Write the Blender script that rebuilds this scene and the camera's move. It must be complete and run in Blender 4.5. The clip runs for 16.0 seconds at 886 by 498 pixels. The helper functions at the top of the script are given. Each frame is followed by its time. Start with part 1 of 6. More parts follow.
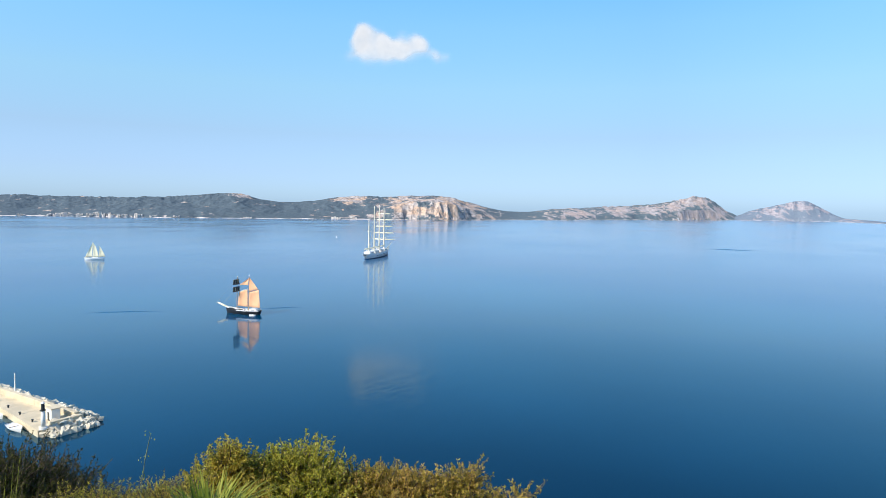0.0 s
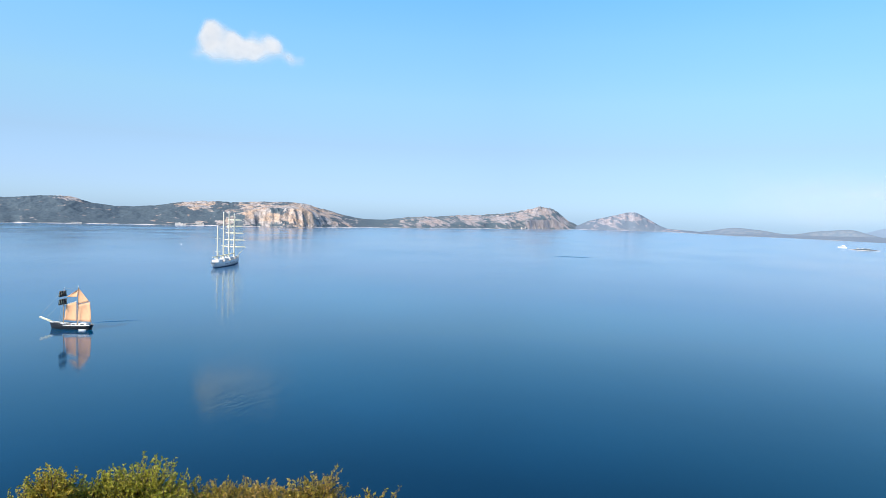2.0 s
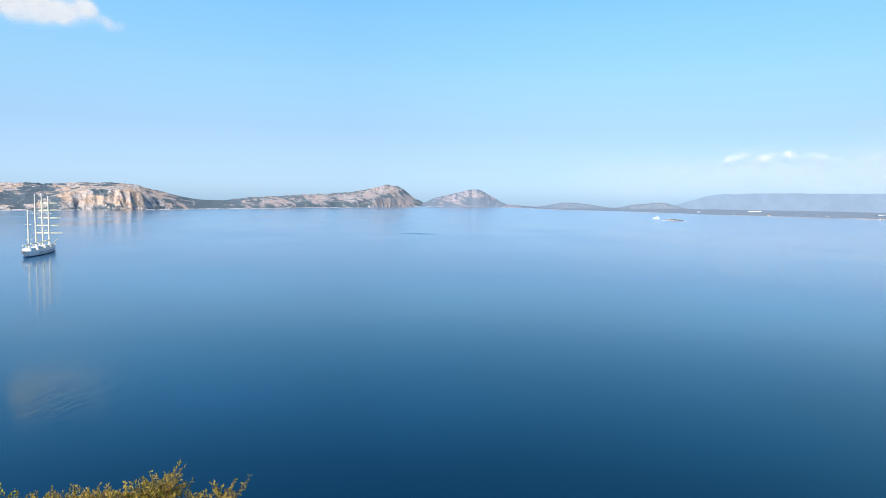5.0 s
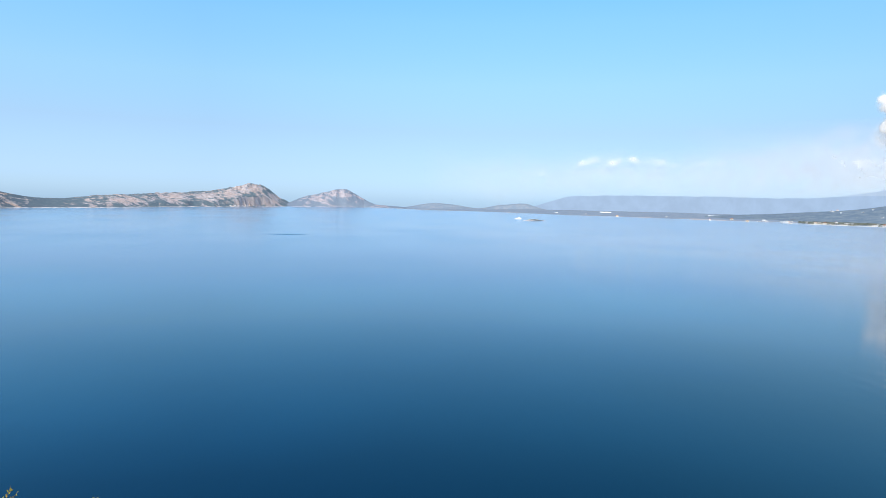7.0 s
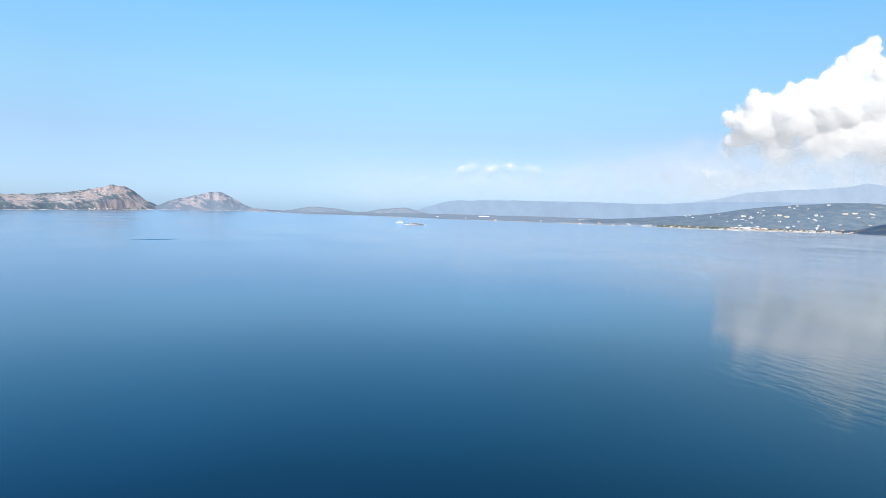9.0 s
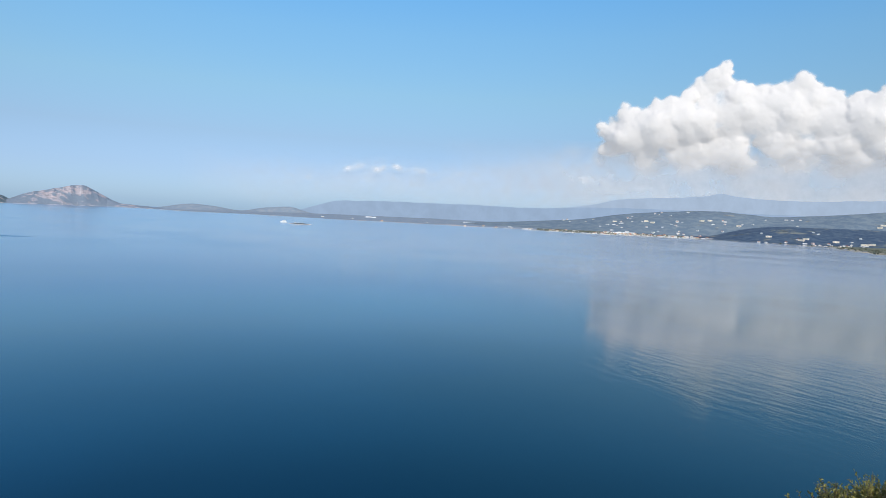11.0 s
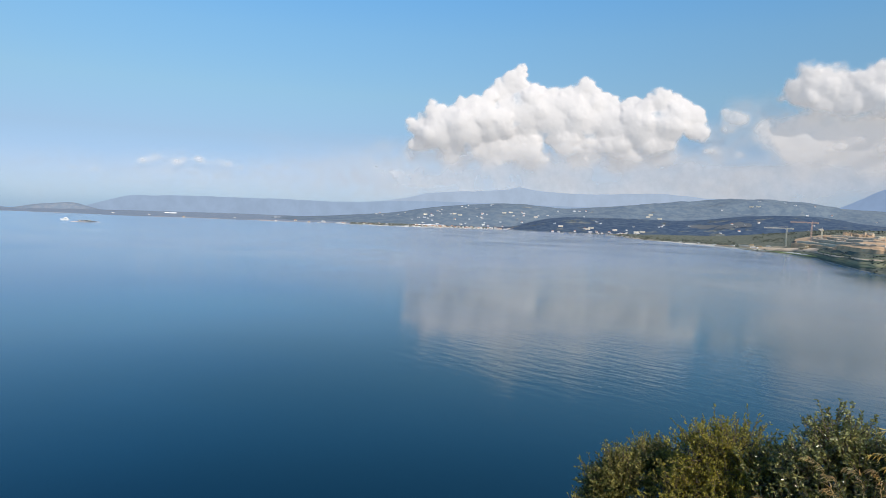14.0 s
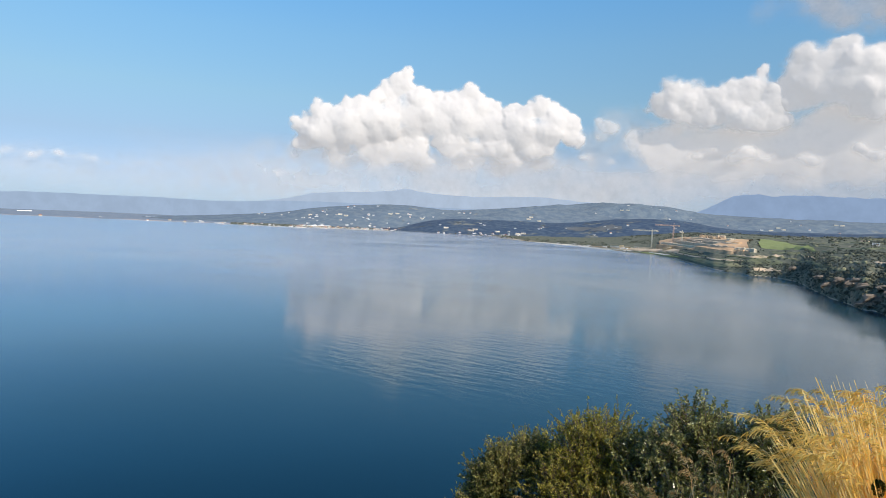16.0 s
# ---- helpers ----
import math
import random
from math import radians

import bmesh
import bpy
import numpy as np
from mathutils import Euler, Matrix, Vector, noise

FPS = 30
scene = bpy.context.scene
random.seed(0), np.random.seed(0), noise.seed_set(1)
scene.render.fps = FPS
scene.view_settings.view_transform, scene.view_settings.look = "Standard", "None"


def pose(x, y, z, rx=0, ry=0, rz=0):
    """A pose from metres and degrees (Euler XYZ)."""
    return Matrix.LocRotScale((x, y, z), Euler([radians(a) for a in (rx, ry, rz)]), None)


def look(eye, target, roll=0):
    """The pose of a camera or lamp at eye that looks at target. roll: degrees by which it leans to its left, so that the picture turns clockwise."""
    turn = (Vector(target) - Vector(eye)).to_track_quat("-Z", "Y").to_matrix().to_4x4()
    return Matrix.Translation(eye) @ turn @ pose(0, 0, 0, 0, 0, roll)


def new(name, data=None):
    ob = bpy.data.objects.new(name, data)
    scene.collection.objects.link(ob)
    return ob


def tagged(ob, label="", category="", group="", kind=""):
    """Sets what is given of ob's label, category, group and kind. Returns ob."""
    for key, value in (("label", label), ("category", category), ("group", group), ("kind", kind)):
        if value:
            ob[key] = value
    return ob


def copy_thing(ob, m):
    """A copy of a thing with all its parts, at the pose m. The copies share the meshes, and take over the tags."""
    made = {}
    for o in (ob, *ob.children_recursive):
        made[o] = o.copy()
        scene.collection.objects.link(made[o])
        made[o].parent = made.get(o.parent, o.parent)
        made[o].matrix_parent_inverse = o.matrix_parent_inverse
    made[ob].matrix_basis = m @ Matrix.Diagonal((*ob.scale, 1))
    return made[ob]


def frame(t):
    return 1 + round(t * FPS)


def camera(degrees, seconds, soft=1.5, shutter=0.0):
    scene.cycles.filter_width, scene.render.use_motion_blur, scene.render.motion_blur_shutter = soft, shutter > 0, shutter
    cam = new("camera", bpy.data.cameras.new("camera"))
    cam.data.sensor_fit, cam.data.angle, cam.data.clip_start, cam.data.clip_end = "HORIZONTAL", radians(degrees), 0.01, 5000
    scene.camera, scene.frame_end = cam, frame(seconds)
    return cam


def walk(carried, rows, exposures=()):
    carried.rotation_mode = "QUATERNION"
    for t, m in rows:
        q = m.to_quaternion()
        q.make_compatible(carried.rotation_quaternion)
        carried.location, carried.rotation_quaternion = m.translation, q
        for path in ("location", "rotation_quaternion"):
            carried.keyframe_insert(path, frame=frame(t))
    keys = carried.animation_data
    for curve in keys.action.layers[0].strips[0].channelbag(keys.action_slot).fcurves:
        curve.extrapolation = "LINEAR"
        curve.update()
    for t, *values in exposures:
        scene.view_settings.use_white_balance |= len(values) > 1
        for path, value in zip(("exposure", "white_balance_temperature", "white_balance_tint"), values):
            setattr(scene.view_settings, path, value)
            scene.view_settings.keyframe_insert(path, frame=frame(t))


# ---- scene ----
# A wide bay seen from a hillside above its harbour. The sea is z = 0; bearings are in degrees
# clockwise from +Y, seen from above the hillside.
EYE = 54.0
cam = camera(69.3, 16.0, soft=0.9)
# seconds, bearing turn, pitch, lean
ROWS = [
    (0.0, 0.07, -3.86, -1.03), (0.5, -4.25, -3.43, -1.55), (1.0, -8.21, -3.35, -2.03), (1.5, -10.35, -3.01, -2.19),
    (2.0, -12.70, -2.87, -1.74), (2.5, -14.74, -2.97, -1.82), (3.0, -16.60, -3.22, -1.91), (3.5, -19.31, -3.38, -1.48),
    (6.0, -31.52, -4.84, -1.05), (6.5, -34.94, -4.55, -1.16), (7.0, -37.99, -4.27, -1.25), (7.5, -40.04, -3.51, -0.80),
    (8.0, -42.99, -3.27, -1.12), (8.5, -45.99, -3.46, -1.23), (9.0, -48.52, -3.66, -1.49), (9.5, -51.61, -3.34, -1.74),
    (10.0, -54.02, -3.33, -2.23), (12.5, -67.35, -2.66, -2.50), (13.0, -70.82, -2.62, -2.51), (13.5, -73.38, -2.97, -2.19),
    (14.0, -75.18, -3.09, -2.00), (14.5, -77.27, -3.29, -2.18), (15.0, -79.21, -3.25, -2.19), (15.5, -82.34, -3.23, -2.11),
    (16.0, -85.30, -2.60, -2.46),
]
REACH = 0.10  # the phone is held a little in front of the turning shoulder
walk(cam, [(t, pose(REACH * math.sin(radians(-y)), REACH * math.cos(radians(-y)), EYE, 90 + p, r, y)) for t, y, p, r in ROWS],
     exposures=[(0.0, 0.27, 6500, 10), (3.0, 0.27, 6500, 10), (6.5, 0.25, 6500, 10), (9.0, 0.22, 6500, 10), (10.0, -0.02, 6500, 10), (12.5, -0.16, 6600, 12), (15.0, -0.12, 6750, 12), (16.0, -0.06, 6800, 12)])


# ---- daylight: clear morning, sun behind and to the side of the viewer ----
SUN_BEARING, SUN_HEIGHT = 228.0, 38.0
world = bpy.data.worlds.new("sky")
scene.world = world
world.use_nodes = True
wn = world.node_tree
wn.nodes.clear()
sky = wn.nodes.new("ShaderNodeTexSky")
sky.sky_type, sky.sun_disc = "NISHITA", False
sky.sun_elevation, sky.sun_rotation = radians(SUN_HEIGHT), radians(SUN_BEARING)
sky.altitude, sky.air_density, sky.dust_density, sky.ozone_density = 0.0, 1.0, 0.25, 3.0
back = wn.nodes.new("ShaderNodeBackground")
back.inputs["Strength"].default_value = 0.14
wout = wn.nodes.new("ShaderNodeOutputWorld")
# the air of the bay: paler and hazier low down, clear blue above
where = wn.nodes.new("ShaderNodeTexCoord")
height = wn.nodes.new("ShaderNodeSeparateXYZ")
air = wn.nodes.new("ShaderNodeValToRGB")
AIR = [(0.0, (0.36, 0.55, 0.98)), (0.05, (0.47, 0.575, 0.86)), (0.105, (0.60, 0.655, 0.77)), (0.174, (0.76, 0.895, 0.88)), (0.26, (0.82, 1.12, 1.13)), (0.34, (0.76, 1.27, 1.40)), (0.6, (0.62, 1.05, 1.35))]
while len(air.color_ramp.elements) < len(AIR):
    air.color_ramp.elements.new(0.5)
for stop, (at, colour) in zip(air.color_ramp.elements, AIR):
    stop.position, stop.color = at, (*colour, 1.0)
tint = wn.nodes.new("ShaderNodeMix")
tint.data_type, tint.blend_type = "RGBA", "MULTIPLY"
tint.inputs[0].default_value = 1.0
wn.links.new(where.outputs["Generated"], height.inputs["Vector"])
wn.links.new(height.outputs["Z"], air.inputs["Fac"])
wn.links.new(sky.outputs["Color"], tint.inputs[6])
wn.links.new(air.outputs["Color"], tint.inputs[7])
# the sky is brightened towards bearing -45 to even out its tone
seaward_way = wn.nodes.new("ShaderNodeVectorMath")
seaward_way.operation = "DOT_PRODUCT"
seaward_way.inputs[1].default_value = (math.sin(radians(-45)), math.cos(radians(-45)), 0.0)
side_gain = wn.nodes.new("ShaderNodeMapRange")
for key, value in (("From Min", 0.45), ("From Max", 1.0), ("To Min", 0.97), ("To Max", 1.24)):
    side_gain.inputs[key].default_value = value
brighten = wn.nodes.new("ShaderNodeVectorMath")
brighten.operation = "SCALE"
wn.links.new(where.outputs["Generated"], seaward_way.inputs[0])
wn.links.new(seaward_way.outputs["Value"], side_gain.inputs["Value"])
wn.links.new(tint.outputs[2], brighten.inputs[0])
wn.links.new(side_gain.outputs["Result"], brighten.inputs["Scale"])
wn.links.new(brighten.outputs["Vector"], back.inputs["Color"])
wn.links.new(back.outputs["Background"], wout.inputs["Surface"])

sun = new("sun", bpy.data.lights.new("sun", "SUN"))
sun.data.energy, sun.data.angle, sun.data.color = 4.9, radians(0.5), (1.0, 0.93, 0.82)
to_sun = Vector((math.sin(radians(SUN_BEARING)) * math.cos(radians(SUN_HEIGHT)), math.cos(radians(SUN_BEARING)) * math.cos(radians(SUN_HEIGHT)), math.sin(radians(SUN_HEIGHT))))
sun.matrix_world = look(to_sun * 300, (0, 0, 0))


# ---- small builders ----
def polar(bearing, d):
    """x, y at a bearing and a distance from the viewer."""
    a = np.radians(bearing)
    return np.sin(a) * d, np.cos(a) * d


def hash01(i, j, k, seed):
    n = (i * 374761393 + j * 668265263 + k * 2147483647 + seed * 974634777) & 0xFFFFFFFF
    n = ((n ^ (n >> 13)) * 1274126177) & 0xFFFFFFFF
    return ((n ^ (n >> 16)) & 0xFFFF) / 65535.0


def value_noise(x, y, seed=0):
    """Smooth noise from 0 to 1 over arrays."""
    x, y = np.broadcast_arrays(np.asarray(x, float), np.asarray(y, float))
    xi, yi = np.floor(x).astype(np.int64), np.floor(y).astype(np.int64)
    u, v = x - xi, y - yi
    u, v = u * u * (3 - 2 * u), v * v * (3 - 2 * v)
    a, b = hash01(xi, yi, 0, seed), hash01(xi + 1, yi, 0, seed)
    c, d = hash01(xi, yi + 1, 0, seed), hash01(xi + 1, yi + 1, 0, seed)
    return (a * (1 - u) + b * u) * (1 - v) + (c * (1 - u) + d * u) * v


def fbm(x, y, seed=0, octaves=4, gain=0.5):
    """Layered noise, about -1 to 1."""
    total, amp, norm = 0.0, 1.0, 0.0
    for k in range(octaves):
        total = total + amp * (value_noise(np.asarray(x) * 2 ** k, np.asarray(y) * 2 ** k, seed + 17 * k) * 2 - 1)
        norm, amp = norm + amp, amp * gain
    return total / norm


def billow(x, y, seed=0, octaves=4, gain=0.5):
    """Rounded lumps with creases between them, 0 to 1."""
    total, amp, norm = 0.0, 1.0, 0.0
    for k in range(octaves):
        total = total + amp * (1 - np.abs(value_noise(np.asarray(x) * 2 ** k, np.asarray(y) * 2 ** k, seed + 31 * k) * 2 - 1))
        norm, amp = norm + amp, amp * gain
    return total / norm


def step(a, b, x):
    s = np.clip((np.asarray(x, float) - a) / (b - a), 0, 1)
    return s * s * (3 - 2 * s)


def curve_at(knots, x):
    """A smooth line through (x, value) knots."""
    kx, kv = np.array([k[0] for k in knots], float), np.array([k[1] for k in knots], float)
    x = np.asarray(x, float)
    i = np.clip(np.searchsorted(kx, x) - 1, 0, len(kx) - 2)
    s = np.clip((x - kx[i]) / (kx[i + 1] - kx[i]), 0, 1)
    slope = np.gradient(kv, kx)
    w = kx[i + 1] - kx[i]
    return ((2 * s**3 - 3 * s**2 + 1) * kv[i] + (s**3 - 2 * s**2 + s) * w * slope[i] + (3 * s**2 - 2 * s**3) * kv[i + 1] + (s**3 - s**2) * w * slope[i + 1])


def mesh_of(name, verts, faces, mat, smooth=False):
    """A mesh from vertex and face arrays (all faces of one size)."""
    me = bpy.data.meshes.new(name)
    verts, faces = np.asarray(verts, np.float32), np.asarray(faces, np.int32)
    me.vertices.add(len(verts))
    me.vertices.foreach_set("co", verts.ravel())
    n = faces.shape[1]
    me.loops.add(faces.size)
    me.loops.foreach_set("vertex_index", faces.ravel())
    me.polygons.add(len(faces))
    me.polygons.foreach_set("loop_start", np.arange(0, faces.size, n, dtype=np.int32))
    me.polygons.foreach_set("loop_total", np.full(len(faces), n, np.int32))
    if smooth:
        me.polygons.foreach_set("use_smooth", np.ones(len(faces), bool))
    me.update(calc_edges=True)
    me.validate()
    if mat:
        me.materials.append(mat)
    return me


def sheet(X, Y, Z):
    """Vertices and quads of a grid of points."""
    r, c = X.shape
    idx = np.arange(r * c).reshape(r, c)
    q = np.stack([idx[:-1, :-1], idx[:-1, 1:], idx[1:, 1:], idx[1:, :-1]], -1).reshape(-1, 4)
    return np.stack([X, Y, Z], -1).reshape(-1, 3), q


def part(name, bm, mat, parent, label="", smooth=False):
    """Links a bmesh as one mesh object under a thing or a part."""
    me = bpy.data.meshes.new(name)
    bm.to_mesh(me)
    bm.free()
    if smooth:
        me.polygons.foreach_set("use_smooth", np.ones(len(me.polygons), bool))
    me.materials.append(mat)
    ob = new(name, me)
    ob.parent = parent
    return tagged(ob, label)


def mesh_part(name, me, parent, label=""):
    ob = new(name, me)
    ob.parent = parent
    return tagged(ob, label)


def box(bm, cx, cy, cz, sx, sy, sz, turn=0.0, bevel=0.0):
    """A box by its middle and its sizes, turned about z."""
    m = Matrix.Translation((cx, cy, cz)) @ Matrix.Rotation(radians(turn), 4, "Z") @ Matrix.Diagonal((sx, sy, sz, 1))
    made = bmesh.ops.create_cube(bm, size=1, matrix=m)
    if bevel:
        edges = {e for v in made["verts"] for e in v.link_edges}
        bmesh.ops.bevel(bm, geom=list(edges), offset=bevel, segments=1, affect="EDGES")
    return bm


def rod(bm, a, b, r0, r1=None, seg=8):
    """A tapered round bar from a to b."""
    a, b = Vector(a), Vector(b)
    m = Matrix.Translation((a + b) / 2) @ (b - a).to_track_quat("Z", "Y").to_matrix().to_4x4()
    bmesh.ops.create_cone(bm, cap_ends=True, segments=seg, radius1=r0, radius2=r0 if r1 is None else r1, depth=(b - a).length, matrix=m)
    return bm


def empty(name, m, label="", category="", group="", kind=""):
    ob = new(name)
    ob.matrix_world = m
    return tagged(ob, label, category, group, kind)


# ---- materials ----
class Nodes:
    """A thin wrapper to write node materials in few lines."""

    def __init__(self, name):
        self.mat = bpy.data.materials.new(name)
        self.mat.use_nodes = True
        self.tree = self.mat.node_tree
        self.tree.nodes.clear()
        self.out = self.tree.nodes.new("ShaderNodeOutputMaterial")
        self.pos = self.add("ShaderNodeNewGeometry").outputs["Position"]

    def add(self, kind, **sets):
        n = self.tree.nodes.new(kind)
        for key, value in sets.items():
            sock = n.inputs.get(key.replace("_", " "))
            if sock is None:
                continue
            if isinstance(value, bpy.types.NodeSocket):
                self.tree.links.new(value, sock)
            else:
                sock.default_value = value
        return n

    def noise(self, scale, detail=4.0, rough=0.55, stretch=None, distort=0.0, at=None):
        at = at or self.pos
        if stretch:
            m = self.add("ShaderNodeMapping", Vector=at, Scale=stretch)
            at = m.outputs["Vector"]
        return self.add("ShaderNodeTexNoise", Vector=at, Scale=scale, Detail=detail, Roughness=rough, Distortion=distort).outputs["Fac"]

    def ramp(self, fac, a, b):
        n = self.add("ShaderNodeMapRange", Value=fac)
        n.interpolation_type = "SMOOTHSTEP"
        n.inputs["From Min"].default_value, n.inputs["From Max"].default_value = a, b
        return n.outputs["Result"]

    def mix(self, fac, a, b):
        n = self.tree.nodes.new("ShaderNodeMix")
        n.data_type = "RGBA"
        for sock, value in ((n.inputs[0], fac), (n.inputs[6], a), (n.inputs[7], b)):
            if isinstance(value, bpy.types.NodeSocket):
                self.tree.links.new(value, sock)
            else:
                sock.default_value = (*value, 1.0) if isinstance(value, tuple) and len(value) == 3 else value
        return n.outputs[2]

    def math(self, op, a, b=0.0):
        n = self.tree.nodes.new("ShaderNodeMath")
        n.operation = op
        for sock, value in ((n.inputs[0], a), (n.inputs[1], b)):
            if isinstance(value, bpy.types.NodeSocket):
                self.tree.links.new(value, sock)
            else:
                sock.default_value = value
        return n.outputs[0]

    def bump(self, height, strength, distance):
        return self.add("ShaderNodeBump", Height=height, Strength=strength, Distance=distance).outputs["Normal"]

    def finish(self, color, roughness=0.8, normal=None, **more):
        b = self.add("ShaderNodeBsdfPrincipled", Roughness=roughness, **more)
        if isinstance(color, tuple):
            b.inputs["Base Color"].default_value = (*color, 1.0)
        else:
            self.tree.links.new(color, b.inputs["Base Color"])
        if normal is not None:
            self.tree.links.new(normal, b.inputs["Normal"])
        self.tree.links.new(b.outputs[0], self.out.inputs["Surface"])
        self.shader = b
        return self.mat


def painted(name, color, roughness=0.6, scale=3.0, wear=0.25, bump=0.02, metallic=0.0):
    """Paint, stone, wood or cloth with a mild stain and grain."""
    n = Nodes(name)
    stain = n.noise(scale * 0.3, 3.0)
    grain = n.noise(scale * 6, 4.0)
    dark = tuple(c * (1 - wear) for c in color)
    c = n.mix(n.ramp(stain, 0.35, 0.7), color, dark)
    c = n.mix(n.math("MULTIPLY", n.ramp(grain, 0.4, 0.8), 0.4), c, tuple(c * (1 - wear * 0.7) for c in color))
    return n.finish(c, roughness, n.bump(grain, 0.4, bump), Metallic=metallic)


def sea_material():
    n = Nodes("sea_water")
    # long slow swell, wind-driven patches and fine ripples
    patch = n.ramp(n.noise(0.006, 3.0), 0.42, 0.62)
    along = n.add("ShaderNodeMapping", Vector=n.pos, Rotation=(0.0, 0.0, radians(118))).outputs["Vector"]
    ripple = n.noise(0.7, 3.0, 0.6, stretch=(0.6, 1.5, 1.0), at=along)
    chop = n.noise(0.17, 3.0, 0.5, stretch=(0.55, 1.5, 1.0), at=along)
    h = n.math("ADD", n.math("MULTIPLY", ripple, 0.3), n.math("MULTIPLY", chop, n.math("ADD", 0.6, patch)))
    # a breath of wind ruffles the water off the near shore; elsewhere it is smooth
    gust = n.add("ShaderNodeMapping", Vector=n.pos, Location=(-252.0, 5.0, 0.0)).outputs["Vector"]
    reach = n.tree.nodes.new("ShaderNodeVectorMath")
    reach.operation = "LENGTH"
    n.tree.links.new(gust, reach.inputs[0])
    calm = n.ramp(n.math("ADD", reach.outputs["Value"], n.math("MULTIPLY", n.noise(0.02, 3.0), 120.0)), 95.0, 165.0)
    puff = n.add("ShaderNodeMapping", Vector=n.pos, Location=(11.0, -192.0, 0.0)).outputs["Vector"]
    away = n.tree.nodes.new("ShaderNodeVectorMath")
    away.operation = "LENGTH"
    n.tree.links.new(puff, away.inputs[0])
    calm = n.math("MINIMUM", calm, n.ramp(n.math("ADD", away.outputs["Value"], n.math("MULTIPLY", n.noise(0.05, 3.0), 40.0)), 28.0, 52.0))
    ruffle = n.add("ShaderNodeMapRange", Value=calm)
    ruffle.inputs["To Min"].default_value, ruffle.inputs["To Max"].default_value = 0.26, 0.045
    normal = n.bump(h, ruffle.outputs["Result"], 0.35)
    # the open bay is more ruffled by wind than the sheltered water under the hill
    flat = n.add("ShaderNodeMapping", Vector=n.pos, Scale=(1.0, 1.0, 0.0)).outputs["Vector"]
    length = n.tree.nodes.new("ShaderNodeVectorMath")
    length.operation = "LENGTH"
    n.tree.links.new(flat, length.inputs[0])
    open_bay = n.add("ShaderNodeMapRange", Value=length.outputs["Value"])
    for key, value in (("From Min", 250.0), ("From Max", 2200.0), ("To Min", 0.08), ("To Max", 0.15)):
        open_bay.inputs[key].default_value = value
    # the body colour is darker close in and varies at random farther out
    offshore = n.add("ShaderNodeMapRange", Value=n.math("ADD", length.outputs["Value"], n.math("MULTIPLY", n.noise(0.008, 3.0), 160.0)))
    offshore.inputs["From Min"].default_value, offshore.inputs["From Max"].default_value = 215.0, 500.0
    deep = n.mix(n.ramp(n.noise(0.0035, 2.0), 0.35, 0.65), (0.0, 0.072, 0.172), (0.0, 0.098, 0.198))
    deep = n.mix(offshore.outputs["Result"], (0.0, 0.0135, 0.032), deep)
    # a darker patch, put in only to lower the tone of the near water
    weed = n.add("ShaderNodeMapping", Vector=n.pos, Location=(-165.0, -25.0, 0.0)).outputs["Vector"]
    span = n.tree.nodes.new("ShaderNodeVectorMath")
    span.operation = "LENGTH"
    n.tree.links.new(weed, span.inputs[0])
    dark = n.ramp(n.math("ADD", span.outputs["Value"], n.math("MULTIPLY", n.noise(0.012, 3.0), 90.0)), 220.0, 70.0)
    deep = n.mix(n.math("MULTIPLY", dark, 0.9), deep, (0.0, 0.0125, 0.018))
    # grey of the mirrored cloud off the near coast, put into the water's colour
    off = n.add("ShaderNodeMapping", Vector=n.pos, Location=(-500.0, 225.0, 0.0)).outputs["Vector"]
    apart = n.tree.nodes.new("ShaderNodeVectorMath")
    apart.operation = "LENGTH"
    n.tree.links.new(off, apart.inputs[0])
    cloud_grey = n.ramp(n.math("ADD", apart.outputs["Value"], n.math("MULTIPLY", n.noise(0.006, 3.0), 120.0)), 560.0, 260.0)
    deep = n.mix(cloud_grey, deep, (0.018, 0.062, 0.084))
    # long smooth slicks lie between the breeze-ruffled bands
    slick = n.ramp(n.noise(0.010, 4.0, 0.6, stretch=(0.28, 1.0, 1.0), at=along), 0.42, 0.60)
    rough = n.math("ADD", open_bay.outputs["Result"], n.math("ADD", n.math("MULTIPLY", patch, 0.04), n.math("MULTIPLY", slick, 0.035)))
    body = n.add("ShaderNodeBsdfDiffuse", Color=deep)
    # reflections are coloured bluer close in, a tint put into the gloss by distance
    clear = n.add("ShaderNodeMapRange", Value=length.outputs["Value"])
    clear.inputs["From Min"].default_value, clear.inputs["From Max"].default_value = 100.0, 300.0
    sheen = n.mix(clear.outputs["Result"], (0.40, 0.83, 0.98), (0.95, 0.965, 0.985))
    sheen = n.mix(cloud_grey, sheen, (0.93, 0.965, 0.985))
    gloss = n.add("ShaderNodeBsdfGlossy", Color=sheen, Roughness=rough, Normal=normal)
    edge = n.add("ShaderNodeFresnel", IOR=1.38, Normal=normal)
    m = n.add("ShaderNodeMixShader", Fac=edge.outputs["Fac"])
    n.tree.links.new(body.outputs[0], m.inputs[1])
    n.tree.links.new(gloss.outputs[0], m.inputs[2])
    n.tree.links.new(m.outputs[0], n.out.inputs["Surface"])
    return n.mat


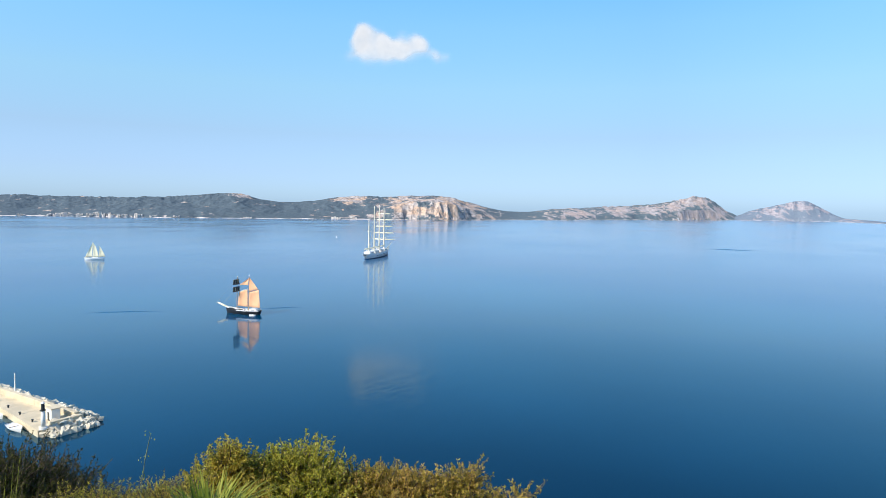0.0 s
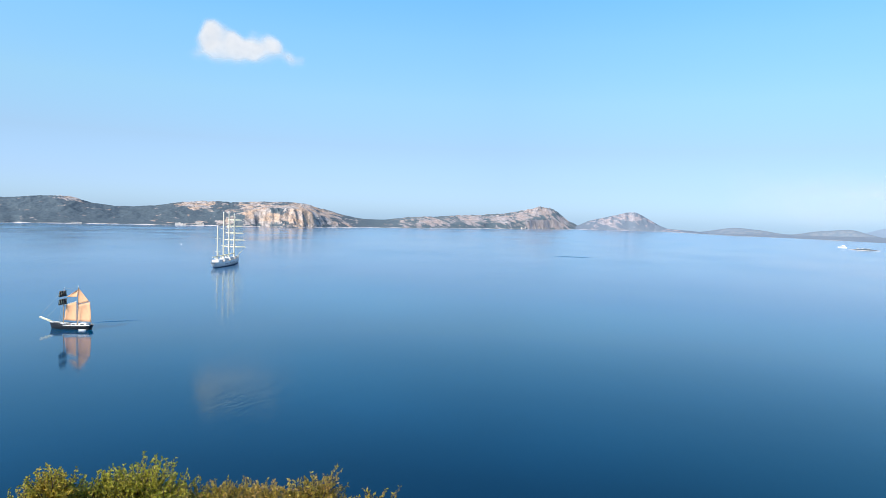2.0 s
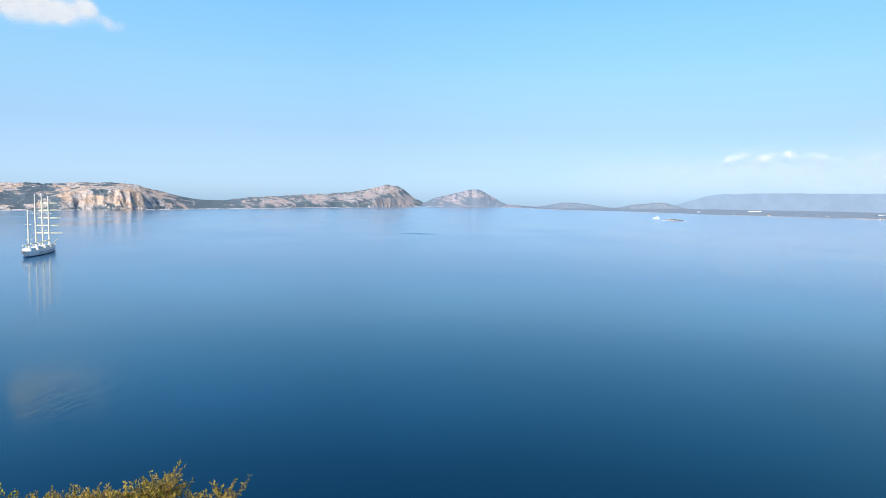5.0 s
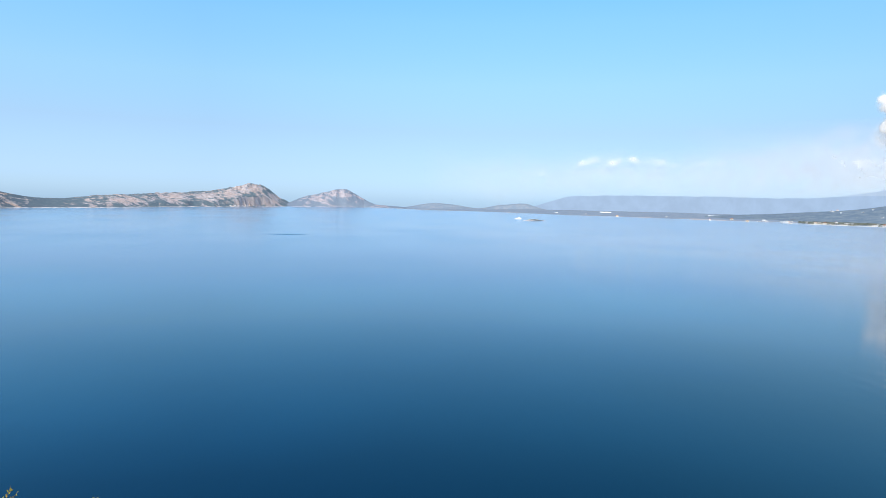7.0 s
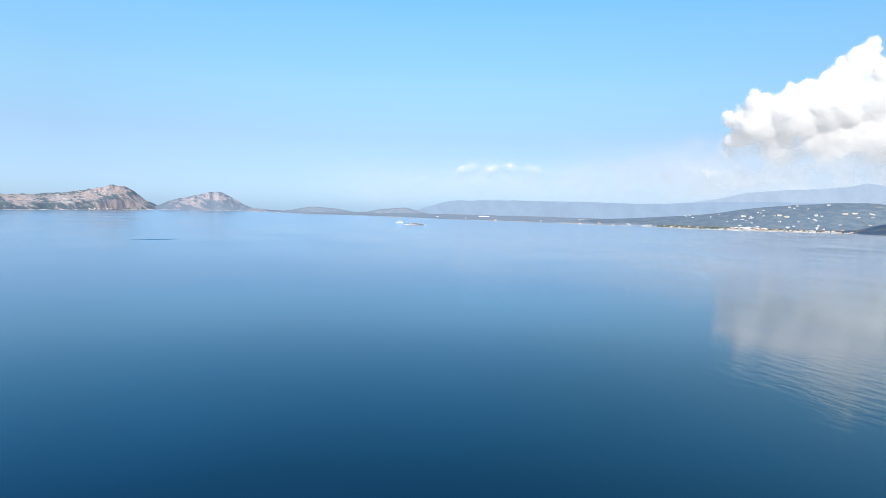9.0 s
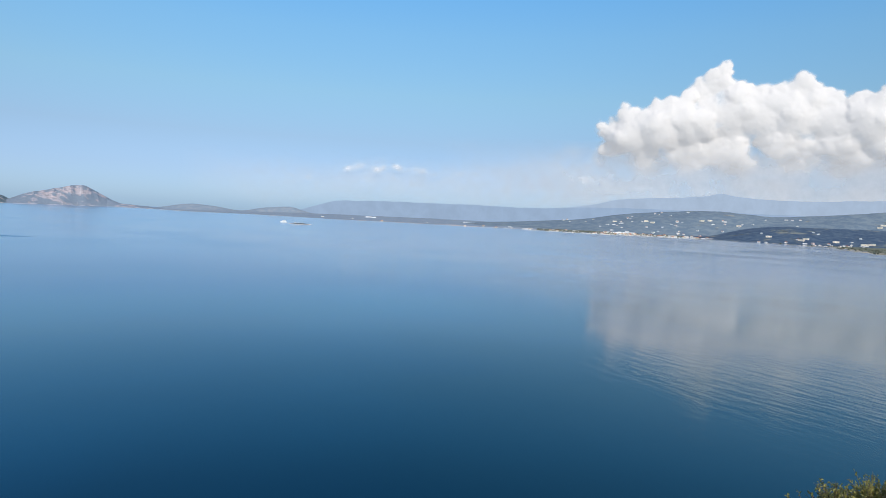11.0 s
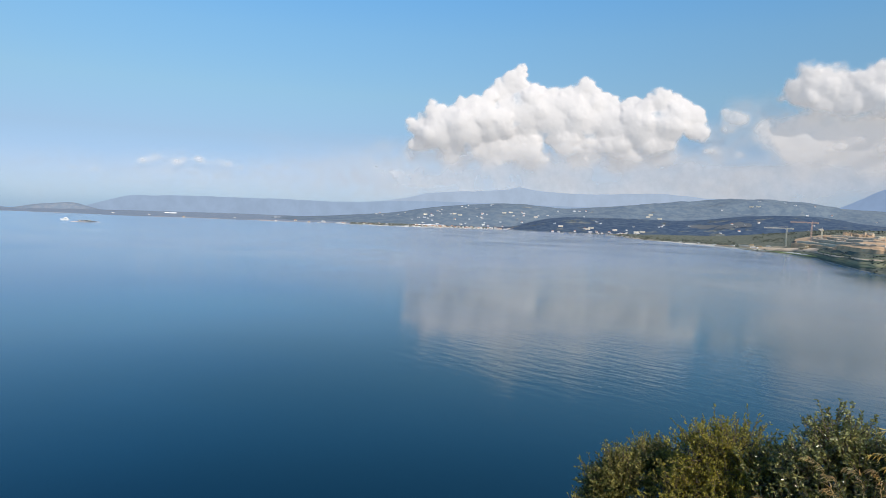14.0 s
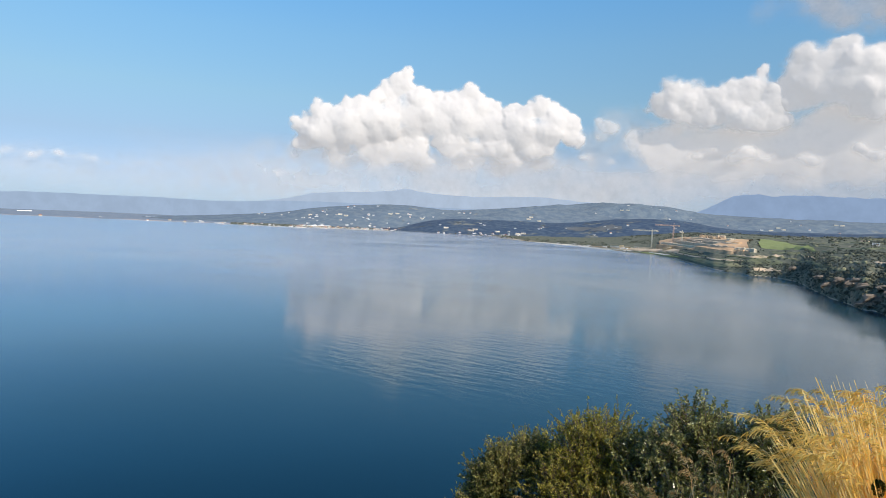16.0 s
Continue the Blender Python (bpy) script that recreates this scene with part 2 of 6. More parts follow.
def land_material(name, scrub_a, scrub_b, rock_a, rock_b, rock_from=0.72, rock_to=0.9, patches=0.62, grain=0.03, rim=0.0, outcrops=False, crack_shade=0.24, far=None, relief=3.0):
    """Scrub-covered ground that turns to bare rock where it is steep and in patches."""
    n = Nodes(name)
    g = n.add("ShaderNodeNewGeometry")
    nz = n.add("ShaderNodeSeparateXYZ", Vector=g.outputs["Normal"]).outputs["Z"]
    flat = n.ramp(n.math("ADD", nz, n.math("MULTIPLY", n.math("SUBTRACT", n.noise(grain * 1.2, 5.0, 0.65), 0.5), 0.5)), rock_from, rock_to)
    scrub = n.mix(n.ramp(n.noise(grain * 3.0, 5.0, 0.65), 0.4, 0.62), scrub_a, scrub_b)
    if far:  # haze over the far end, mixed in as paler colours
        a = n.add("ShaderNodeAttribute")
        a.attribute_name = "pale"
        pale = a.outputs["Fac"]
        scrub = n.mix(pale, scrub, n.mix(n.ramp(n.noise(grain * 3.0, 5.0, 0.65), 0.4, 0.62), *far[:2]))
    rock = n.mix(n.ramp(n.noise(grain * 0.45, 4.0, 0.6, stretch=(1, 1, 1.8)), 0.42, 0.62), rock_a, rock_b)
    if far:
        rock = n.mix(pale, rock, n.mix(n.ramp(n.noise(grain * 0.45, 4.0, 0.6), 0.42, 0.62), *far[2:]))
    rock = n.mix(n.math("MULTIPLY", n.ramp(n.noise(grain * 4, 5.0, 0.75), 0.42, 0.66), 0.7), rock, tuple(0.4 * c for c in rock_a))
    # shade in upright cracks, painted as dark streaks on the rock
    rock = n.mix(n.math("MULTIPLY", n.ramp(n.noise(grain * 1.6, 4.0, 0.7, stretch=(1, 1, 0.22)), 0.49, 0.60), 0.75), rock, n.mix(pale, tuple(crack_shade * c for c in rock_a), tuple(0.5 * c for c in rock_a)) if far else tuple(crack_shade * c for c in rock_a))
    bare = n.ramp(n.noise(grain * 0.9, 5.0, 0.7), patches, patches + 0.08)
    low = n.mix(bare, scrub, rock)
    if outcrops:  # bare ledges and crags mapped on the ground
        a = n.add("ShaderNodeAttribute")
        a.attribute_name = "bare"
        crag = n.math("ADD", a.outputs["Fac"], n.math("MULTIPLY", n.math("SUBTRACT", n.noise(grain * 0.7, 6.0, 0.66), 0.5), 3.4))
        low = n.mix(n.ramp(crag, 0.38, 0.58), low, rock)
    col = n.mix(flat, rock, low)
    if rim:  # bare, wave-washed stone and sand just above the water
        z = n.add("ShaderNodeSeparateXYZ", Vector=n.pos).outputs["Z"]
        edge = n.math("ADD", z, n.math("MULTIPLY", n.noise(grain * 0.5, 4.0), rim * 4.0))
        col = n.mix(n.ramp(edge, rim * 2.2, rim * 2.8), tuple(min(0.8, 1.35 * c) for c in rock_a), col)
    return n.finish(col, 0.95, n.bump(n.noise(grain * 4, 5.0, 0.65), 0.5, relief), Specular_IOR_Level=0.1)


SEA = sea_material()
# aerial haze is mixed into the island's colours, more at its far end
ISLAND = land_material("hazed_island_limestone_and_scrub", (0.080, 0.108, 0.130), (0.112, 0.142, 0.156), (0.54, 0.47, 0.43), (0.62, 0.42, 0.29), 0.42, 0.66, 0.70, 0.036, 2.2, True, 0.30, ((0.105, 0.145, 0.165), (0.155, 0.19, 0.20), (0.49, 0.435, 0.425), (0.55, 0.42, 0.365)), 1.4)
# headland and far shore: blue haze of the distance is put into the colours
HAZED_HEADLAND = land_material("hazed_limestone_and_scrub", (0.165, 0.205, 0.255), (0.205, 0.245, 0.285), (0.44, 0.41, 0.43), (0.48, 0.41, 0.41), 0.42, 0.66, 0.66, 0.034, 1.8, True, 0.55, relief=2.0)
HAZED_SHORE = land_material("hazed_flat_shore", (0.19, 0.24, 0.29), (0.25, 0.28, 0.31), (0.36, 0.32, 0.30), (0.38, 0.33, 0.3), 0.3, 0.5, 0.62, 0.012, 0.8)
LOWLAND = land_material("coastal_fields_and_scrub", (0.105, 0.118, 0.088), (0.20, 0.20, 0.14), (0.36, 0.29, 0.21), (0.40, 0.30, 0.19), 0.15, 0.38, 0.62, 0.04, 0.8)
# a cloud's shadow and blue haze are put into the wooded slope's colours
SHADED_FOREST = land_material("cloud_shaded_wooded_slope", (0.046, 0.076, 0.124), (0.084, 0.118, 0.156), (0.20, 0.215, 0.19), (0.25, 0.25, 0.205), 0.35, 0.5, 0.565, 0.012, relief=2.0)


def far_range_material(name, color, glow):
    """Far-off hills as a glowing backdrop: aerial haze is put into their colour and emission."""
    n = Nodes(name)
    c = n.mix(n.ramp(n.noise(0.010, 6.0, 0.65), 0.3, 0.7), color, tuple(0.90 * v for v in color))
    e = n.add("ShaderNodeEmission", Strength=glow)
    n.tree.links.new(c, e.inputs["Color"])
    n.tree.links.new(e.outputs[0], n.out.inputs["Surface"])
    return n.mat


# these hills carry the haze before them in their blue-grey colours
HAZED_HILLS = land_material("hazed_olive_hills", (0.128, 0.172, 0.215), (0.178, 0.220, 0.245), (0.32, 0.32, 0.28), (0.35, 0.345, 0.30), 0.2, 0.35, 0.61, 0.009, relief=1.5)
HAZE_PLATEAU = far_range_material("haze_blue_plateau", (0.37, 0.505, 0.705), 1.0)
HAZE_MOUNTAINS = far_range_material("haze_blue_mountains", (0.45, 0.575, 0.755), 1.0)
HAZE_PEAK = far_range_material("haze_blue_peak", (0.28, 0.405, 0.62), 1.0)


def cloud_material(name, albedo, added_glow):
    """Vapour: soft white, clear where it is thin; an emission is added in place of inner light."""
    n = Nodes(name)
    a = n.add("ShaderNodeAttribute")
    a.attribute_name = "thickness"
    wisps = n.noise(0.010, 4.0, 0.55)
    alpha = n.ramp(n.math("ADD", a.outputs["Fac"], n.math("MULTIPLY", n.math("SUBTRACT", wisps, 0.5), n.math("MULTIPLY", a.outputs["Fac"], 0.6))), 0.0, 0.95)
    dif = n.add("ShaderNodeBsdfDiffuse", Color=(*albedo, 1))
    glow = n.add("ShaderNodeEmission", Color=(0.935, 0.935, 0.94, 1), Strength=added_glow)
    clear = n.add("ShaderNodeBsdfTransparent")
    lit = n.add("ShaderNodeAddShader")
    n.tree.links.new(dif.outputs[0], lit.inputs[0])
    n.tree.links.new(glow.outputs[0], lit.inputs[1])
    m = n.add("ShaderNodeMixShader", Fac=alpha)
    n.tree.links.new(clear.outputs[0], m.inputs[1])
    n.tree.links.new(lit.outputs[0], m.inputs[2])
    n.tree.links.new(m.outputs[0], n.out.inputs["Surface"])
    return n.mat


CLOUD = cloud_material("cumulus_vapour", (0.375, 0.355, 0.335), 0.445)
# darker copy of the cloud, with shade and haze put into its colour
SHADE_HAZE_VEIL = cloud_material("shade_and_haze_vapour", (0.25, 0.255, 0.265), 0.40)


# ---- the sea: one sheet to the horizon ----
ring = np.concatenate([[0.5], np.geomspace(60, 9000, 60)])
turn = np.linspace(0, 360, 181)
T_, D_ = np.meshgrid(turn, ring)
sx, sy = polar(T_, D_)
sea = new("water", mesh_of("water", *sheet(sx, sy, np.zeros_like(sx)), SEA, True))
tagged(sea, "calm deep blue sea of a wide bay", "sea", kind="structure")

# distance of the far shore along each bearing
SHORE = [(-60, 2500), (-34.7, 2360), (-31, 2325), (-23, 2220), (-16, 2240), (-11, 2271), (-4, 2330), (0, 2340), (5, 2609), (11, 2890), (20, 3619), (24.4, 4145),
         (31, 4500), (34, 4150), (37, 3750), (42, 3600), (49, 3140), (54, 3050), (58, 2900), (66, 2668), (72, 2560), (78, 2600), (84, 2680), (88, 2500), (93, 1943),
         (96, 1770), (101, 1516), (104.7, 1338), (108.3, 993), (111.2, 906), (114, 860), (116, 697), (120.3, 544), (126, 430), (140, 260), (155, 170)]


def shore_at(b):
    straight = np.interp(b, [k[0] for k in SHORE], [k[1] for k in SHORE])
    return np.where(np.asarray(b) > 101, curve_at(SHORE, b), straight)


def land_strip(name, b0, b1, cols, rows, height, mat, label, category, depth, crags=()):
    """Land from the shore inwards: height(bearing, metres inland, x, y) over a fan of bearings. depth(bearing): metres inland."""
    b = np.linspace(b0, b1, cols)
    v = np.linspace(0, 1, rows) ** 1.5
    B, V = np.meshgrid(b, v)
    S = V * depth(B) - 6
    shore = shore_at(B) + 14 * fbm(B * 0.9, 0 * B, 5, 2)
    X, Y = polar(B, np.minimum(shore + S, 4930))
    Z = height(B, S, X, Y)
    me = mesh_of(name, *sheet(X, Y, Z), mat, True)
    if crags:  # where the ground is bare rock: bearing, height, and how far it spreads in degrees and metres
        bare = np.zeros_like(B)
        for b, z, wb, wz, full in crags:
            bare = np.maximum(bare, full * np.exp(-(((B - b) / wb) ** 2) - ((Z - z) / wz) ** 2))
        # weight of the painted haze, growing towards the island's far end
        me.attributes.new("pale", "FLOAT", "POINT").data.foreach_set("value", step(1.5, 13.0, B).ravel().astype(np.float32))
        me.attributes.new("bare", "FLOAT", "POINT").data.foreach_set("value", bare.ravel().astype(np.float32))
    ob = new(name, me)
    return tagged(ob, label, category, kind="structure")


# the long island across the bay, with its cliff in the middle and its peak at the far end
CREST = [(-60, 60), (-34.6, 65), (-31, 65), (-27, 64), (-23, 71), (-21, 78), (-18.7, 87), (-17.4, 84), (-16, 67), (-14, 58), (-11.2, 65), (-9.3, 81), (-6.8, 87), (-5.3, 86),
         (-3.3, 90), (-1.3, 95), (0.7, 88), (2.2, 70), (4.3, 43), (5.8, 33), (7.3, 31), (9.7, 46), (12.6, 56), (15.9, 72), (17.8, 79), (18.5, 88), (19.5, 102), (20.4, 116), (21.3, 131), (22.0, 127), (22.6, 114), (23.1, 90), (23.5, 64), (24.2, 36), (24.8, 10), (25.5, -8)]
CLIFF = [(-60, 0), (-30, 0.05), (-28, 0.15), (-21, 0.18), (-14, 0.02), (-8, 0.1), (-5.5, 0.4), (-3.5, 0.9), (-1, 1.0), (1.5, 0.85), (3.2, 0.5), (5, 0.1), (10, 0.25), (14, 0.3), (18, 0.35), (21, 0.5), (23, 0.5), (25, 0.2)]


def island_height(B, S, X, Y):
    crest, cliff = curve_at(CREST, B), np.clip(curve_at(CLIFF, B), 0, 1)
    back = 450.0 + 60 * fbm(B * 0.5, 0 * B, 3)
    folds = billow(X / 170.0, Y / 170.0, 21, 5, 0.55)
    s = S + (0.15 + cliff) * 60 * (billow(X / 110, Y / 110, 9, 4, 0.5) - 0.6)
    s = s + cliff * 26 * (billow(X / 34, Y / 34, 14, 4, 0.55) - 0.6)
    v = np.clip(s / back, 0, 2.0)
    slope = np.where(v < 1, np.sin(np.clip(v, 0, 1) * np.pi / 2) ** 1.1, 1 - 0.5 * (v - 1))
    wall = step(0.02, 0.16, v) * 0.72 + 0.28 * step(0.1, 1.0, v)
    wall = np.where(v < 1, wall, 1 - 0.5 * (v - 1))
    shape = slope * (1 - cliff) + wall * cliff
    z = crest * shape
    z = z + crest * 0.16 * (folds - 0.62) * step(0.05, 0.4, v) * (1 - step(0.75, 1.0, v)) * 2
    z = z + 4.5 * fbm(X / 45.0, Y / 45.0, 4, 5, 0.6) * step(0.03, 0.3, v)
    z = z + curve_at([(-60, 0), (-10, 2), (-7, 6), (1, 6), (4, 2), (9, 5), (15, 10), (19, 20), (22, 24), (23.6, 12), (25.5, 2)], B) * (billow(B * 1.6, S / 120, 29, 5, 0.6) - 0.6) * step(0.3, 0.8, v)
    low = curve_at([(-60, 0), (-31, 0), (-29, 3), (-24, 4), (-19, 3), (-16.5, 1), (-12, 0), (25.5, 0)], B)
    ledge = step(0.40, 0.60, value_noise(X / 70, Y / 70, 18))
    z = z + step(4, 16, S + 12 * (billow(X / 40, Y / 40, 8, 4) - 0.6)) * (1.6 + low * ledge * (1 - step(30, 160, S))) - 1.6
    return z


CRAGS = ((-17.4, 82, 1.0, 14, 0.8), (-8.2, 74, 1.7, 20, 1.05), (-6.5, 12, 2.2, 10, 0.5), (-3.2, 52, 2.4, 70, 0.85), (0.4, 55, 2.2, 70, 0.95), (2.6, 45, 1.2, 40, 0.75), (3.8, 20, 1.6, 22, 0.5), (9.5, 22, 1.5, 18, 0.5), (12, 30, 2.6, 26, 0.72), (15.2, 50, 1.6, 34, 0.85), (18, 50, 1.6, 36, 0.75), (19.6, 70, 1.2, 30, 0.85), (21.2, 108, 1.5, 40, 0.95), (23.2, 40, 0.8, 50, 0.85), (20.6, 6, 0.9, 8, 0.8))
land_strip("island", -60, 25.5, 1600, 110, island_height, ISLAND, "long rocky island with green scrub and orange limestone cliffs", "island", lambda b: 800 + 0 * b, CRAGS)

HEADLAND = [(23.6, -6), (24.4, 18), (25.6, 58), (27, 86), (27.8, 103), (28.4, 116), (29.3, 123), (29.9, 106), (30.5, 78), (31.2, 46), (31.8, 24), (32.9, 15), (34.5, 8), (36, -4)]


def headland_height(B, S, X, Y):
    crest = curve_at(HEADLAND, B)
    v = np.clip(S / 220.0, 0, 2)
    shape = np.where(v < 1, np.sin(np.clip(v, 0, 1) * np.pi / 2), 1 - 0.4 * (v - 1))
    return crest * shape * (1 + 0.3 * (billow(B * 1.7, S / 160, 33, 4) - 0.6) * step(0.1, 0.5, v) * (1 - step(0.7, 1, v))) + 2.5 * fbm(X / 35, Y / 35, 6, 4) * step(0.1, 0.4, v) + step(0, 20, S) * 3 - 2.5


land_strip("headland", 23.6, 36, 360, 50, headland_height, HAZED_HEADLAND, "rocky headland with a castle-topped hill beyond the island", "headland", lambda b: 320 + 0 * b,
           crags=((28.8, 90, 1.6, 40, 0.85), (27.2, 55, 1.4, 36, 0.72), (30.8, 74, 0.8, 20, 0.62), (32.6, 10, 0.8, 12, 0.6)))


# the low sand bar, the plain behind it and the coast up to the cliffs near by
def coast_height(B, S, X, Y):
    d = np.hypot(X, Y)
    beach = step(0, 14, S) * 3.0 - 2.0
    rise = curve_at([(30, 0.004), (44, 0.014), (60, 0.016), (68, 0.012), (80, 0.010), (92, 0.007), (99, 0.010), (102.5, 0.026), (106, 0.044), (112, 0.042), (118, 0.034), (126, 0.03), (160, 0.05)], B)
    bluff = curve_at([(30, 0), (98, 0), (104, 2), (108, 4), (111, 6.5), (114, 9), (116.5, 14), (118, 17), (124, 22), (160, 26)], B)
    rough = fbm(X / 26, Y / 26, 15, 5, 0.6)
    foot = 0.55 * step(0, 34, S + 16 * rough) + 0.45 * step(20, 130, S + 40 * rough)
    z = beach + bluff * foot * 1.15 + rise * (np.clip(S, 0, 900) + step(102, 106, B) * (900 * (1 - (1 - np.clip(S, 0, 900) / 900) ** 2.4) - np.clip(S, 0, 900))) * step(0, 60, S)
    z = z + step(20, 200, S) * (2.2 * fbm(X / 120, Y / 120, 11, 4) + step(104, 112, B) * 5 * fbm(X / 90, Y / 90, 12, 4))
    z = z + step(108, 114, B) * step(2, 30, S) * (1 - 0.6 * step(150, 400, S)) * (6.5 * (billow(X / 48, Y / 48, 13, 5, 0.6) - 0.55) + 2.5 * fbm(X / 9, Y / 9, 16, 3))
    return z


INLAND = lambda b: np.interp(b, [32, 44, 60, 90, 100, 110, 160], [500, 900, 1500, 1400, 1500, 1700, 1500])
land_strip("sand_bar", 32, 67, 500, 60, coast_height, HAZED_SHORE, "low sand bar and flat hazy shore across the bay", "shore", INLAND)
land_strip("coast", 67, 160, 1300, 110, coast_height, LOWLAND, "low green coast with sandy beaches, fields and scrub", "coast", INLAND)


def hill_surface(X, Y, V, crest, seed, bumps=0.12, foot=-4.0, sharp=1.2):
    """Height of a range at x, y: V runs from 0 at its foot to 1 at its crest."""
    shape = np.where(V < 1, np.sin(np.clip(V, 0, 1) * np.pi / 2) ** sharp, 1 - 1.2 * (V - 1))
    folds = crest * bumps * 1.6 * fbm(X / 260, Y / 260, seed, 5) * step(0.05, 0.4, V) * (1 - step(0.8, 1, V))
    return foot + (crest - foot) * shape + folds + crest * 0.03 * fbm(X / 70, Y / 70, seed + 3, 4)


MIDDLE = [(60, 8), (66.6, 33), (71.3, 61), (74, 90), (78, 117), (80.5, 128), (83, 122), (86, 111), (89, 122), (91, 133), (96, 120), (102, 100), (110, 80)]
WOODED = [(79.5, 2), (81.5, 12), (84, 46), (86, 60), (89, 62), (91, 64), (96, 64), (100.8, 92), (105.4, 97), (109, 70), (116, 66), (126, 80)]
UPPER = [(84, 90), (90, 141), (96, 180), (98.9, 202), (101.7, 202), (105.4, 173), (110, 150), (118, 140), (128, 130), (140, 130)]


def hill_range(name, knots, near, far_d, mat, label, bumps=0.12, foot=-4.0, cols=420, seed=0, sharp=1.2):
    """A range of hills with its crest at far_d metres and its foot at near metres."""
    b = np.linspace(knots[0][0], knots[-1][0], cols)
    v = np.linspace(0, 1.25, 46)
    B, V = np.meshgrid(b, v)
    crest = curve_at(knots, B)
    D = near + (far_d - near) * V
    X, Y = polar(B, np.minimum(D, 4960))
    Z = hill_surface(X, Y, V, crest, seed, bumps, foot, sharp)
    ob = new(name, mesh_of(name, *sheet(X, Y, Z), mat, True))
    return tagged(ob, label, "hills", kind="structure")


hill_range("low_hills", [(34, 4), (35, 14), (37, 40), (38.8, 33), (41.4, 13), (42.8, 33), (43.8, 41), (45.4, 47), (46.2, 30), (47.5, 6)], 4180, 4340, HAZED_SHORE, "low dark hills behind the sand bar", seed=1)
hill_range("backdrop", [(38, 13), (45.8, 28), (47.5, 69), (48.7, 97), (51.6, 112), (58, 118), (61, 119), (66.4, 116), (72.5, 139), (78, 143), (88, 134)], 4405, 4420, HAZE_PLATEAU, "haze-blue self-lit plateau on the far side of the plain", seed=2, bumps=0.05)
hill_range("backdrop_mountains", [(66, 70), (69, 123), (71.7, 159), (74.1, 199), (78, 222), (80.5, 235), (82, 256), (83, 238), (84, 232), (88.5, 224), (93.5, 238), (97, 217), (103, 178)], 4426, 4440, HAZE_MOUNTAINS, "haze-blue self-lit mountains under the clouds", seed=3, bumps=0.03, sharp=0.8)
hill_range("backdrop_peak", [(103, 114), (106.0, 150), (107.4, 190), (109.0, 258), (110.2, 292), (110.9, 294), (112.1, 285), (114.8, 293), (116.7, 283), (119.8, 273), (126, 240), (140, 170)], 4250, 4400, HAZE_PEAK, "haze-blue self-lit flat-topped mountain inland", seed=4, bumps=0.05, sharp=0.8)
hill_range("middle_hills", MIDDLE, 2980, 3600, HAZED_HILLS, "green olive-grown hills dotted with houses", seed=5)
hill_range("upper_hills", UPPER, 3500, 4200, HAZED_HILLS, "long green-blue ridge inland", seed=6)
hill_range("wooded_slope", WOODED, 2560, 3150, SHADED_FOREST, "wooded slope above the bay, cloud shadow put into its colour", seed=7, bumps=0.1)


# ---- clouds: one-sided relief sheets placed to fit the camera's view, thinning to nothing at their edges ----
def blurred(a, n):
    """A soft box blur, twice, n cells to each side."""
    for _ in range(2):
        for axis in (0, 1):
            p = np.pad(a, [(n + 1, n) if k == axis else (0, 0) for k in (0, 1)], mode="edge")
            c = np.cumsum(p, axis=axis)
            m = a.shape[axis]
            a = (np.take(c, range(2 * n + 1, 2 * n + 1 + m), axis) - np.take(c, range(0, m), axis)) / (2 * n + 1)
    return a


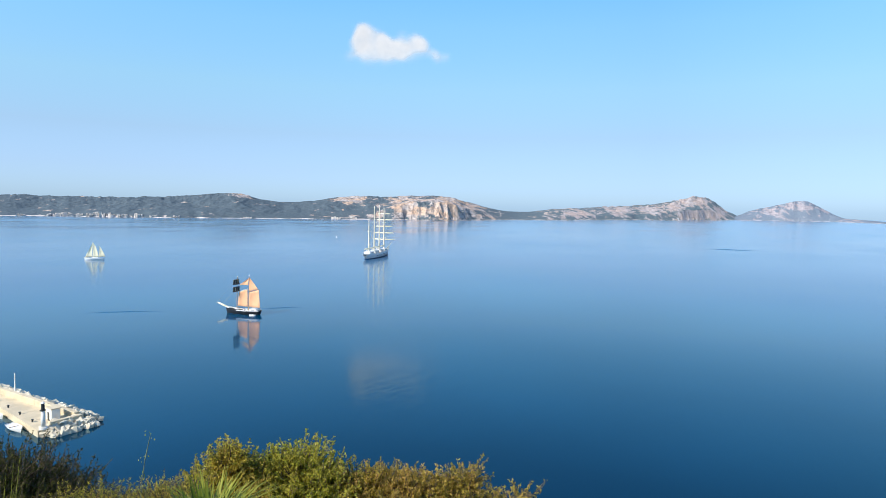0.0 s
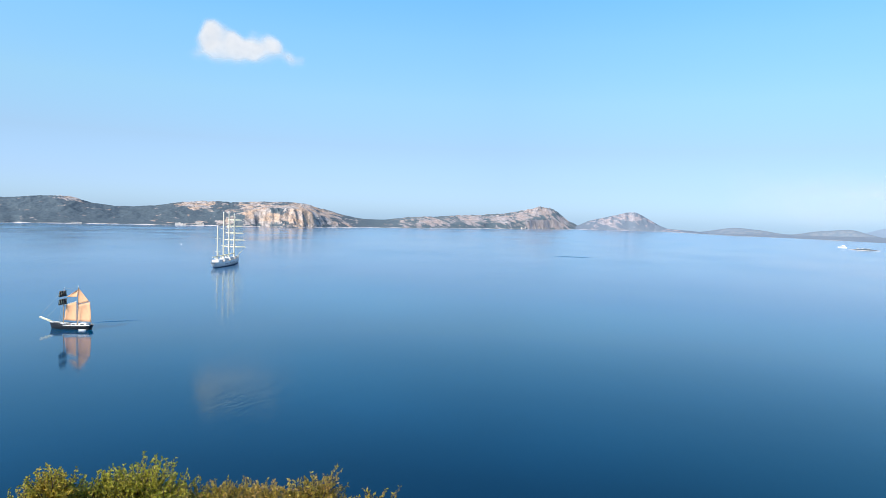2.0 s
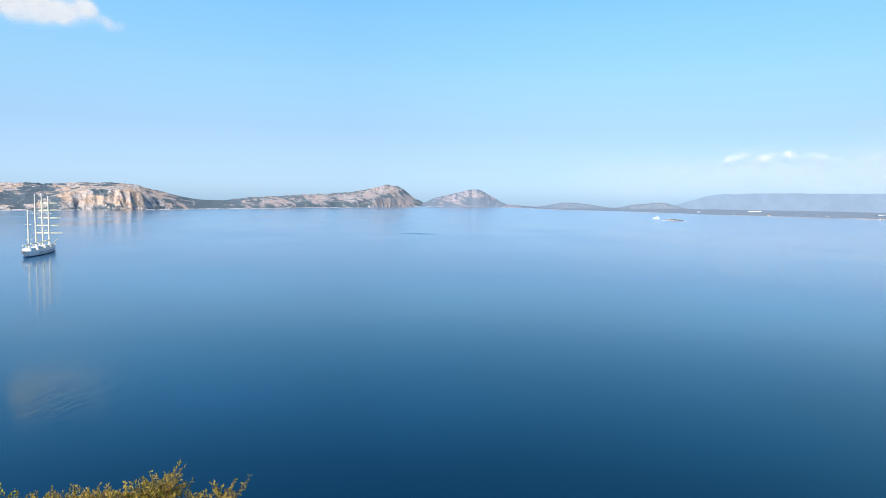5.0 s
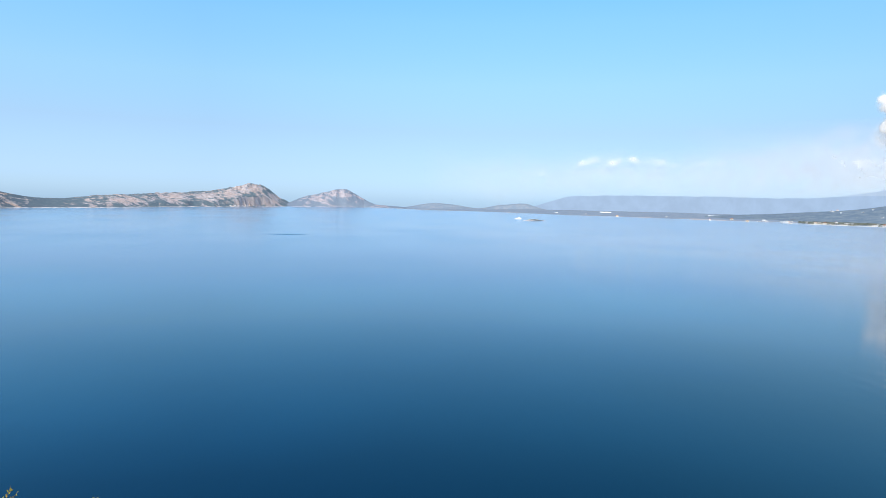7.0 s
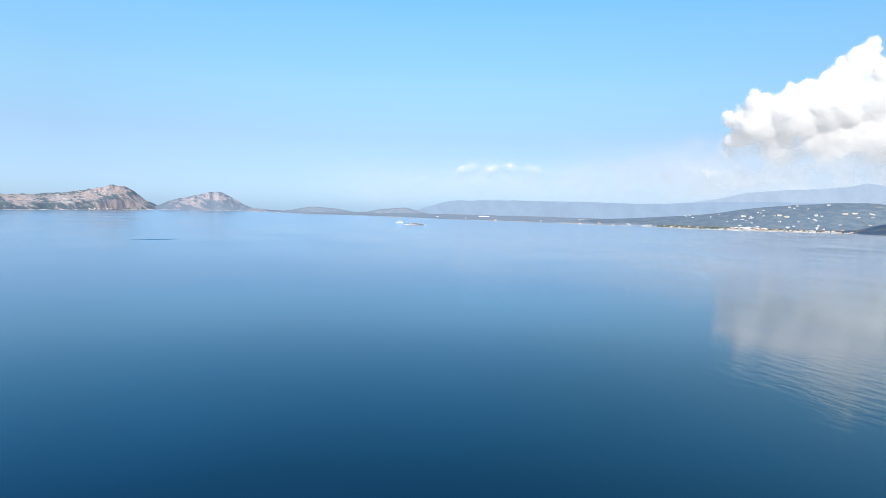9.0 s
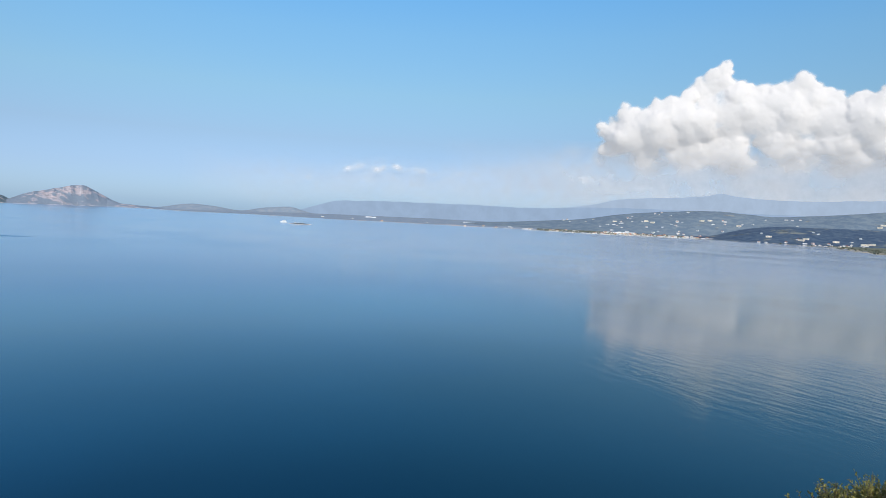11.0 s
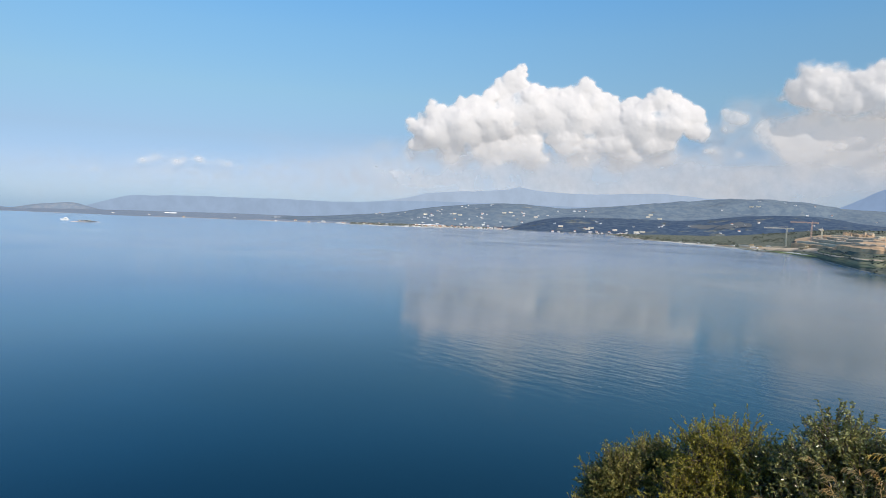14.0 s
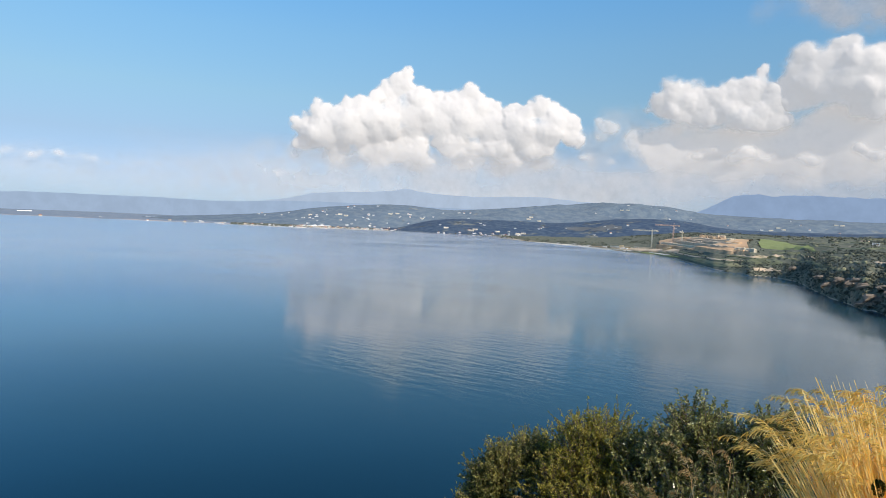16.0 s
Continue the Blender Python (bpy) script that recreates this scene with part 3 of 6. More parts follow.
def cloud(name, label, puffs, d, cell=0.065, seed=0, solid=1.0, base=None, deep=0.42, edge=0.4, ragged=0.14, flat=1.0, buds=(7, 4), mat=None, feather=0.06):
    """puffs: bearing, height angle, radius and, if it stands out, how far it does so, all in degrees. Each billow buds smaller ones.
    d: metres away. edge: degrees over which the rim thins out. base: height angle at which the underside melts into the haze."""
    rng = random.Random(seed)
    body = [(p[0], p[1], p[3] if len(p) > 3 else 0.0, p[2], 1.0) for p in puffs]
    born = body
    for count in buds:
        young = []
        for b, e, z, r, w in born:
            for _ in range(count):
                a, k = rng.uniform(-0.5, math.pi + 0.5), math.sqrt(rng.random()) * 0.95
                young.append((b + math.cos(a) * r * k, e + math.sin(a) * r * k / flat, z + 0.72 * r * math.sqrt(1 - k * k), r * rng.uniform(0.28, 0.52), w * 0.42))
        body, born = body + young, young
    b0, b1 = min(p[0] - p[3] for p in body) - 1, max(p[0] + p[3] for p in body) + 1
    e0, e1 = min(p[1] - p[3] for p in body) - 0.6, max(p[1] + p[3] for p in body) + 0.6
    B, E = np.meshgrid(np.arange(b0, b1, cell), np.arange(e0, e1, cell))
    wb = B + ragged * fbm(B * 2.2, E * 2.2, seed + 1, 4, 0.6)
    we = E + ragged * fbm(B * 2.2, E * 2.2, seed + 2, 4, 0.6)
    H, Q = np.zeros_like(B), np.zeros_like(B)
    for b, e, z, r, share in body:
        i, j, m = int((e - e0) / cell), int((b - b0) / cell), int((r * 1.7 + 0.3) / cell) + 2
        w = (slice(max(0, i - m), i + m), slice(max(0, j - m), j + m))
        q = np.sqrt(((wb[w] - b) / r) ** 2 + ((we[w] - e) * flat / r) ** 2)
        H[w] = np.maximum(H[w], np.where(q < 1, z + r * np.sqrt(np.clip(1 - q * q, 0, 1)), 0))
        Q[w] += share * np.clip(np.exp(-1.6 * q * q) - 0.02, 0, 1)
    near, wide, broad = max(1, int(0.09 / cell)), max(2, int(0.34 / cell)), max(3, int(1.0 / cell))
    low = 0.0 if base is None else 1 - step(base, base + 3.0, E)
    T = blurred(Q, max(1, int(feather / cell))) + 0.22 * fbm(B * 1.4, E * 1.8, seed + 7, 5, 0.62)
    thick = step(0.0, 1.0, (T - 0.2) / (edge * (1 + 2.2 * low)))
    if base is not None:
        thick = thick * (0.10 + 0.90 * step(base - 1.0, base + 3.0, E + 0.9 * fbm(B * 0.5, E * 0.9, seed + 9)))
    thick = thick * solid * (0.96 + 0.12 * fbm(B * 0.5, E * 0.8, seed + 12, 4))
    thick[0], thick[-1], thick[:, 0], thick[:, -1] = 0, 0, 0, 0
    relief = (0.28 * blurred(H, near) + 0.45 * blurred(H, wide) + 0.5 * blurred(H, broad)) * deep + 0.015 * deep * fbm(B * 4, E * 4, seed + 3, 3) * np.minimum(H, 1)
    D = d - np.radians(relief) * d
    X, Y = polar(B, D * np.cos(np.radians(E)))
    Z = EYE + D * np.sin(np.radians(E))
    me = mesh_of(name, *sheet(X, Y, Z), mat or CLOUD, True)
    att = me.attributes.new("thickness", "FLOAT", "POINT")
    att.data.foreach_set("value", np.clip(thick, 0, 1).ravel().astype(np.float32))
    return tagged(new(name, me), label, "cloud", kind="structure")


cloud("backdrop_cloud", "small lone white fair-weather cloud", [
    (-7.3, 14.15, 0.99), (-6.4, 14.55, 1.05), (-7.9, 13.25, 1.05), (-5.7, 13.25, 1.05), (-3.5, 13.95, 1.18), (-2.4, 13.75, 1.05), (-4.5, 13.05, 1.05), (-1.2, 12.85, 0.86), (-0.6, 12.45, 0.59), (-8.9, 12.35, 0.65), (-5.1, 13.45, 1.17), (-6.7, 12.95, 1.04), (-7.0, 12.05, 1.3), (-5.1, 11.95, 1.3), (-2.9, 12.55, 1.17), (0.1, 12.65, 0.59), (-7.5, 14.65, 0.78)],
    4880, 0.05, 11, 0.85, 10.45, 0.12, 1.6, 0.25, 1.0, (4, 2), None, 0.3)
cloud("backdrop_cloud", "towering white cumulus bank over the hills", [
    (74.1, 9.0, 1.1, 1), (72.7, 7.5, 1.2), (76.7, 9.3, 1.1, 1), (78.1, 9.7, 1.2, 1), (79.7, 10.6, 1.2), (80.9, 11.3, 1.25), (81.5, 12.4, 0.85), (82.5, 10.8, 1.0), (83.9, 10.3, 1.1), (85.7, 10.3, 1.2), (86.9, 10.8, 1.2), (87.9, 10.1, 1.1),
    (89.3, 9.9, 0.9), (90.7, 9.3, 1.1), (91.9, 9.5, 1.0), (93.4, 10.1, 1.1, 0.5), (94.4, 9.8, 1.0), (95.6, 8.9, 1.1), (96.4, 8.4, 0.9), (96.7, 7.2, 1.1)]
    + [(74.6, 7.1, 1.75, 1), (76.8, 7.5, 1.9, 1.2), (79.0, 8.0, 1.8, 1), (82.0, 8.8, 2.25), (84.5, 8.4, 2.1), (86.7, 8.5, 2.1), (89.3, 8.1, 1.75), (91.8, 7.9, 1.9, 0.4), (94.2, 8.0, 1.75, 0.4),
       (75.9, 5.3, 1.6), (78.8, 5.7, 1.75), (81.8, 5.6, 1.75), (85.8, 6.0, 1.75), (89.8, 6.4, 1.75), (93.3, 6.5, 1.75), (73.2, 5.7, 1.25), (75.9, 4.3, 1.4), (79.5, 4.2, 1.4), (83.5, 4.2, 1.4), (87.5, 4.6, 1.4), (91.5, 4.8, 1.4), (82.4, 5.8, 1.7), (80.4, 5.6, 1.6)], 4880, 0.065, 3, 1.0, 3.4, 0.8, 1.0, 0.26, feather=0.12)
cloud("backdrop_cloud", "grey sheet under the cumulus bank, its shade and haze in the colour", [(72.6, 5.0, 1.7), (75.2, 5.2, 2.2), (78.2, 5.0, 2.4), (81.5, 5.2, 2.4), (84.8, 5.0, 2.4), (88.0, 5.4, 2.4), (91.4, 5.2, 2.4), (94.6, 5.2, 2.2), (97.4, 5.2, 1.8), (83.0, 3.6, 1.6), (90.0, 3.6, 1.6), (76.0, 3.4, 1.3)],
      4895, 0.1, 35, 0.85, 2.0, 0.3, 1.8, 0.4, 1.0, (5, 3), SHADE_HAZE_VEIL, 0.4)
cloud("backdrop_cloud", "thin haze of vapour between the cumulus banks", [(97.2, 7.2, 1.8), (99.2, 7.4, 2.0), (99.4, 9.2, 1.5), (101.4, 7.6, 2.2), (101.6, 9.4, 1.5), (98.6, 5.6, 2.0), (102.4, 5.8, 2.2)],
      4908, 0.1, 37, 0.42, None, 0.1, 1.6, 0.5, 1.0, (4, 2), SHADE_HAZE_VEIL, 0.7)
cloud("backdrop_cloud", "small puff of cloud beside the cumulus bank", [(99.1, 8.5, 0.8), (100.0, 8.3, 0.75), (98.3, 8.9, 0.55), (98.8, 7.6, 0.7)], 4885, 0.06, 23, 0.6, None, 0.4, 1.3, 0.25, feather=0.2)
cloud("backdrop_cloud", "broad grey-white cumulus, soft and layered", [
    (104.4, 11.0, 1.6), (105.5, 11.2, 1.4), (103.3, 10.2, 1.25), (106.6, 10.4, 1.5), (108.3, 11.0, 1.4), (110.0, 11.1, 1.5), (111.0, 11.3, 1.25), (111.2, 12.9, 0.5), (108.8, 9.6, 1.75), (110.5, 8.8, 1.4, 0.5), (104.9, 9.4, 1.6), (107.1, 9.0, 1.6), (112.2, 10.4, 1.6), (112.0, 8.8, 1.4)],
    4890, 0.065, 5, 1.0, 3.6, 0.7, 1.3, 0.26, buds=(6, 4), feather=0.12)
cloud("backdrop_cloud", "tall rounded cumulus with a sunlit top", [
    (113.9, 11.5, 2.0), (115.0, 12.9, 2.0), (116.4, 13.6, 1.5), (117.2, 12.5, 1.75, 0.6), (118.0, 10.9, 1.75, 0.6), (115.8, 11.0, 2.25), (113.2, 10.3, 1.75), (119.0, 12.0, 1.75), (118.6, 9.6, 1.75), (121.0, 11.0, 3.0, -2.2), (122.9, 11.2, 3.0, -2.2)],
    4880, 0.07, 27, 1.0, 3.8, 0.55, 1.3, 0.26, buds=(6, 4), feather=0.12)
cloud("backdrop_cloud", "row of soft low billows under the cumulus", [
    (106.2, 6.1, 1.1), (107.5, 6.5, 0.9), (109.8, 6.2, 1.1), (110.6, 6.4, 0.9), (114.4, 5.8, 1.0), (115.2, 5.5, 0.9), (117.9, 6.6, 1.0), (99.6, 5.4, 0.8), (111.9, 5.7, 1.0), (104.3, 4.3, 1.0), (109.0, 5.6, 0.9), (119.3, 5.9, 1.2), (97.6, 5.8, 0.9)],
    4880, 0.065, 28, 0.85, 3.0, 0.7, 1.9, 0.2, 1.25, feather=0.24)
cloud("backdrop_cloud", "soft grey cloud filling the gap below the broad cumulus", [(102.5, 7.2, 2.2), (106.0, 7.4, 2.8), (110.0, 7.2, 3.0), (114.0, 7.6, 3.2), (118.0, 7.8, 3.2), (122.5, 8.0, 3.2), (104.5, 5.0, 2.4), (109.0, 4.8, 2.6), (114.0, 4.8, 2.8), (119.0, 5.0, 2.8)],
      4905, 0.1, 36, 0.95, 1.0, 0.12, 1.1, 0.4, 1.0, (4, 2), None, 0.6)
cloud("backdrop_cloud", "flat bank of small low clouds near the horizon", [
    (49.6, 3.5, 0.6), (51.4, 3.9, 0.75), (50.6, 3.4, 0.8), (52.4, 3.5, 0.9), (53.6, 3.9, 0.85), (54.6, 3.7, 0.9), (55.8, 3.7, 0.8), (56.8, 3.5, 0.8), (57.8, 3.3, 0.5)],
    4430, 0.045, 13, 0.66, None, 0.35, 1.6, 0.4, 2.0, (5, 3), None, 0.24)
cloud("backdrop_cloud", "faint scraps of low cloud near the horizon", [
    (45.2, 2.6, 0.6), (46.6, 2.5, 0.7), (48.0, 2.6, 0.5), (60.4, 3.7, 0.75), (59.4, 3.4, 0.6), (61.4, 3.5, 0.6), (62.8, 3.7, 0.7), (66.0, 4.4, 0.5), (69.2, 4.1, 0.5), (71.9, 3.6, 0.8), (70.6, 3.3, 0.9), (72.8, 3.0, 0.7)],
    4430, 0.05, 14, 0.64, None, 0.3, 1.7, 0.4, 1.8, (5, 3), None, 0.22)
cloud("backdrop_cloud", "grey veil of high cloud", [(110.8, 17.0, 1.6), (114.0, 17.2, 2.6), (118.0, 16.2, 2.8), (121.0, 16.4, 3.0), (116.5, 20, 2.8), (121, 21, 4)], 4900, 0.1, 8, 0.8, None, 0.2, 2.0, 0.5, 1.0, (5, 3), SHADE_HAZE_VEIL, 0.6)


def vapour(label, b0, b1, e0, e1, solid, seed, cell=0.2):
    """A thin sheet added in place of haze: a milky band that fades out above and below."""
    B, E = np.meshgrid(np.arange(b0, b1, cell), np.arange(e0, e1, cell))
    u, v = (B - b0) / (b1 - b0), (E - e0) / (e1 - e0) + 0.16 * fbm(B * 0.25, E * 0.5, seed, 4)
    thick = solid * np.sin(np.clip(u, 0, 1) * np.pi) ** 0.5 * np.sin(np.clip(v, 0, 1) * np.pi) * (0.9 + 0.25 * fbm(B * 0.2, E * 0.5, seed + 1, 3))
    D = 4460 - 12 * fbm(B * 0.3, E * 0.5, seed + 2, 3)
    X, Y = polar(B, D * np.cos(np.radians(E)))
    me = mesh_of("backdrop_haze", *sheet(X, Y, EYE + D * np.sin(np.radians(E))), SHADE_HAZE_VEIL, True)
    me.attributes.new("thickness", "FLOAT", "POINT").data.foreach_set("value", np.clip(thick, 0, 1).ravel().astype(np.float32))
    return tagged(new("backdrop_haze", me), label, "cloud", kind="structure")


vapour("thin milky haze sheet below the cumulus bank", 58, 132, -0.6, 7.0, 0.72, 61)
vapour("thin milky haze sheet below the small clouds", 36, 76, -0.4, 5.2, 0.42, 67)


# ---- the hillside below the viewer ----
def hillside_height(X, Y):
    """Height of the near slope: a shoulder under the viewer that falls steeply to the sea."""
    r = np.hypot(X, Y)
    ahead = (X * 0.67 + Y * 0.74) / np.maximum(r, 0.1)
    fall = step(-0.4, 0.05, ahead)
    z = 52.4 - fall * (0.56 * np.maximum(r - 2.0, 0)) + (1 - fall) * 0.03 * np.maximum(r - 2, 0)
    z = z + 0.35 * fbm(X / 5, Y / 5, 41, 4) * step(3, 9, r)
    return np.maximum(z, -6)


u = np.sign(np.linspace(-1, 1, 161)) * np.abs(np.linspace(-1, 1, 161)) ** 2.2 * 160
GX, GY = np.meshgrid(u, u)
GROUND = land_material("dry_hillside_earth", (0.09, 0.09, 0.04), (0.16, 0.14, 0.07), (0.26, 0.21, 0.14), (0.30, 0.24, 0.16), 0.3, 0.5, 0.5, 0.6)
ground = new("ground", mesh_of("ground", *sheet(GX, GY, hillside_height(GX, GY)), GROUND, True))
tagged(ground, "steep dry hillside of earth and scrub above the sea", "hillside", kind="structure")


# ---- vessels on the bay ----
WHITE_PAINT = painted("white_gloss_paint", (0.84, 0.83, 0.80), 0.5, 0.6, 0.08)
BLACK_PAINT = painted("black_hull_paint", (0.02, 0.022, 0.025), 0.35, 0.8, 0.3)
BLUE_BOOT = painted("dark_blue_bottom_paint", (0.03, 0.06, 0.14), 0.4, 0.8, 0.3)
DECK_WOOD = painted("teak_deck", (0.42, 0.30, 0.18), 0.6, 2.0, 0.3)
SPAR_CREAM = painted("cream_painted_spar", (0.78, 0.72, 0.55), 0.45, 1.5, 0.15)
SPAR_WOOD = painted("varnished_spar", (0.45, 0.28, 0.14), 0.35, 1.5, 0.3)
TAN_SAIL = painted("tan_canvas", (0.82, 0.45, 0.25), 0.85, 0.5, 0.15)
CREAM_SAIL = painted("cream_canvas", (0.90, 0.83, 0.58), 0.85, 0.4, 0.08)
DARK_SAIL = painted("dark_brown_canvas", (0.065, 0.05, 0.05), 0.9, 0.5, 0.3)
ROPE = painted("rigging_rope", (0.35, 0.33, 0.3), 0.8, 3.0, 0.3)
GLASS_DARK = painted("dark_window_glass", (0.03, 0.04, 0.05), 0.12, 1.0, 0.2)


def hull_mesh(length, beam, draught, free_fore, free_aft, transom=0.55, sections=22, counter=0.0):
    """A hull along +Y (bow), its waterline at z = 0: rounded sections, sheer, raked bow."""
    bm = bmesh.new()
    rows = []
    for i in range(sections + 1):
        s = i / sections
        y = (s - 0.5) * length
        half = beam / 2 * min(1.0, transom + (1 - transom) * min(1, s / 0.35)) * (1 - max(0, (s - 0.55) / 0.45) ** 2.2)
        top = free_aft + (free_fore - free_aft) * s + 0.18 * free_aft * (abs(s - 0.45) * 2) ** 2
        row = []
        for j in range(9):
            k = j / 8
            w = half * (math.sin(k * math.pi / 2) ** 0.55)
            z = -draught + (top + draught) * k
            rake = max(0, s - 0.8) / 0.2 * 0.06 * length * k
            over = max(0, 0.22 - s) / 0.22 * counter * length * (1 - k)
            row.append((max(w, 0.02), y + rake + over, z))
        rows.append([bm.verts.new((-x, y2, z)) for x, y2, z in row[::-1]] + [bm.verts.new(p) for p in row])
    for a, b in zip(rows, rows[1:]):
        for j in range(len(a) - 1):
            bm.faces.new((a[j], b[j], b[j + 1], a[j + 1]))
    bm.faces.new(rows[0])
    bmesh.ops.remove_doubles(bm, verts=bm.verts, dist=0.005)
    bmesh.ops.recalc_face_normals(bm, faces=bm.faces)
    return bm


def deck_mesh(length, beam, z, transom=0.55):
    bm = bmesh.new()
    left, right = [], []
    for i in range(17):
        s = i / 16
        half = 0.93 * beam / 2 * min(1.0, transom + (1 - transom) * min(1, s / 0.35)) * (1 - max(0, (s - 0.55) / 0.45) ** 2.2)
        y = (s - 0.5) * length * 0.97
        left.append(bm.verts.new((-half - 0.01, y, z)))
        right.append(bm.verts.new((half + 0.01, y, z)))
    for i in range(16):
        bm.faces.new((left[i], right[i], right[i + 1], left[i + 1]))
    return bm


def sail_mesh(corners, belly=0.6, n=8, thick=0.03):
    """A full sail between three or four corners, bulging to +X."""
    c = [Vector(p) for p in corners]
    if len(c) == 3:
        c.append(c[2].copy())
    bm = bmesh.new()
    grid = []
    for i in range(n + 1):
        u = i / n
        row = []
        for j in range(n + 1):
            v = j / n
            p = (c[0] * (1 - u) + c[1] * u) * (1 - v) + (c[3] * (1 - u) + c[2] * u) * v
            p.x += belly * math.sin(u * math.pi) * math.sin(v * math.pi * 0.85 + 0.3)
            row.append(bm.verts.new(p))
        grid.append(row)
    for i in range(n):
        for j in range(n):
            bm.faces.new((grid[i][j], grid[i + 1][j], grid[i + 1][j + 1], grid[i][j + 1]))
    bmesh.ops.remove_doubles(bm, verts=bm.verts, dist=0.001)
    bmesh.ops.solidify(bm, geom=bm.faces[:], thickness=thick)
    return bm


def rope_set(lines, r=0.05):
    bm = bmesh.new()
    for a, b in lines:
        rod(bm, a, b, r, seg=5)
    return bm


def at_sea(bearing, d, heading):
    x, y = polar(bearing, d)
    return pose(float(x), float(y), 0, 0, 0, -heading)


def tall_ship():
    ship = empty("tall_ship", at_sea(-5.9, 668, 11.0), "white four-masted sailing ship at anchor with furled sails", "sailing ship")
    hull = part("hull", hull_mesh(80, 12.0, 3.0, 5.8, 4.6, 0.42, 26, 0.14), WHITE_PAINT, ship, "white steel hull", True)
    part("boot_stripe", hull_mesh(72, 11.9, 1.0, 0.6, 0.55, 0.3), BLUE_BOOT, hull, "dark blue waterline band", True)
    part("deck", deck_mesh(79, 12, 4.7, 0.42), DECK_WOOD, ship)
    for y, w, l, h in ((-27, 7.0, 11, 2.4), (-9, 7.4, 11, 2.3), (9, 7.0, 10, 2.2), (24, 5.5, 7, 2.0)):
        house = part("deckhouse", box(bmesh.new(), 0, y, 4.7 + h / 2, w, l, h, bevel=0.2), WHITE_PAINT, ship, "white deckhouse")
        for side in (-1, 1):
            for k in range(5):
                part("window", box(bmesh.new(), side * (w / 2 + 0.01), y + (k - 2) * l * 0.17, 4.7 + h * 0.62, 0.06, 1.0, 0.8), GLASS_DARK, house)
    for k in range(14):
        for side in (-1, 1):
            part("porthole", rod(bmesh.new(), (side * 5.6, -22 + k * 3.0, 2.9), (side * 5.95, -22 + k * 3.0, 2.9), 0.28, seg=10), GLASS_DARK, hull)
    part("transom_window", box(bmesh.new(), 0, -39.6, 3.9, 3.0, 0.4, 0.6), GLASS_DARK, hull)
    heights = ((-27.5, 38.5), (-9.5, 51.5), (8.0, 52.5), (25.5, 50.0))
    for i, (y, top) in enumerate(heights):
        mast = part("mast", rod(bmesh.new(), (0, y, 5.0), (0, y - top * 0.012, top), 0.8, 0.4, 10), SPAR_CREAM, ship, "cream steel mast")
        part("masthead", rod(bmesh.new(), (0, y - top * 0.012, top), (0, y - top * 0.012, top + 0.9), 0.55, 0.3), WHITE_PAINT, mast)
        for k in (0.38, 0.7):
            part("crosstree", box(bmesh.new(), 0, y, top * k, 5.0, 0.35, 0.3), SPAR_CREAM, mast)
        boom = part("boom", rod(bmesh.new(), (0, y - 0.8, 9.6), (0, y - 14.5, 9.9), 0.32, 0.22), SPAR_CREAM, mast)
        part("furled_sail", rod(bmesh.new(), (0, y - 1.2, 10.25), (0, y - 13.5, 10.3), 0.62, 0.42, 9), CREAM_SAIL, boom, "furled cream sail", True)
        part("furled_staysail", rod(bmesh.new(), (0, y + 0.8, 9.0), (0, y + 0.2, top * 0.66), 0.5, 0.3, 8), CREAM_SAIL, mast, "rolled cream sail", True)
        for sx in (-5.6, 5.6):
            for dy, k in ((-1.6, 0.38), (0, 0.7), (1.4, 0.95)):
                part("shroud", rod(bmesh.new(), (sx, y + dy, 5.6), (0, y, top * k), 0.055, seg=5), ROPE, mast)
    for k, z in enumerate((16.5, 23.5, 30.5, 37.5, 44.0)):
        half = 12.0 - 1.2 * k
        yard = part("yard", rod(rod(bmesh.new(), (0, 26.2, z), (half, 26.2, z), 0.34, 0.16), (0, 26.2, z), (-half, 26.2, z), 0.34, 0.16), SPAR_CREAM, ship, "cream cross yard")
        part("furled_sail", rod(bmesh.new(), (-half * 0.9, 26.2, z + 0.5), (half * 0.9, 26.2, z + 0.5), 0.42, 0.42), CREAM_SAIL, yard, "furled cream square sail", True)
    part("bowsprit", rod(bmesh.new(), (0, 37, 6.8), (0, 56, 11.5), 0.5, 0.22), SPAR_CREAM, ship)
    lines = [((0, 55.5, 11.3), (0, 25, 50)), ((0, 48, 9.6), (0, 25, 37)), ((0, 42, 8), (0, 25, 25))]
    lines += [((0, a[0], a[1] * 0.95), (0, b[0], 11.0 + b[1] * 0.2)) for a, b in zip(heights, heights[1:])]
    lines += [((0, a[0], a[1] * 0.98), (0, b[0], b[1] * 0.9)) for a, b in zip(heights, heights[1:])]
    for a, b in lines:
        part("stay", rod(bmesh.new(), a, b, 0.06, seg=5), ROPE, ship)
    for side in (-1, 1):
        part("rail", rope_set([((side * 2.6, -39, 6.0), (side * 5.7, -12, 6.2)), ((side * 5.7, -12, 6.2), (side * 5.6, 10, 6.4)), ((side * 5.6, 10, 6.4), (side * 2.6, 35, 7.2))], 0.09), WHITE_PAINT, ship)
        for y in (-17, 1, 16):
            boat = part("lifeboat", hull_mesh(6.5, 2.4, 0.8, 0.7, 0.7, 0.5, 10), WHITE_PAINT, ship, "white lifeboat on davits", True)
            boat.location = (side * 4.6, y, 7.4)
    return ship


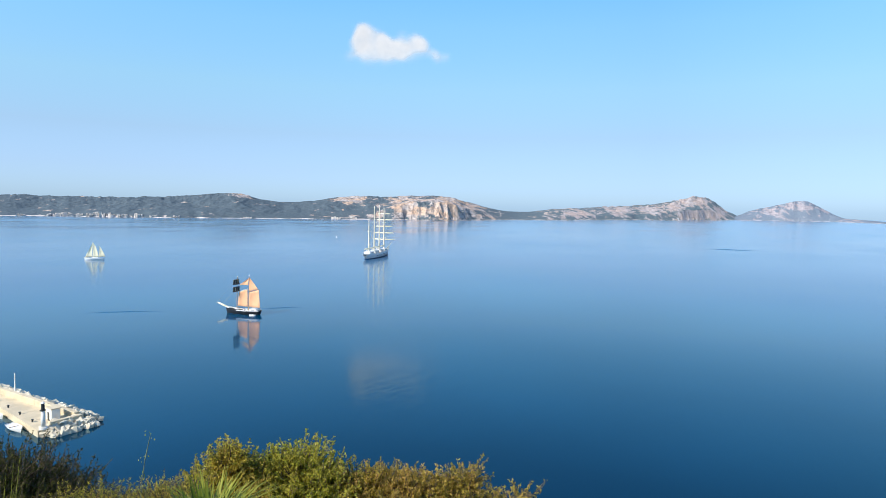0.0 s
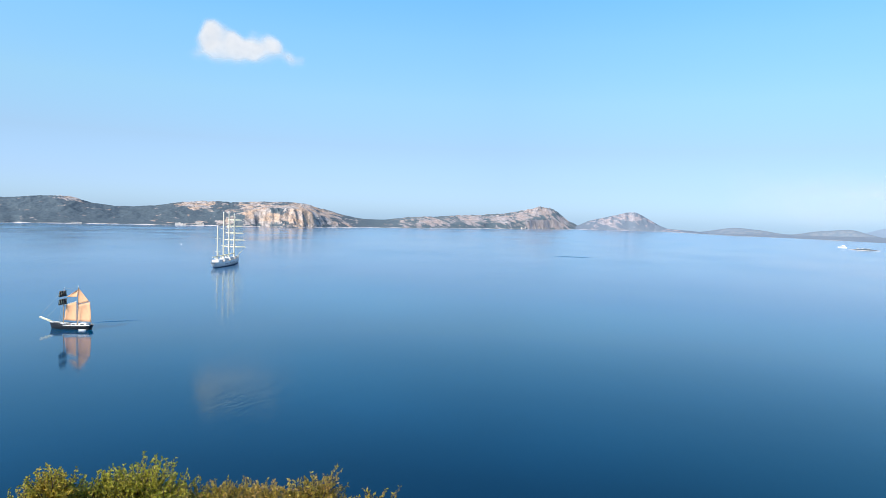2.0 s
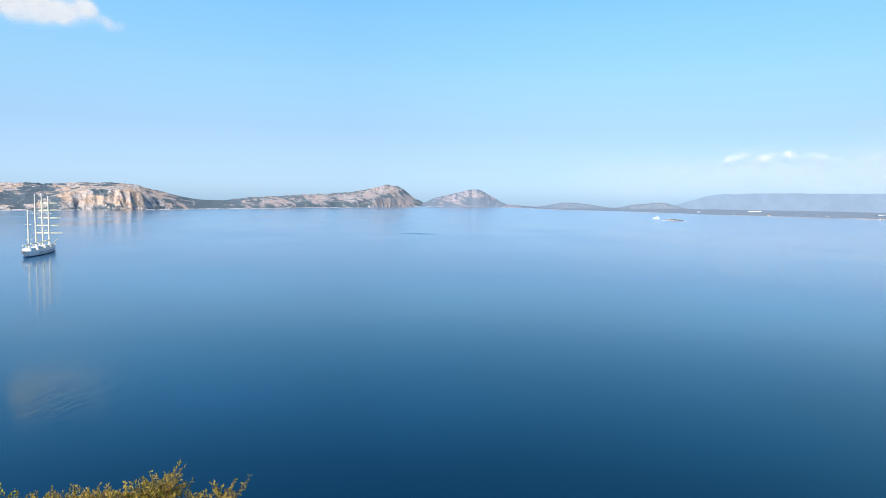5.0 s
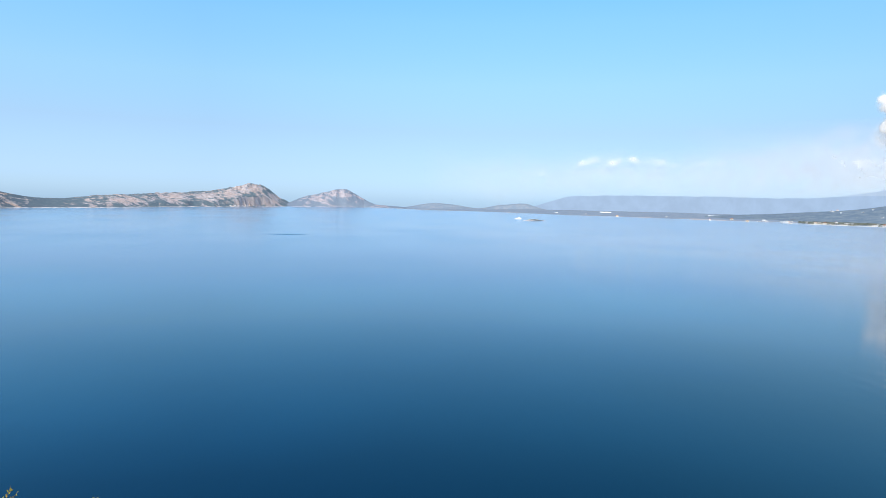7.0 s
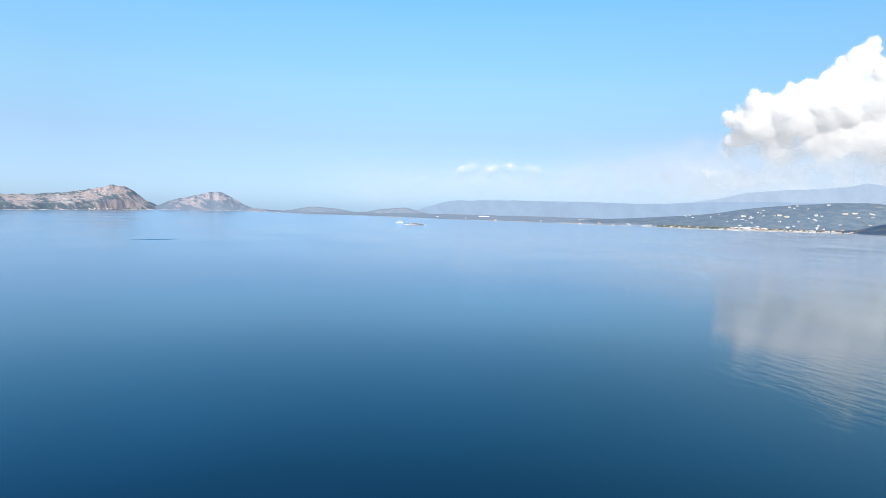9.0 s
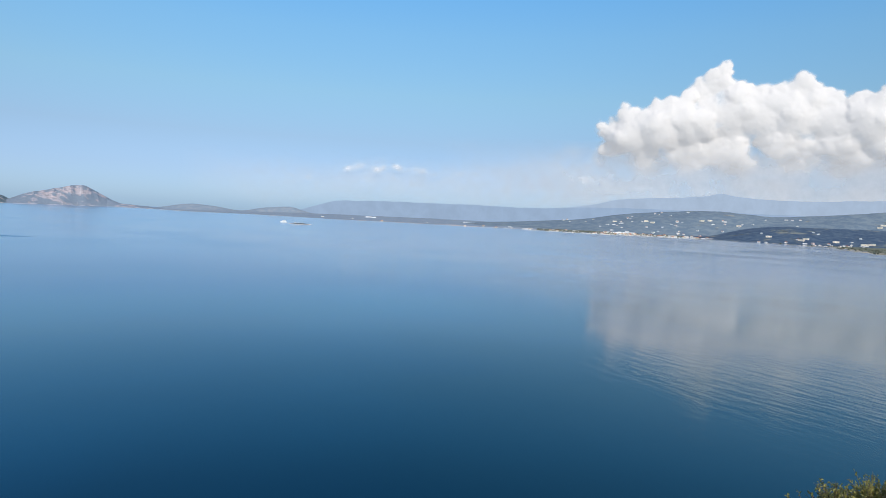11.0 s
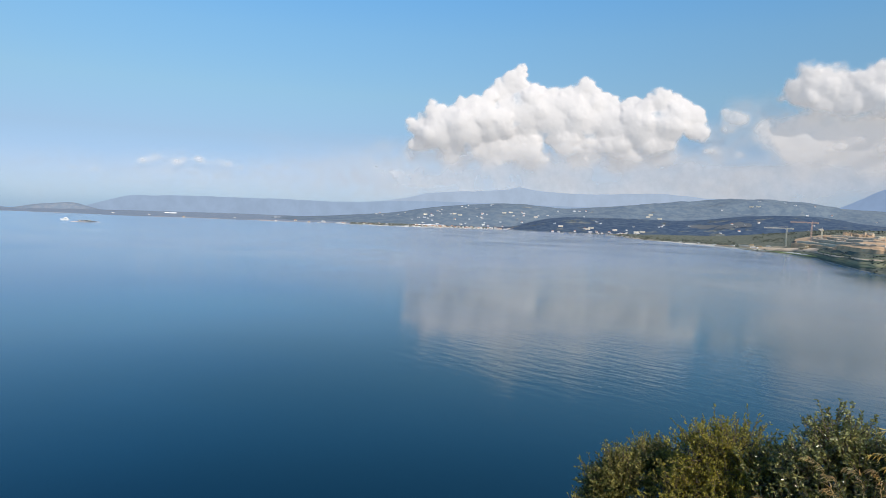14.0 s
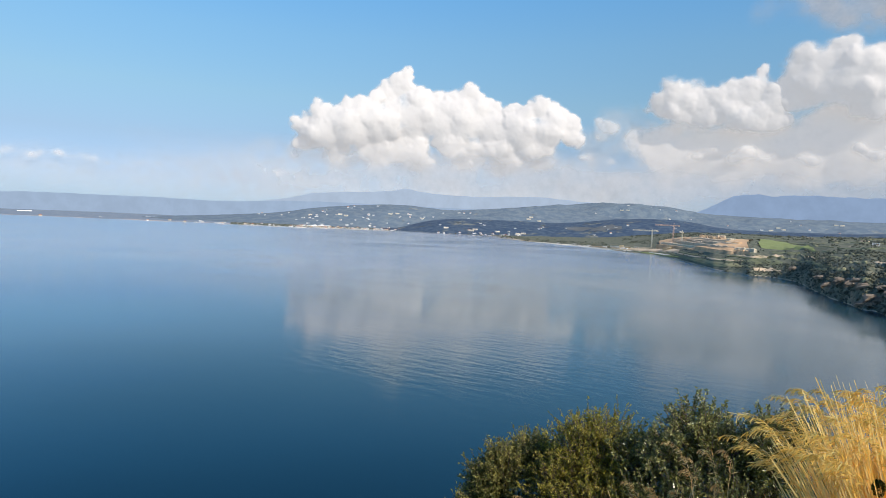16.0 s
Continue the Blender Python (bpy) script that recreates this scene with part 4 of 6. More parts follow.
def schooner():
    boat = empty("schooner", at_sea(-17.3, 322, -76) @ Matrix.Scale(0.96, 4), "two-masted wooden schooner under tan sails with a black hull", "sailing ship")
    hull = part("hull", hull_mesh(18.5, 5.2, 1.2, 3.0, 1.9, 0.5, 22, 0.06), BLACK_PAINT, boat, "black wooden hull", True)
    for side in (-1, 1):
        part("bulwark", rope_set([((side * 1.7, -9.0, 2.2), (side * 2.55, -2, 2.05)), ((side * 2.55, -2, 2.05), (side * 2.4, 2.5, 2.15)), ((side * 2.4, 2.5, 2.15), (side * 0.4, 9.7, 3.2))], 0.24), WHITE_PAINT, hull, "white rail strake")
    part("deck", deck_mesh(18.5, 5.2, 1.8, 0.6), DECK_WOOD, boat)
    for y, w, l, h in ((-5.5, 2.8, 3.6, 1.2), (-1.2, 2.2, 2.4, 0.9), (4.2, 1.8, 2.0, 0.8)):
        house = part("deckhouse", box(bmesh.new(), 0, y, 1.8 + h / 2, w, l, h, bevel=0.08), WHITE_PAINT, boat, "white deckhouse")
        for side in (-1, 1):
            part("window", box(bmesh.new(), side * (w / 2 + 0.01), y, 1.8 + h * 0.6, 0.03, l * 0.5, 0.35), GLASS_DARK, house)
    for y, top in ((-2.6, 19.6), (4.0, 18.6)):
        mast = part("mast", rod(bmesh.new(), (0, y, 1.6), (0, y - 0.35, top), 0.2, 0.09), SPAR_WOOD, boat, "varnished wooden mast")
        part("masthead", rod(bmesh.new(), (0, y - 0.35, top), (0, y - 0.35, top + 0.4), 0.2, 0.12), WHITE_PAINT, mast)
        for s in (-1, 1):
            for dy, k in ((-0.9, 0.7), (0, 0.72), (0.8, 0.95)):
                part("shroud", rod(bmesh.new(), (s * 2.4, y + dy, 2.1), (0, y - 0.2, top * k), 0.025, seg=5), ROPE, mast)
    main = part("mainsail", sail_mesh([(0, -2.9, 4.0), (0, -8.9, 3.6), (0, -8.3, 12.6), (0, -3.0, 11.2)], 0.7), TAN_SAIL, boat, "tan gaff mainsail", True)
    part("gaff", rod(bmesh.new(), (0, -2.9, 11.3), (0, -8.6, 12.9), 0.1, 0.06), SPAR_WOOD, main)
    part("boom", rod(bmesh.new(), (0, -2.7, 3.8), (0, -9.3, 3.4), 0.12, 0.08), SPAR_WOOD, main)
    part("topsail", sail_mesh([(0, -3.0, 11.6), (0, -7.9, 12.9), (0, -2.95, 18.9)], 0.4), TAN_SAIL, boat, "tan triangular topsail", True)
    fore = part("foresail", sail_mesh([(0, 3.6, 4.0), (0, -2.1, 3.7), (0, -2.0, 12.6), (0, 2.7, 11.0)], 0.6), TAN_SAIL, boat, "tan gaff foresail", True)
    part("gaff", rod(bmesh.new(), (0, 3.7, 10.9), (0, -2.3, 12.9), 0.1, 0.06), CREAM_SAIL, fore)
    part("staysail", sail_mesh([(0, 2.6, 14.6), (0, -2.3, 14.8), (0, -2.7, 18.2)], 0.4), TAN_SAIL, boat, "tan maintopmast staysail", True)
    for z0, z1, half in ((14.9, 17.3, 3.1), (11.3, 13.6, 3.4)):
        sail = part("square_sail", sail_mesh([(0, -half * 0.95, z0), (0, half * 0.95, z0), (0, half * 0.85, z1), (0, -half * 0.85, z1)], 0.35), DARK_SAIL, boat, "dark loosely set square sail", True)
        sail.matrix_local = pose(0, 4.3, 0, 0, 0, 90)
        part("yard", rod(bmesh.new(), (-0.15, -half, z1), (-0.15, half, z1), 0.1, 0.1), SPAR_WOOD, sail)
        for k in range(4):
            y = half * (-0.72 + 0.48 * k)
            part("gasket", rod(bmesh.new(), (-0.12, y, z0 + 0.25), (-0.12, y + 0.25, z1 - 0.3), 0.1, seg=6), CREAM_SAIL, sail, "pale tie")
        part("reef_band", rod(bmesh.new(), (-0.2, -half * 0.9, z0), (-0.2, half * 0.9, z0), 0.16, 0.16), DARK_SAIL, sail)
    part("bowsprit", rod(bmesh.new(), (0, 8.6, 2.6), (0, 15.4, 5.0), 0.17, 0.08), CREAM_SAIL, boat, "bowsprit wrapped in a cream furled jib")
    part("furled_jib", rod(bmesh.new(), (0, 9.3, 3.4), (0, 14.8, 5.3), 0.30, 0.2, 9), CREAM_SAIL, boat, "cream furled jib", True)
    for a, b in [((0, 15.3, 5.0), (0, 3.7, 18.2)), ((0, 12.5, 4.2), (0, 3.7, 13)), ((0, 3.6, 18.3), (0, -2.9, 19)), ((0, -9.2, 2.4), (0, -2.95, 19.2))]:
        part("stay", rod(bmesh.new(), a, b, 0.03, seg=5), ROPE, boat)
    part("tender", hull_mesh(3.2, 1.4, 0.3, 0.5, 0.45, 0.6, 8), WHITE_PAINT, boat, "small white tender alongside the hull", True).location = (-3.2, -6.6, 0.05)
    return boat


def ketch():
    boat = empty("ketch", at_sea(-28.6, 655, -108) @ Matrix.Scale(0.9, 4), "small white ketch under cream sails", "sailing boat")
    part("hull", hull_mesh(17, 4.4, 1.0, 1.9, 1.5, 0.5), WHITE_PAINT, boat, "white hull", True)
    part("deck", deck_mesh(17, 4.4, 1.35, 0.5), DECK_WOOD, boat)
    part("cabin", box(bmesh.new(), 0, -0.5, 1.75, 2.4, 5.5, 0.8, bevel=0.15), WHITE_PAINT, boat)
    for y, top in ((1.6, 17.4), (-4.0, 14.6)):
        mast = part("mast", rod(bmesh.new(), (0, y, 1.4), (0, y - 0.2, top), 0.14, 0.08), SPAR_CREAM, boat)
        part("boom", rod(bmesh.new(), (0, y, 2.6), (0, y - 5.6, 2.7), 0.1, 0.07), SPAR_CREAM, mast)
    part("mainsail", sail_mesh([(0, 1.3, 2.8), (0, -3.9, 2.9), (0, -1.0, 13.6), (0, 1.2, 16.9)], 0.5), CREAM_SAIL, boat, "cream mainsail", True)
    part("mizzen_sail", sail_mesh([(0, -4.2, 2.8), (0, -9.9, 3.0), (0, -4.5, 14.2)], 0.4), CREAM_SAIL, boat, "cream mizzen sail", True)
    part("jib", sail_mesh([(0, 8.6, 2.2), (0, 2.0, 2.6), (0, 1.6, 16.8)], 0.5), CREAM_SAIL, boat, "cream jib", True)
    part("bowsprit", rod(bmesh.new(), (0, 8.0, 1.9), (0, 10.8, 2.5), 0.1, 0.06), SPAR_CREAM, boat)
    return boat


tall_ship()
schooner()
ketch()


def mooring_buoy(bearing, d):
    buoy = empty("mooring_buoy", at_sea(bearing, d, 0), "white round mooring buoy on the calm water", "buoy")
    ball = bmesh.new()
    bmesh.ops.create_uvsphere(ball, u_segments=14, v_segments=10, radius=0.8)
    float_part = part("float", ball, WHITE_PAINT, buoy, "", True)
    float_part.location = (0, 0, 0.55)
    part("ring", rod(bmesh.new(), (0, 0, 1.5), (0, 0, 2.1), 0.18, 0.18), ROPE, buoy)
    return buoy


mooring_buoy(-9.45, 1050)


def ripple_line(bearing, d, heading, length, width, rows, label, high=0.09):
    """Low wavelets trailing over the calm water, the wake of a passing boat."""
    x, y = polar(bearing, d)
    L, W = np.meshgrid(np.linspace(-length / 2, length / 2, 90), np.linspace(-width / 2, width / 2, 41))
    fade = np.cos(np.clip(L / length, -0.5, 0.5) * np.pi) * np.cos(np.clip(W / width, -0.5, 0.5) * np.pi)
    Z = 0.02 + high * fade * np.abs(np.sin(W / width * np.pi * rows + 0.6 * fbm(L / 9, W / 3, 7)))
    Z = np.where(fade < 0.02, -0.05, Z)
    ob = new("wake", mesh_of("wake", *sheet(L, W, Z), SEA, True))
    ob.matrix_world = pose(float(x), float(y), 0, 0, 0, 90 - heading)
    return tagged(ob, label, "wake", kind="stuff")


ripple_line(-14.2, 338, -106, 20, 3.0, 3, "faint wake behind the schooner")
ripple_line(-26.7, 344, -106, 36, 3.0, 3, "thin line of ripples on the calm bay")
ripple_line(24.3, 975, -60, 62, 12, 4, "thin line of ripples on the calm bay", 0.5)


def motor_yacht():
    boat = empty("motor_yacht", at_sea(44.7, 2150, -30), "white motor yacht by the islet", "boat")
    part("hull", hull_mesh(22, 6, 1.2, 3.2, 2.6, 0.8), WHITE_PAINT, boat, "", True)
    part("deckhouse", box(bmesh.new(), 0, -1.5, 4.4, 4.6, 12, 3.0, bevel=0.6), WHITE_PAINT, boat)
    part("flybridge", box(bmesh.new(), 0, -2.5, 6.8, 3.8, 7, 1.8, bevel=0.5), WHITE_PAINT, boat)
    for side in (-1, 1):
        part("window", box(bmesh.new(), side * 2.32, -1.2, 4.8, 0.06, 9, 0.9), GLASS_DARK, boat)
    return boat


motor_yacht()


# ---- the harbour mole below the hill ----
CONCRETE = painted("pale_concrete", (0.66, 0.55, 0.37), 0.9, 0.8, 0.2, 0.05)
LIMESTONE = painted("pale_limestone_block", (0.80, 0.71, 0.54), 0.9, 1.2, 0.3, 0.08)
WHITEWASH = painted("whitewash", (0.78, 0.77, 0.72), 0.8, 1.0, 0.12, 0.03)
DARK_METAL = painted("dark_painted_metal", (0.03, 0.035, 0.035), 0.5, 2.0, 0.3)
AXIS, ACROSS = Vector((0.81, -0.586, 0)), Vector((0.586, 0.81, 0))  # along the mole to its head, and seaward


def mole(t, n, z):
    """A place on the mole: metres along it, metres seaward, height."""
    p = AXIS * t + ACROSS * n
    return (p.x, p.y, z)


TURN = math.degrees(math.atan2(AXIS.y, AXIS.x))


def seaward(t):
    """The seaward edge of the quay, which widens towards the head."""
    return 67.6 + 0.085 * (t + 201)


def landward(t):
    return 61.4 - 0.06 * (t + 153)


pier = empty("pier", pose(0, 0, 0), "concrete harbour mole with a pale stone quay", "pier", kind="structure")
for k in range(13):
    t0, t1 = -156.8 - 8 * (k + 1) + 0.03, -156.8 - 8 * k
    bm = bmesh.new()
    rim = [(t0, landward(t0)), (t1, landward(t1)), (t1, seaward(t1)), (t0, seaward(t0))]
    top = [bm.verts.new(mole(t, n, 1.6 + 0.015 * (k % 3))) for t, n in rim]
    low = [bm.verts.new(mole(t, n, -3)) for t, n in rim]
    bm.faces.new(top)
    for i in range(4):
        bm.faces.new((low[i], low[(i + 1) % 4], top[(i + 1) % 4], top[i]))
    bmesh.ops.recalc_face_normals(bm, faces=bm.faces)
    part("quay_slab", bm, CONCRETE, pier)
for k in range(15):
    t = -162 - 6 * k
    c = mole(t, seaward(t) - 0.1, 1.2)
    part("parapet", box(bmesh.new(), *c, 5.97, 1.2, 3.8, TURN + 4.9, 0.1), CONCRETE, pier)
c = mole(-157.6, 68.0, 1.3)
part("head_wall", box(bmesh.new(), *c, 1.0, 7.2, 3.0, TURN, 0.1), CONCRETE, pier)


def boulder_mesh(seed):
    rng = random.Random(seed)
    bm = bmesh.new()
    bmesh.ops.create_cube(bm, size=1.5)
    bmesh.ops.subdivide_edges(bm, edges=bm.edges[:], cuts=1, use_grid_fill=True)
    for v in bm.verts:
        v.co = v.co * (0.75 + 0.25 / max(v.co.length, 0.2)) + Vector((rng.uniform(-0.16, 0.16), rng.uniform(-0.16, 0.16), rng.uniform(-0.16, 0.16)))
    me = bpy.data.meshes.new("boulder")
    bm.to_mesh(me)
    bm.free()
    me.materials.append(LIMESTONE)
    return me


STONES = [boulder_mesh(k) for k in range(7)]
armour = empty("rock_armour", pose(0, 0, 0), "heap of pale limestone boulders along the mole", "boulders", kind="structure")
rng = random.Random(4)
placed = 0
while placed < 295:
    if rng.random() < 0.55:
        t, r = rng.uniform(-240, -157), rng.uniform(0, 4.6)
        n, z = seaward(t) + 0.8 + r, 2.7 - r * 0.5
    else:
        t, n = rng.uniform(-159.0, -154.4), rng.uniform(62.6, 73.6)
        z = 0.2 + min(1.9, 0.5 * min(-153.8 - t, n - 61.4, 74.6 - n))
    s = rng.uniform(0.6, 1.25)
    ob = new("boulder", rng.choice(STONES))
    ob.parent = armour
    ob.matrix_world = pose(*mole(t, n, z - 0.5 * s + rng.uniform(-0.15, 0.3)), rng.uniform(0, 360), rng.uniform(0, 360), rng.uniform(0, 360)) @ Matrix.Diagonal((s, s * rng.uniform(0.7, 1.1), s * rng.uniform(0.6, 0.9), 1))
    placed += 1

light = empty("harbour_light", pose(*mole(-157.0, 62.9, 1.6)), "white harbour light column with a dark lantern", "beacon")
part("plinth", rod(bmesh.new(), (0, 0, 0), (0, 0, 0.5), 0.9, 0.85, 16), WHITEWASH, light)
part("column", rod(bmesh.new(), (0, 0, 0.5), (0, 0, 4.3), 0.5, 0.42, 16), WHITEWASH, light, "", True)
part("gallery", rod(bmesh.new(), (0, 0, 4.3), (0, 0, 4.45), 0.65, 0.65, 16), DARK_METAL, light)
part("lantern", rod(bmesh.new(), (0, 0, 4.45), (0, 0, 6.0), 0.42, 0.34, 12), DARK_METAL, light, "dark lantern")
part("cap", rod(bmesh.new(), (0, 0, 6.0), (0, 0, 6.4), 0.45, 0.05, 12), WHITEWASH, light)

shed = empty("round_hut", pose(*mole(-162.3, 67.2, 1.6)), "white hut on the mole head", "hut")
part("wall", box(bmesh.new(), 0, 0, 1.4, 3.0, 2.0, 2.8, TURN, 0.15), WHITEWASH, shed)
part("roof", box(bmesh.new(), 0, 0, 2.9, 3.3, 2.3, 0.22, TURN, 0.05), CONCRETE, shed)
part("door", box(bmesh.new(), -0.58, -0.82, 1.0, 0.9, 0.12, 2.0, TURN, 0.02), DARK_METAL, shed)

pole = empty("white_pole", pose(*mole(-190.3, 69.6, 1.7)), "tall white pole on the mole", "pole")
part("shaft", rod(bmesh.new(), (0, 0, 0), (0, 0, 5.9), 0.22, 0.16, 10), WHITEWASH, pole)
part("foot", rod(bmesh.new(), (0, 0, 0), (0, 0, 0.35), 0.45, 0.4, 10), CONCRETE, pole)

for t, n, turn in ((-164, 63.4, 20), (-172, 63.8, 5), (-180, 64.2, 40), (-188, 64.6, 70)):
    b = tagged(new("bollard", mesh_of("bollard", [(0, 0, 0)], np.zeros((0, 4), int), None)), "dark iron mooring bollard on the quay", "bollard", "bollards on the quay")
    bm = rod(rod(bmesh.new(), (0, 0, 0), (0, 0, 0.5), 0.2, 0.17, 10), (0, 0, 0.5), (0, 0, 0.65), 0.3, 0.26, 10)
    bm.to_mesh(b.data)
    bm.free()
    b.data.materials.append(DARK_METAL)
    b.matrix_world = pose(*mole(t, n, 1.62), 0, 0, turn)


def dinghy(t, n, heading, length, label):
    boat = empty("rowing_boat", pose(*mole(t, n, 0), 0, 0, heading), label, "boat", "small boats by the quay")
    part("hull", hull_mesh(length, length * 0.38, 0.25, 0.9, 0.7, 0.7, 12), WHITE_PAINT, boat, "", True)
    part("deck", deck_mesh(length, length * 0.36, 0.62, 0.7), WHITE_PAINT, boat)
    part("thwart", box(bmesh.new(), 0, -0.3, 0.66, length * 0.3, 0.3, 0.06), DECK_WOOD, boat)
    part("outboard", box(bmesh.new(), 0, -length / 2 - 0.15, 0.7, 0.3, 0.3, 0.7, bevel=0.05), DARK_METAL, boat, "dark outboard motor")


dinghy(-166.5, 60.6, TURN - 90, 6.6, "white rowing boat moored at the quay")
dinghy(-179, 61.3, TURN - 80, 4.6, "white rowing boat moored at the quay")


# ---- plants on the hillside in front of the viewer ----
def leaf_material(name, a, b, c, thru=0.35, rough=0.5, shine=0.25):
    """Leaves whose tone varies from one to the next."""
    n = Nodes(name)
    g = n.add("ShaderNodeNewGeometry").outputs["Random Per Island"]
    col = n.mix(n.ramp(g, 0.0, 0.6), a, b)
    col = n.mix(n.ramp(g, 0.7, 1.0), col, c)
    col = n.mix(n.math("MULTIPLY", n.ramp(n.noise(1.6, 3.0), 0.4, 0.7), 0.5), col, c)
    n.finish(col, rough, Specular_IOR_Level=shine)
    t = n.add("ShaderNodeBsdfTranslucent")
    n.tree.links.new(col, t.inputs["Color"])
    m = n.add("ShaderNodeMixShader", Fac=thru)
    n.tree.links.new(n.shader.outputs[0], m.inputs[1])
    n.tree.links.new(t.outputs[0], m.inputs[2])
    n.tree.links.new(m.outputs[0], n.out.inputs["Surface"])
    return n.mat


LEAF_GOLD = leaf_material("yellow_green_leaves", (0.26, 0.27, 0.03), (0.50, 0.44, 0.05), (0.62, 0.43, 0.09), 0.45)
LEAF_OLIVE = leaf_material("dull_olive_leaves", (0.23, 0.25, 0.025), (0.46, 0.43, 0.045), (0.62, 0.50, 0.09), 0.45, 0.4)
# green leaves with the shade of the lower slope put into their tone
LEAF_SHADED = leaf_material("shade_dulled_green_leaves", (0.07, 0.085, 0.020), (0.19, 0.19, 0.045), (0.44, 0.38, 0.12), 0.35, 0.4)
LEAF_OCHRE = leaf_material("ochre_leaves", (0.26, 0.21, 0.03), (0.50, 0.38, 0.06), (0.62, 0.38, 0.12), 0.45)
LEAF_TAWNY = leaf_material("tawny_green_leaves", (0.12, 0.125, 0.02), (0.37, 0.33, 0.045), (0.56, 0.46, 0.10), 0.4, 0.4)
RUST = leaf_material("rusty_grass_heads", (0.78, 0.48, 0.17), (0.88, 0.60, 0.25), (0.94, 0.74, 0.40), 0.5, 0.7)
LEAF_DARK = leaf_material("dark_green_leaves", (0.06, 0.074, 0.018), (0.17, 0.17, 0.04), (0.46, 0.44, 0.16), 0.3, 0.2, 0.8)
# brown leaves darkened for the shade that lies on the thorn bush
LEAF_DRY_SHADED = leaf_material("shade_dark_brown_leaves", (0.036, 0.046, 0.012), (0.075, 0.080, 0.020), (0.12, 0.095, 0.032), 0.3, 0.7, 0.1)
BLADE_GREEN = leaf_material("sword_leaves", (0.050, 0.095, 0.008), (0.15, 0.20, 0.018), (0.42, 0.39, 0.06), 0.25, 0.55)
STRAW = leaf_material("golden_straw", (0.95, 0.62, 0.17), (0.96, 0.72, 0.27), (0.97, 0.86, 0.52), 0.5, 0.5)
BLADE_STRAW = leaf_material("dry_straw_blades", (0.95, 0.58, 0.13), (0.96, 0.68, 0.22), (0.96, 0.78, 0.36), 0.5, 0.6)
PLUME = leaf_material("golden_plumes", (0.97, 0.66, 0.15), (0.98, 0.75, 0.24), (0.98, 0.84, 0.38), 0.58, 0.7)
TWIG = painted("grey_brown_twigs", (0.12, 0.085, 0.055), 0.9, 8.0, 0.3, 0.01)


def unit(v):
    return v / np.maximum(np.linalg.norm(v, axis=-1, keepdims=True), 1e-6)


def leaves_at(P, A, size, wide, g):
    """Folded leaves: from places P along ways A. Returns vertices and triangles."""
    n = len(P)
    side = unit(np.cross(A, g.standard_normal((n, 3))))
    up = np.cross(side, A)
    s = (size * g.uniform(0.65, 1.25, n))[:, None]
    w = s * wide
    mid = P + A * s * 0.5 + up * s * 0.05
    tip = P + A * s - up * s * 0.08
    V = np.stack([P, mid + side * w + up * w * 0.5, tip, mid - side * w + up * w * 0.5], 1).reshape(-1, 3)
    k = np.arange(n)[:, None] * 4
    F = np.concatenate([k + [[0, 1, 2]], k + [[0, 2, 3]]])
    return V, F


def stems_mesh(name, A, B, r, mat):
    """Thin three-sided stems from A to B, tapering."""
    n = len(A)
    d = unit(B - A)
    u = unit(np.cross(d, np.array([0.31, 0.77, 0.55])))
    v = np.cross(d, u)
    rr = np.broadcast_to(np.asarray(r, float), (n,))[:, None]
    ring = [u * math.cos(a) + v * math.sin(a) for a in (0, 2.1, 4.2)]
    V = np.stack([A + q * rr for q in ring] + [B + q * rr * 0.4 for q in ring], 1).reshape(-1, 3)
    k = np.arange(n)[:, None] * 6
    F = np.concatenate([k + [[i, (i + 1) % 3, 3 + (i + 1) % 3]] for i in range(3)] + [k + [[i, 3 + (i + 1) % 3, 3 + i]] for i in range(3)])
    return mesh_of(name, V, F, mat)


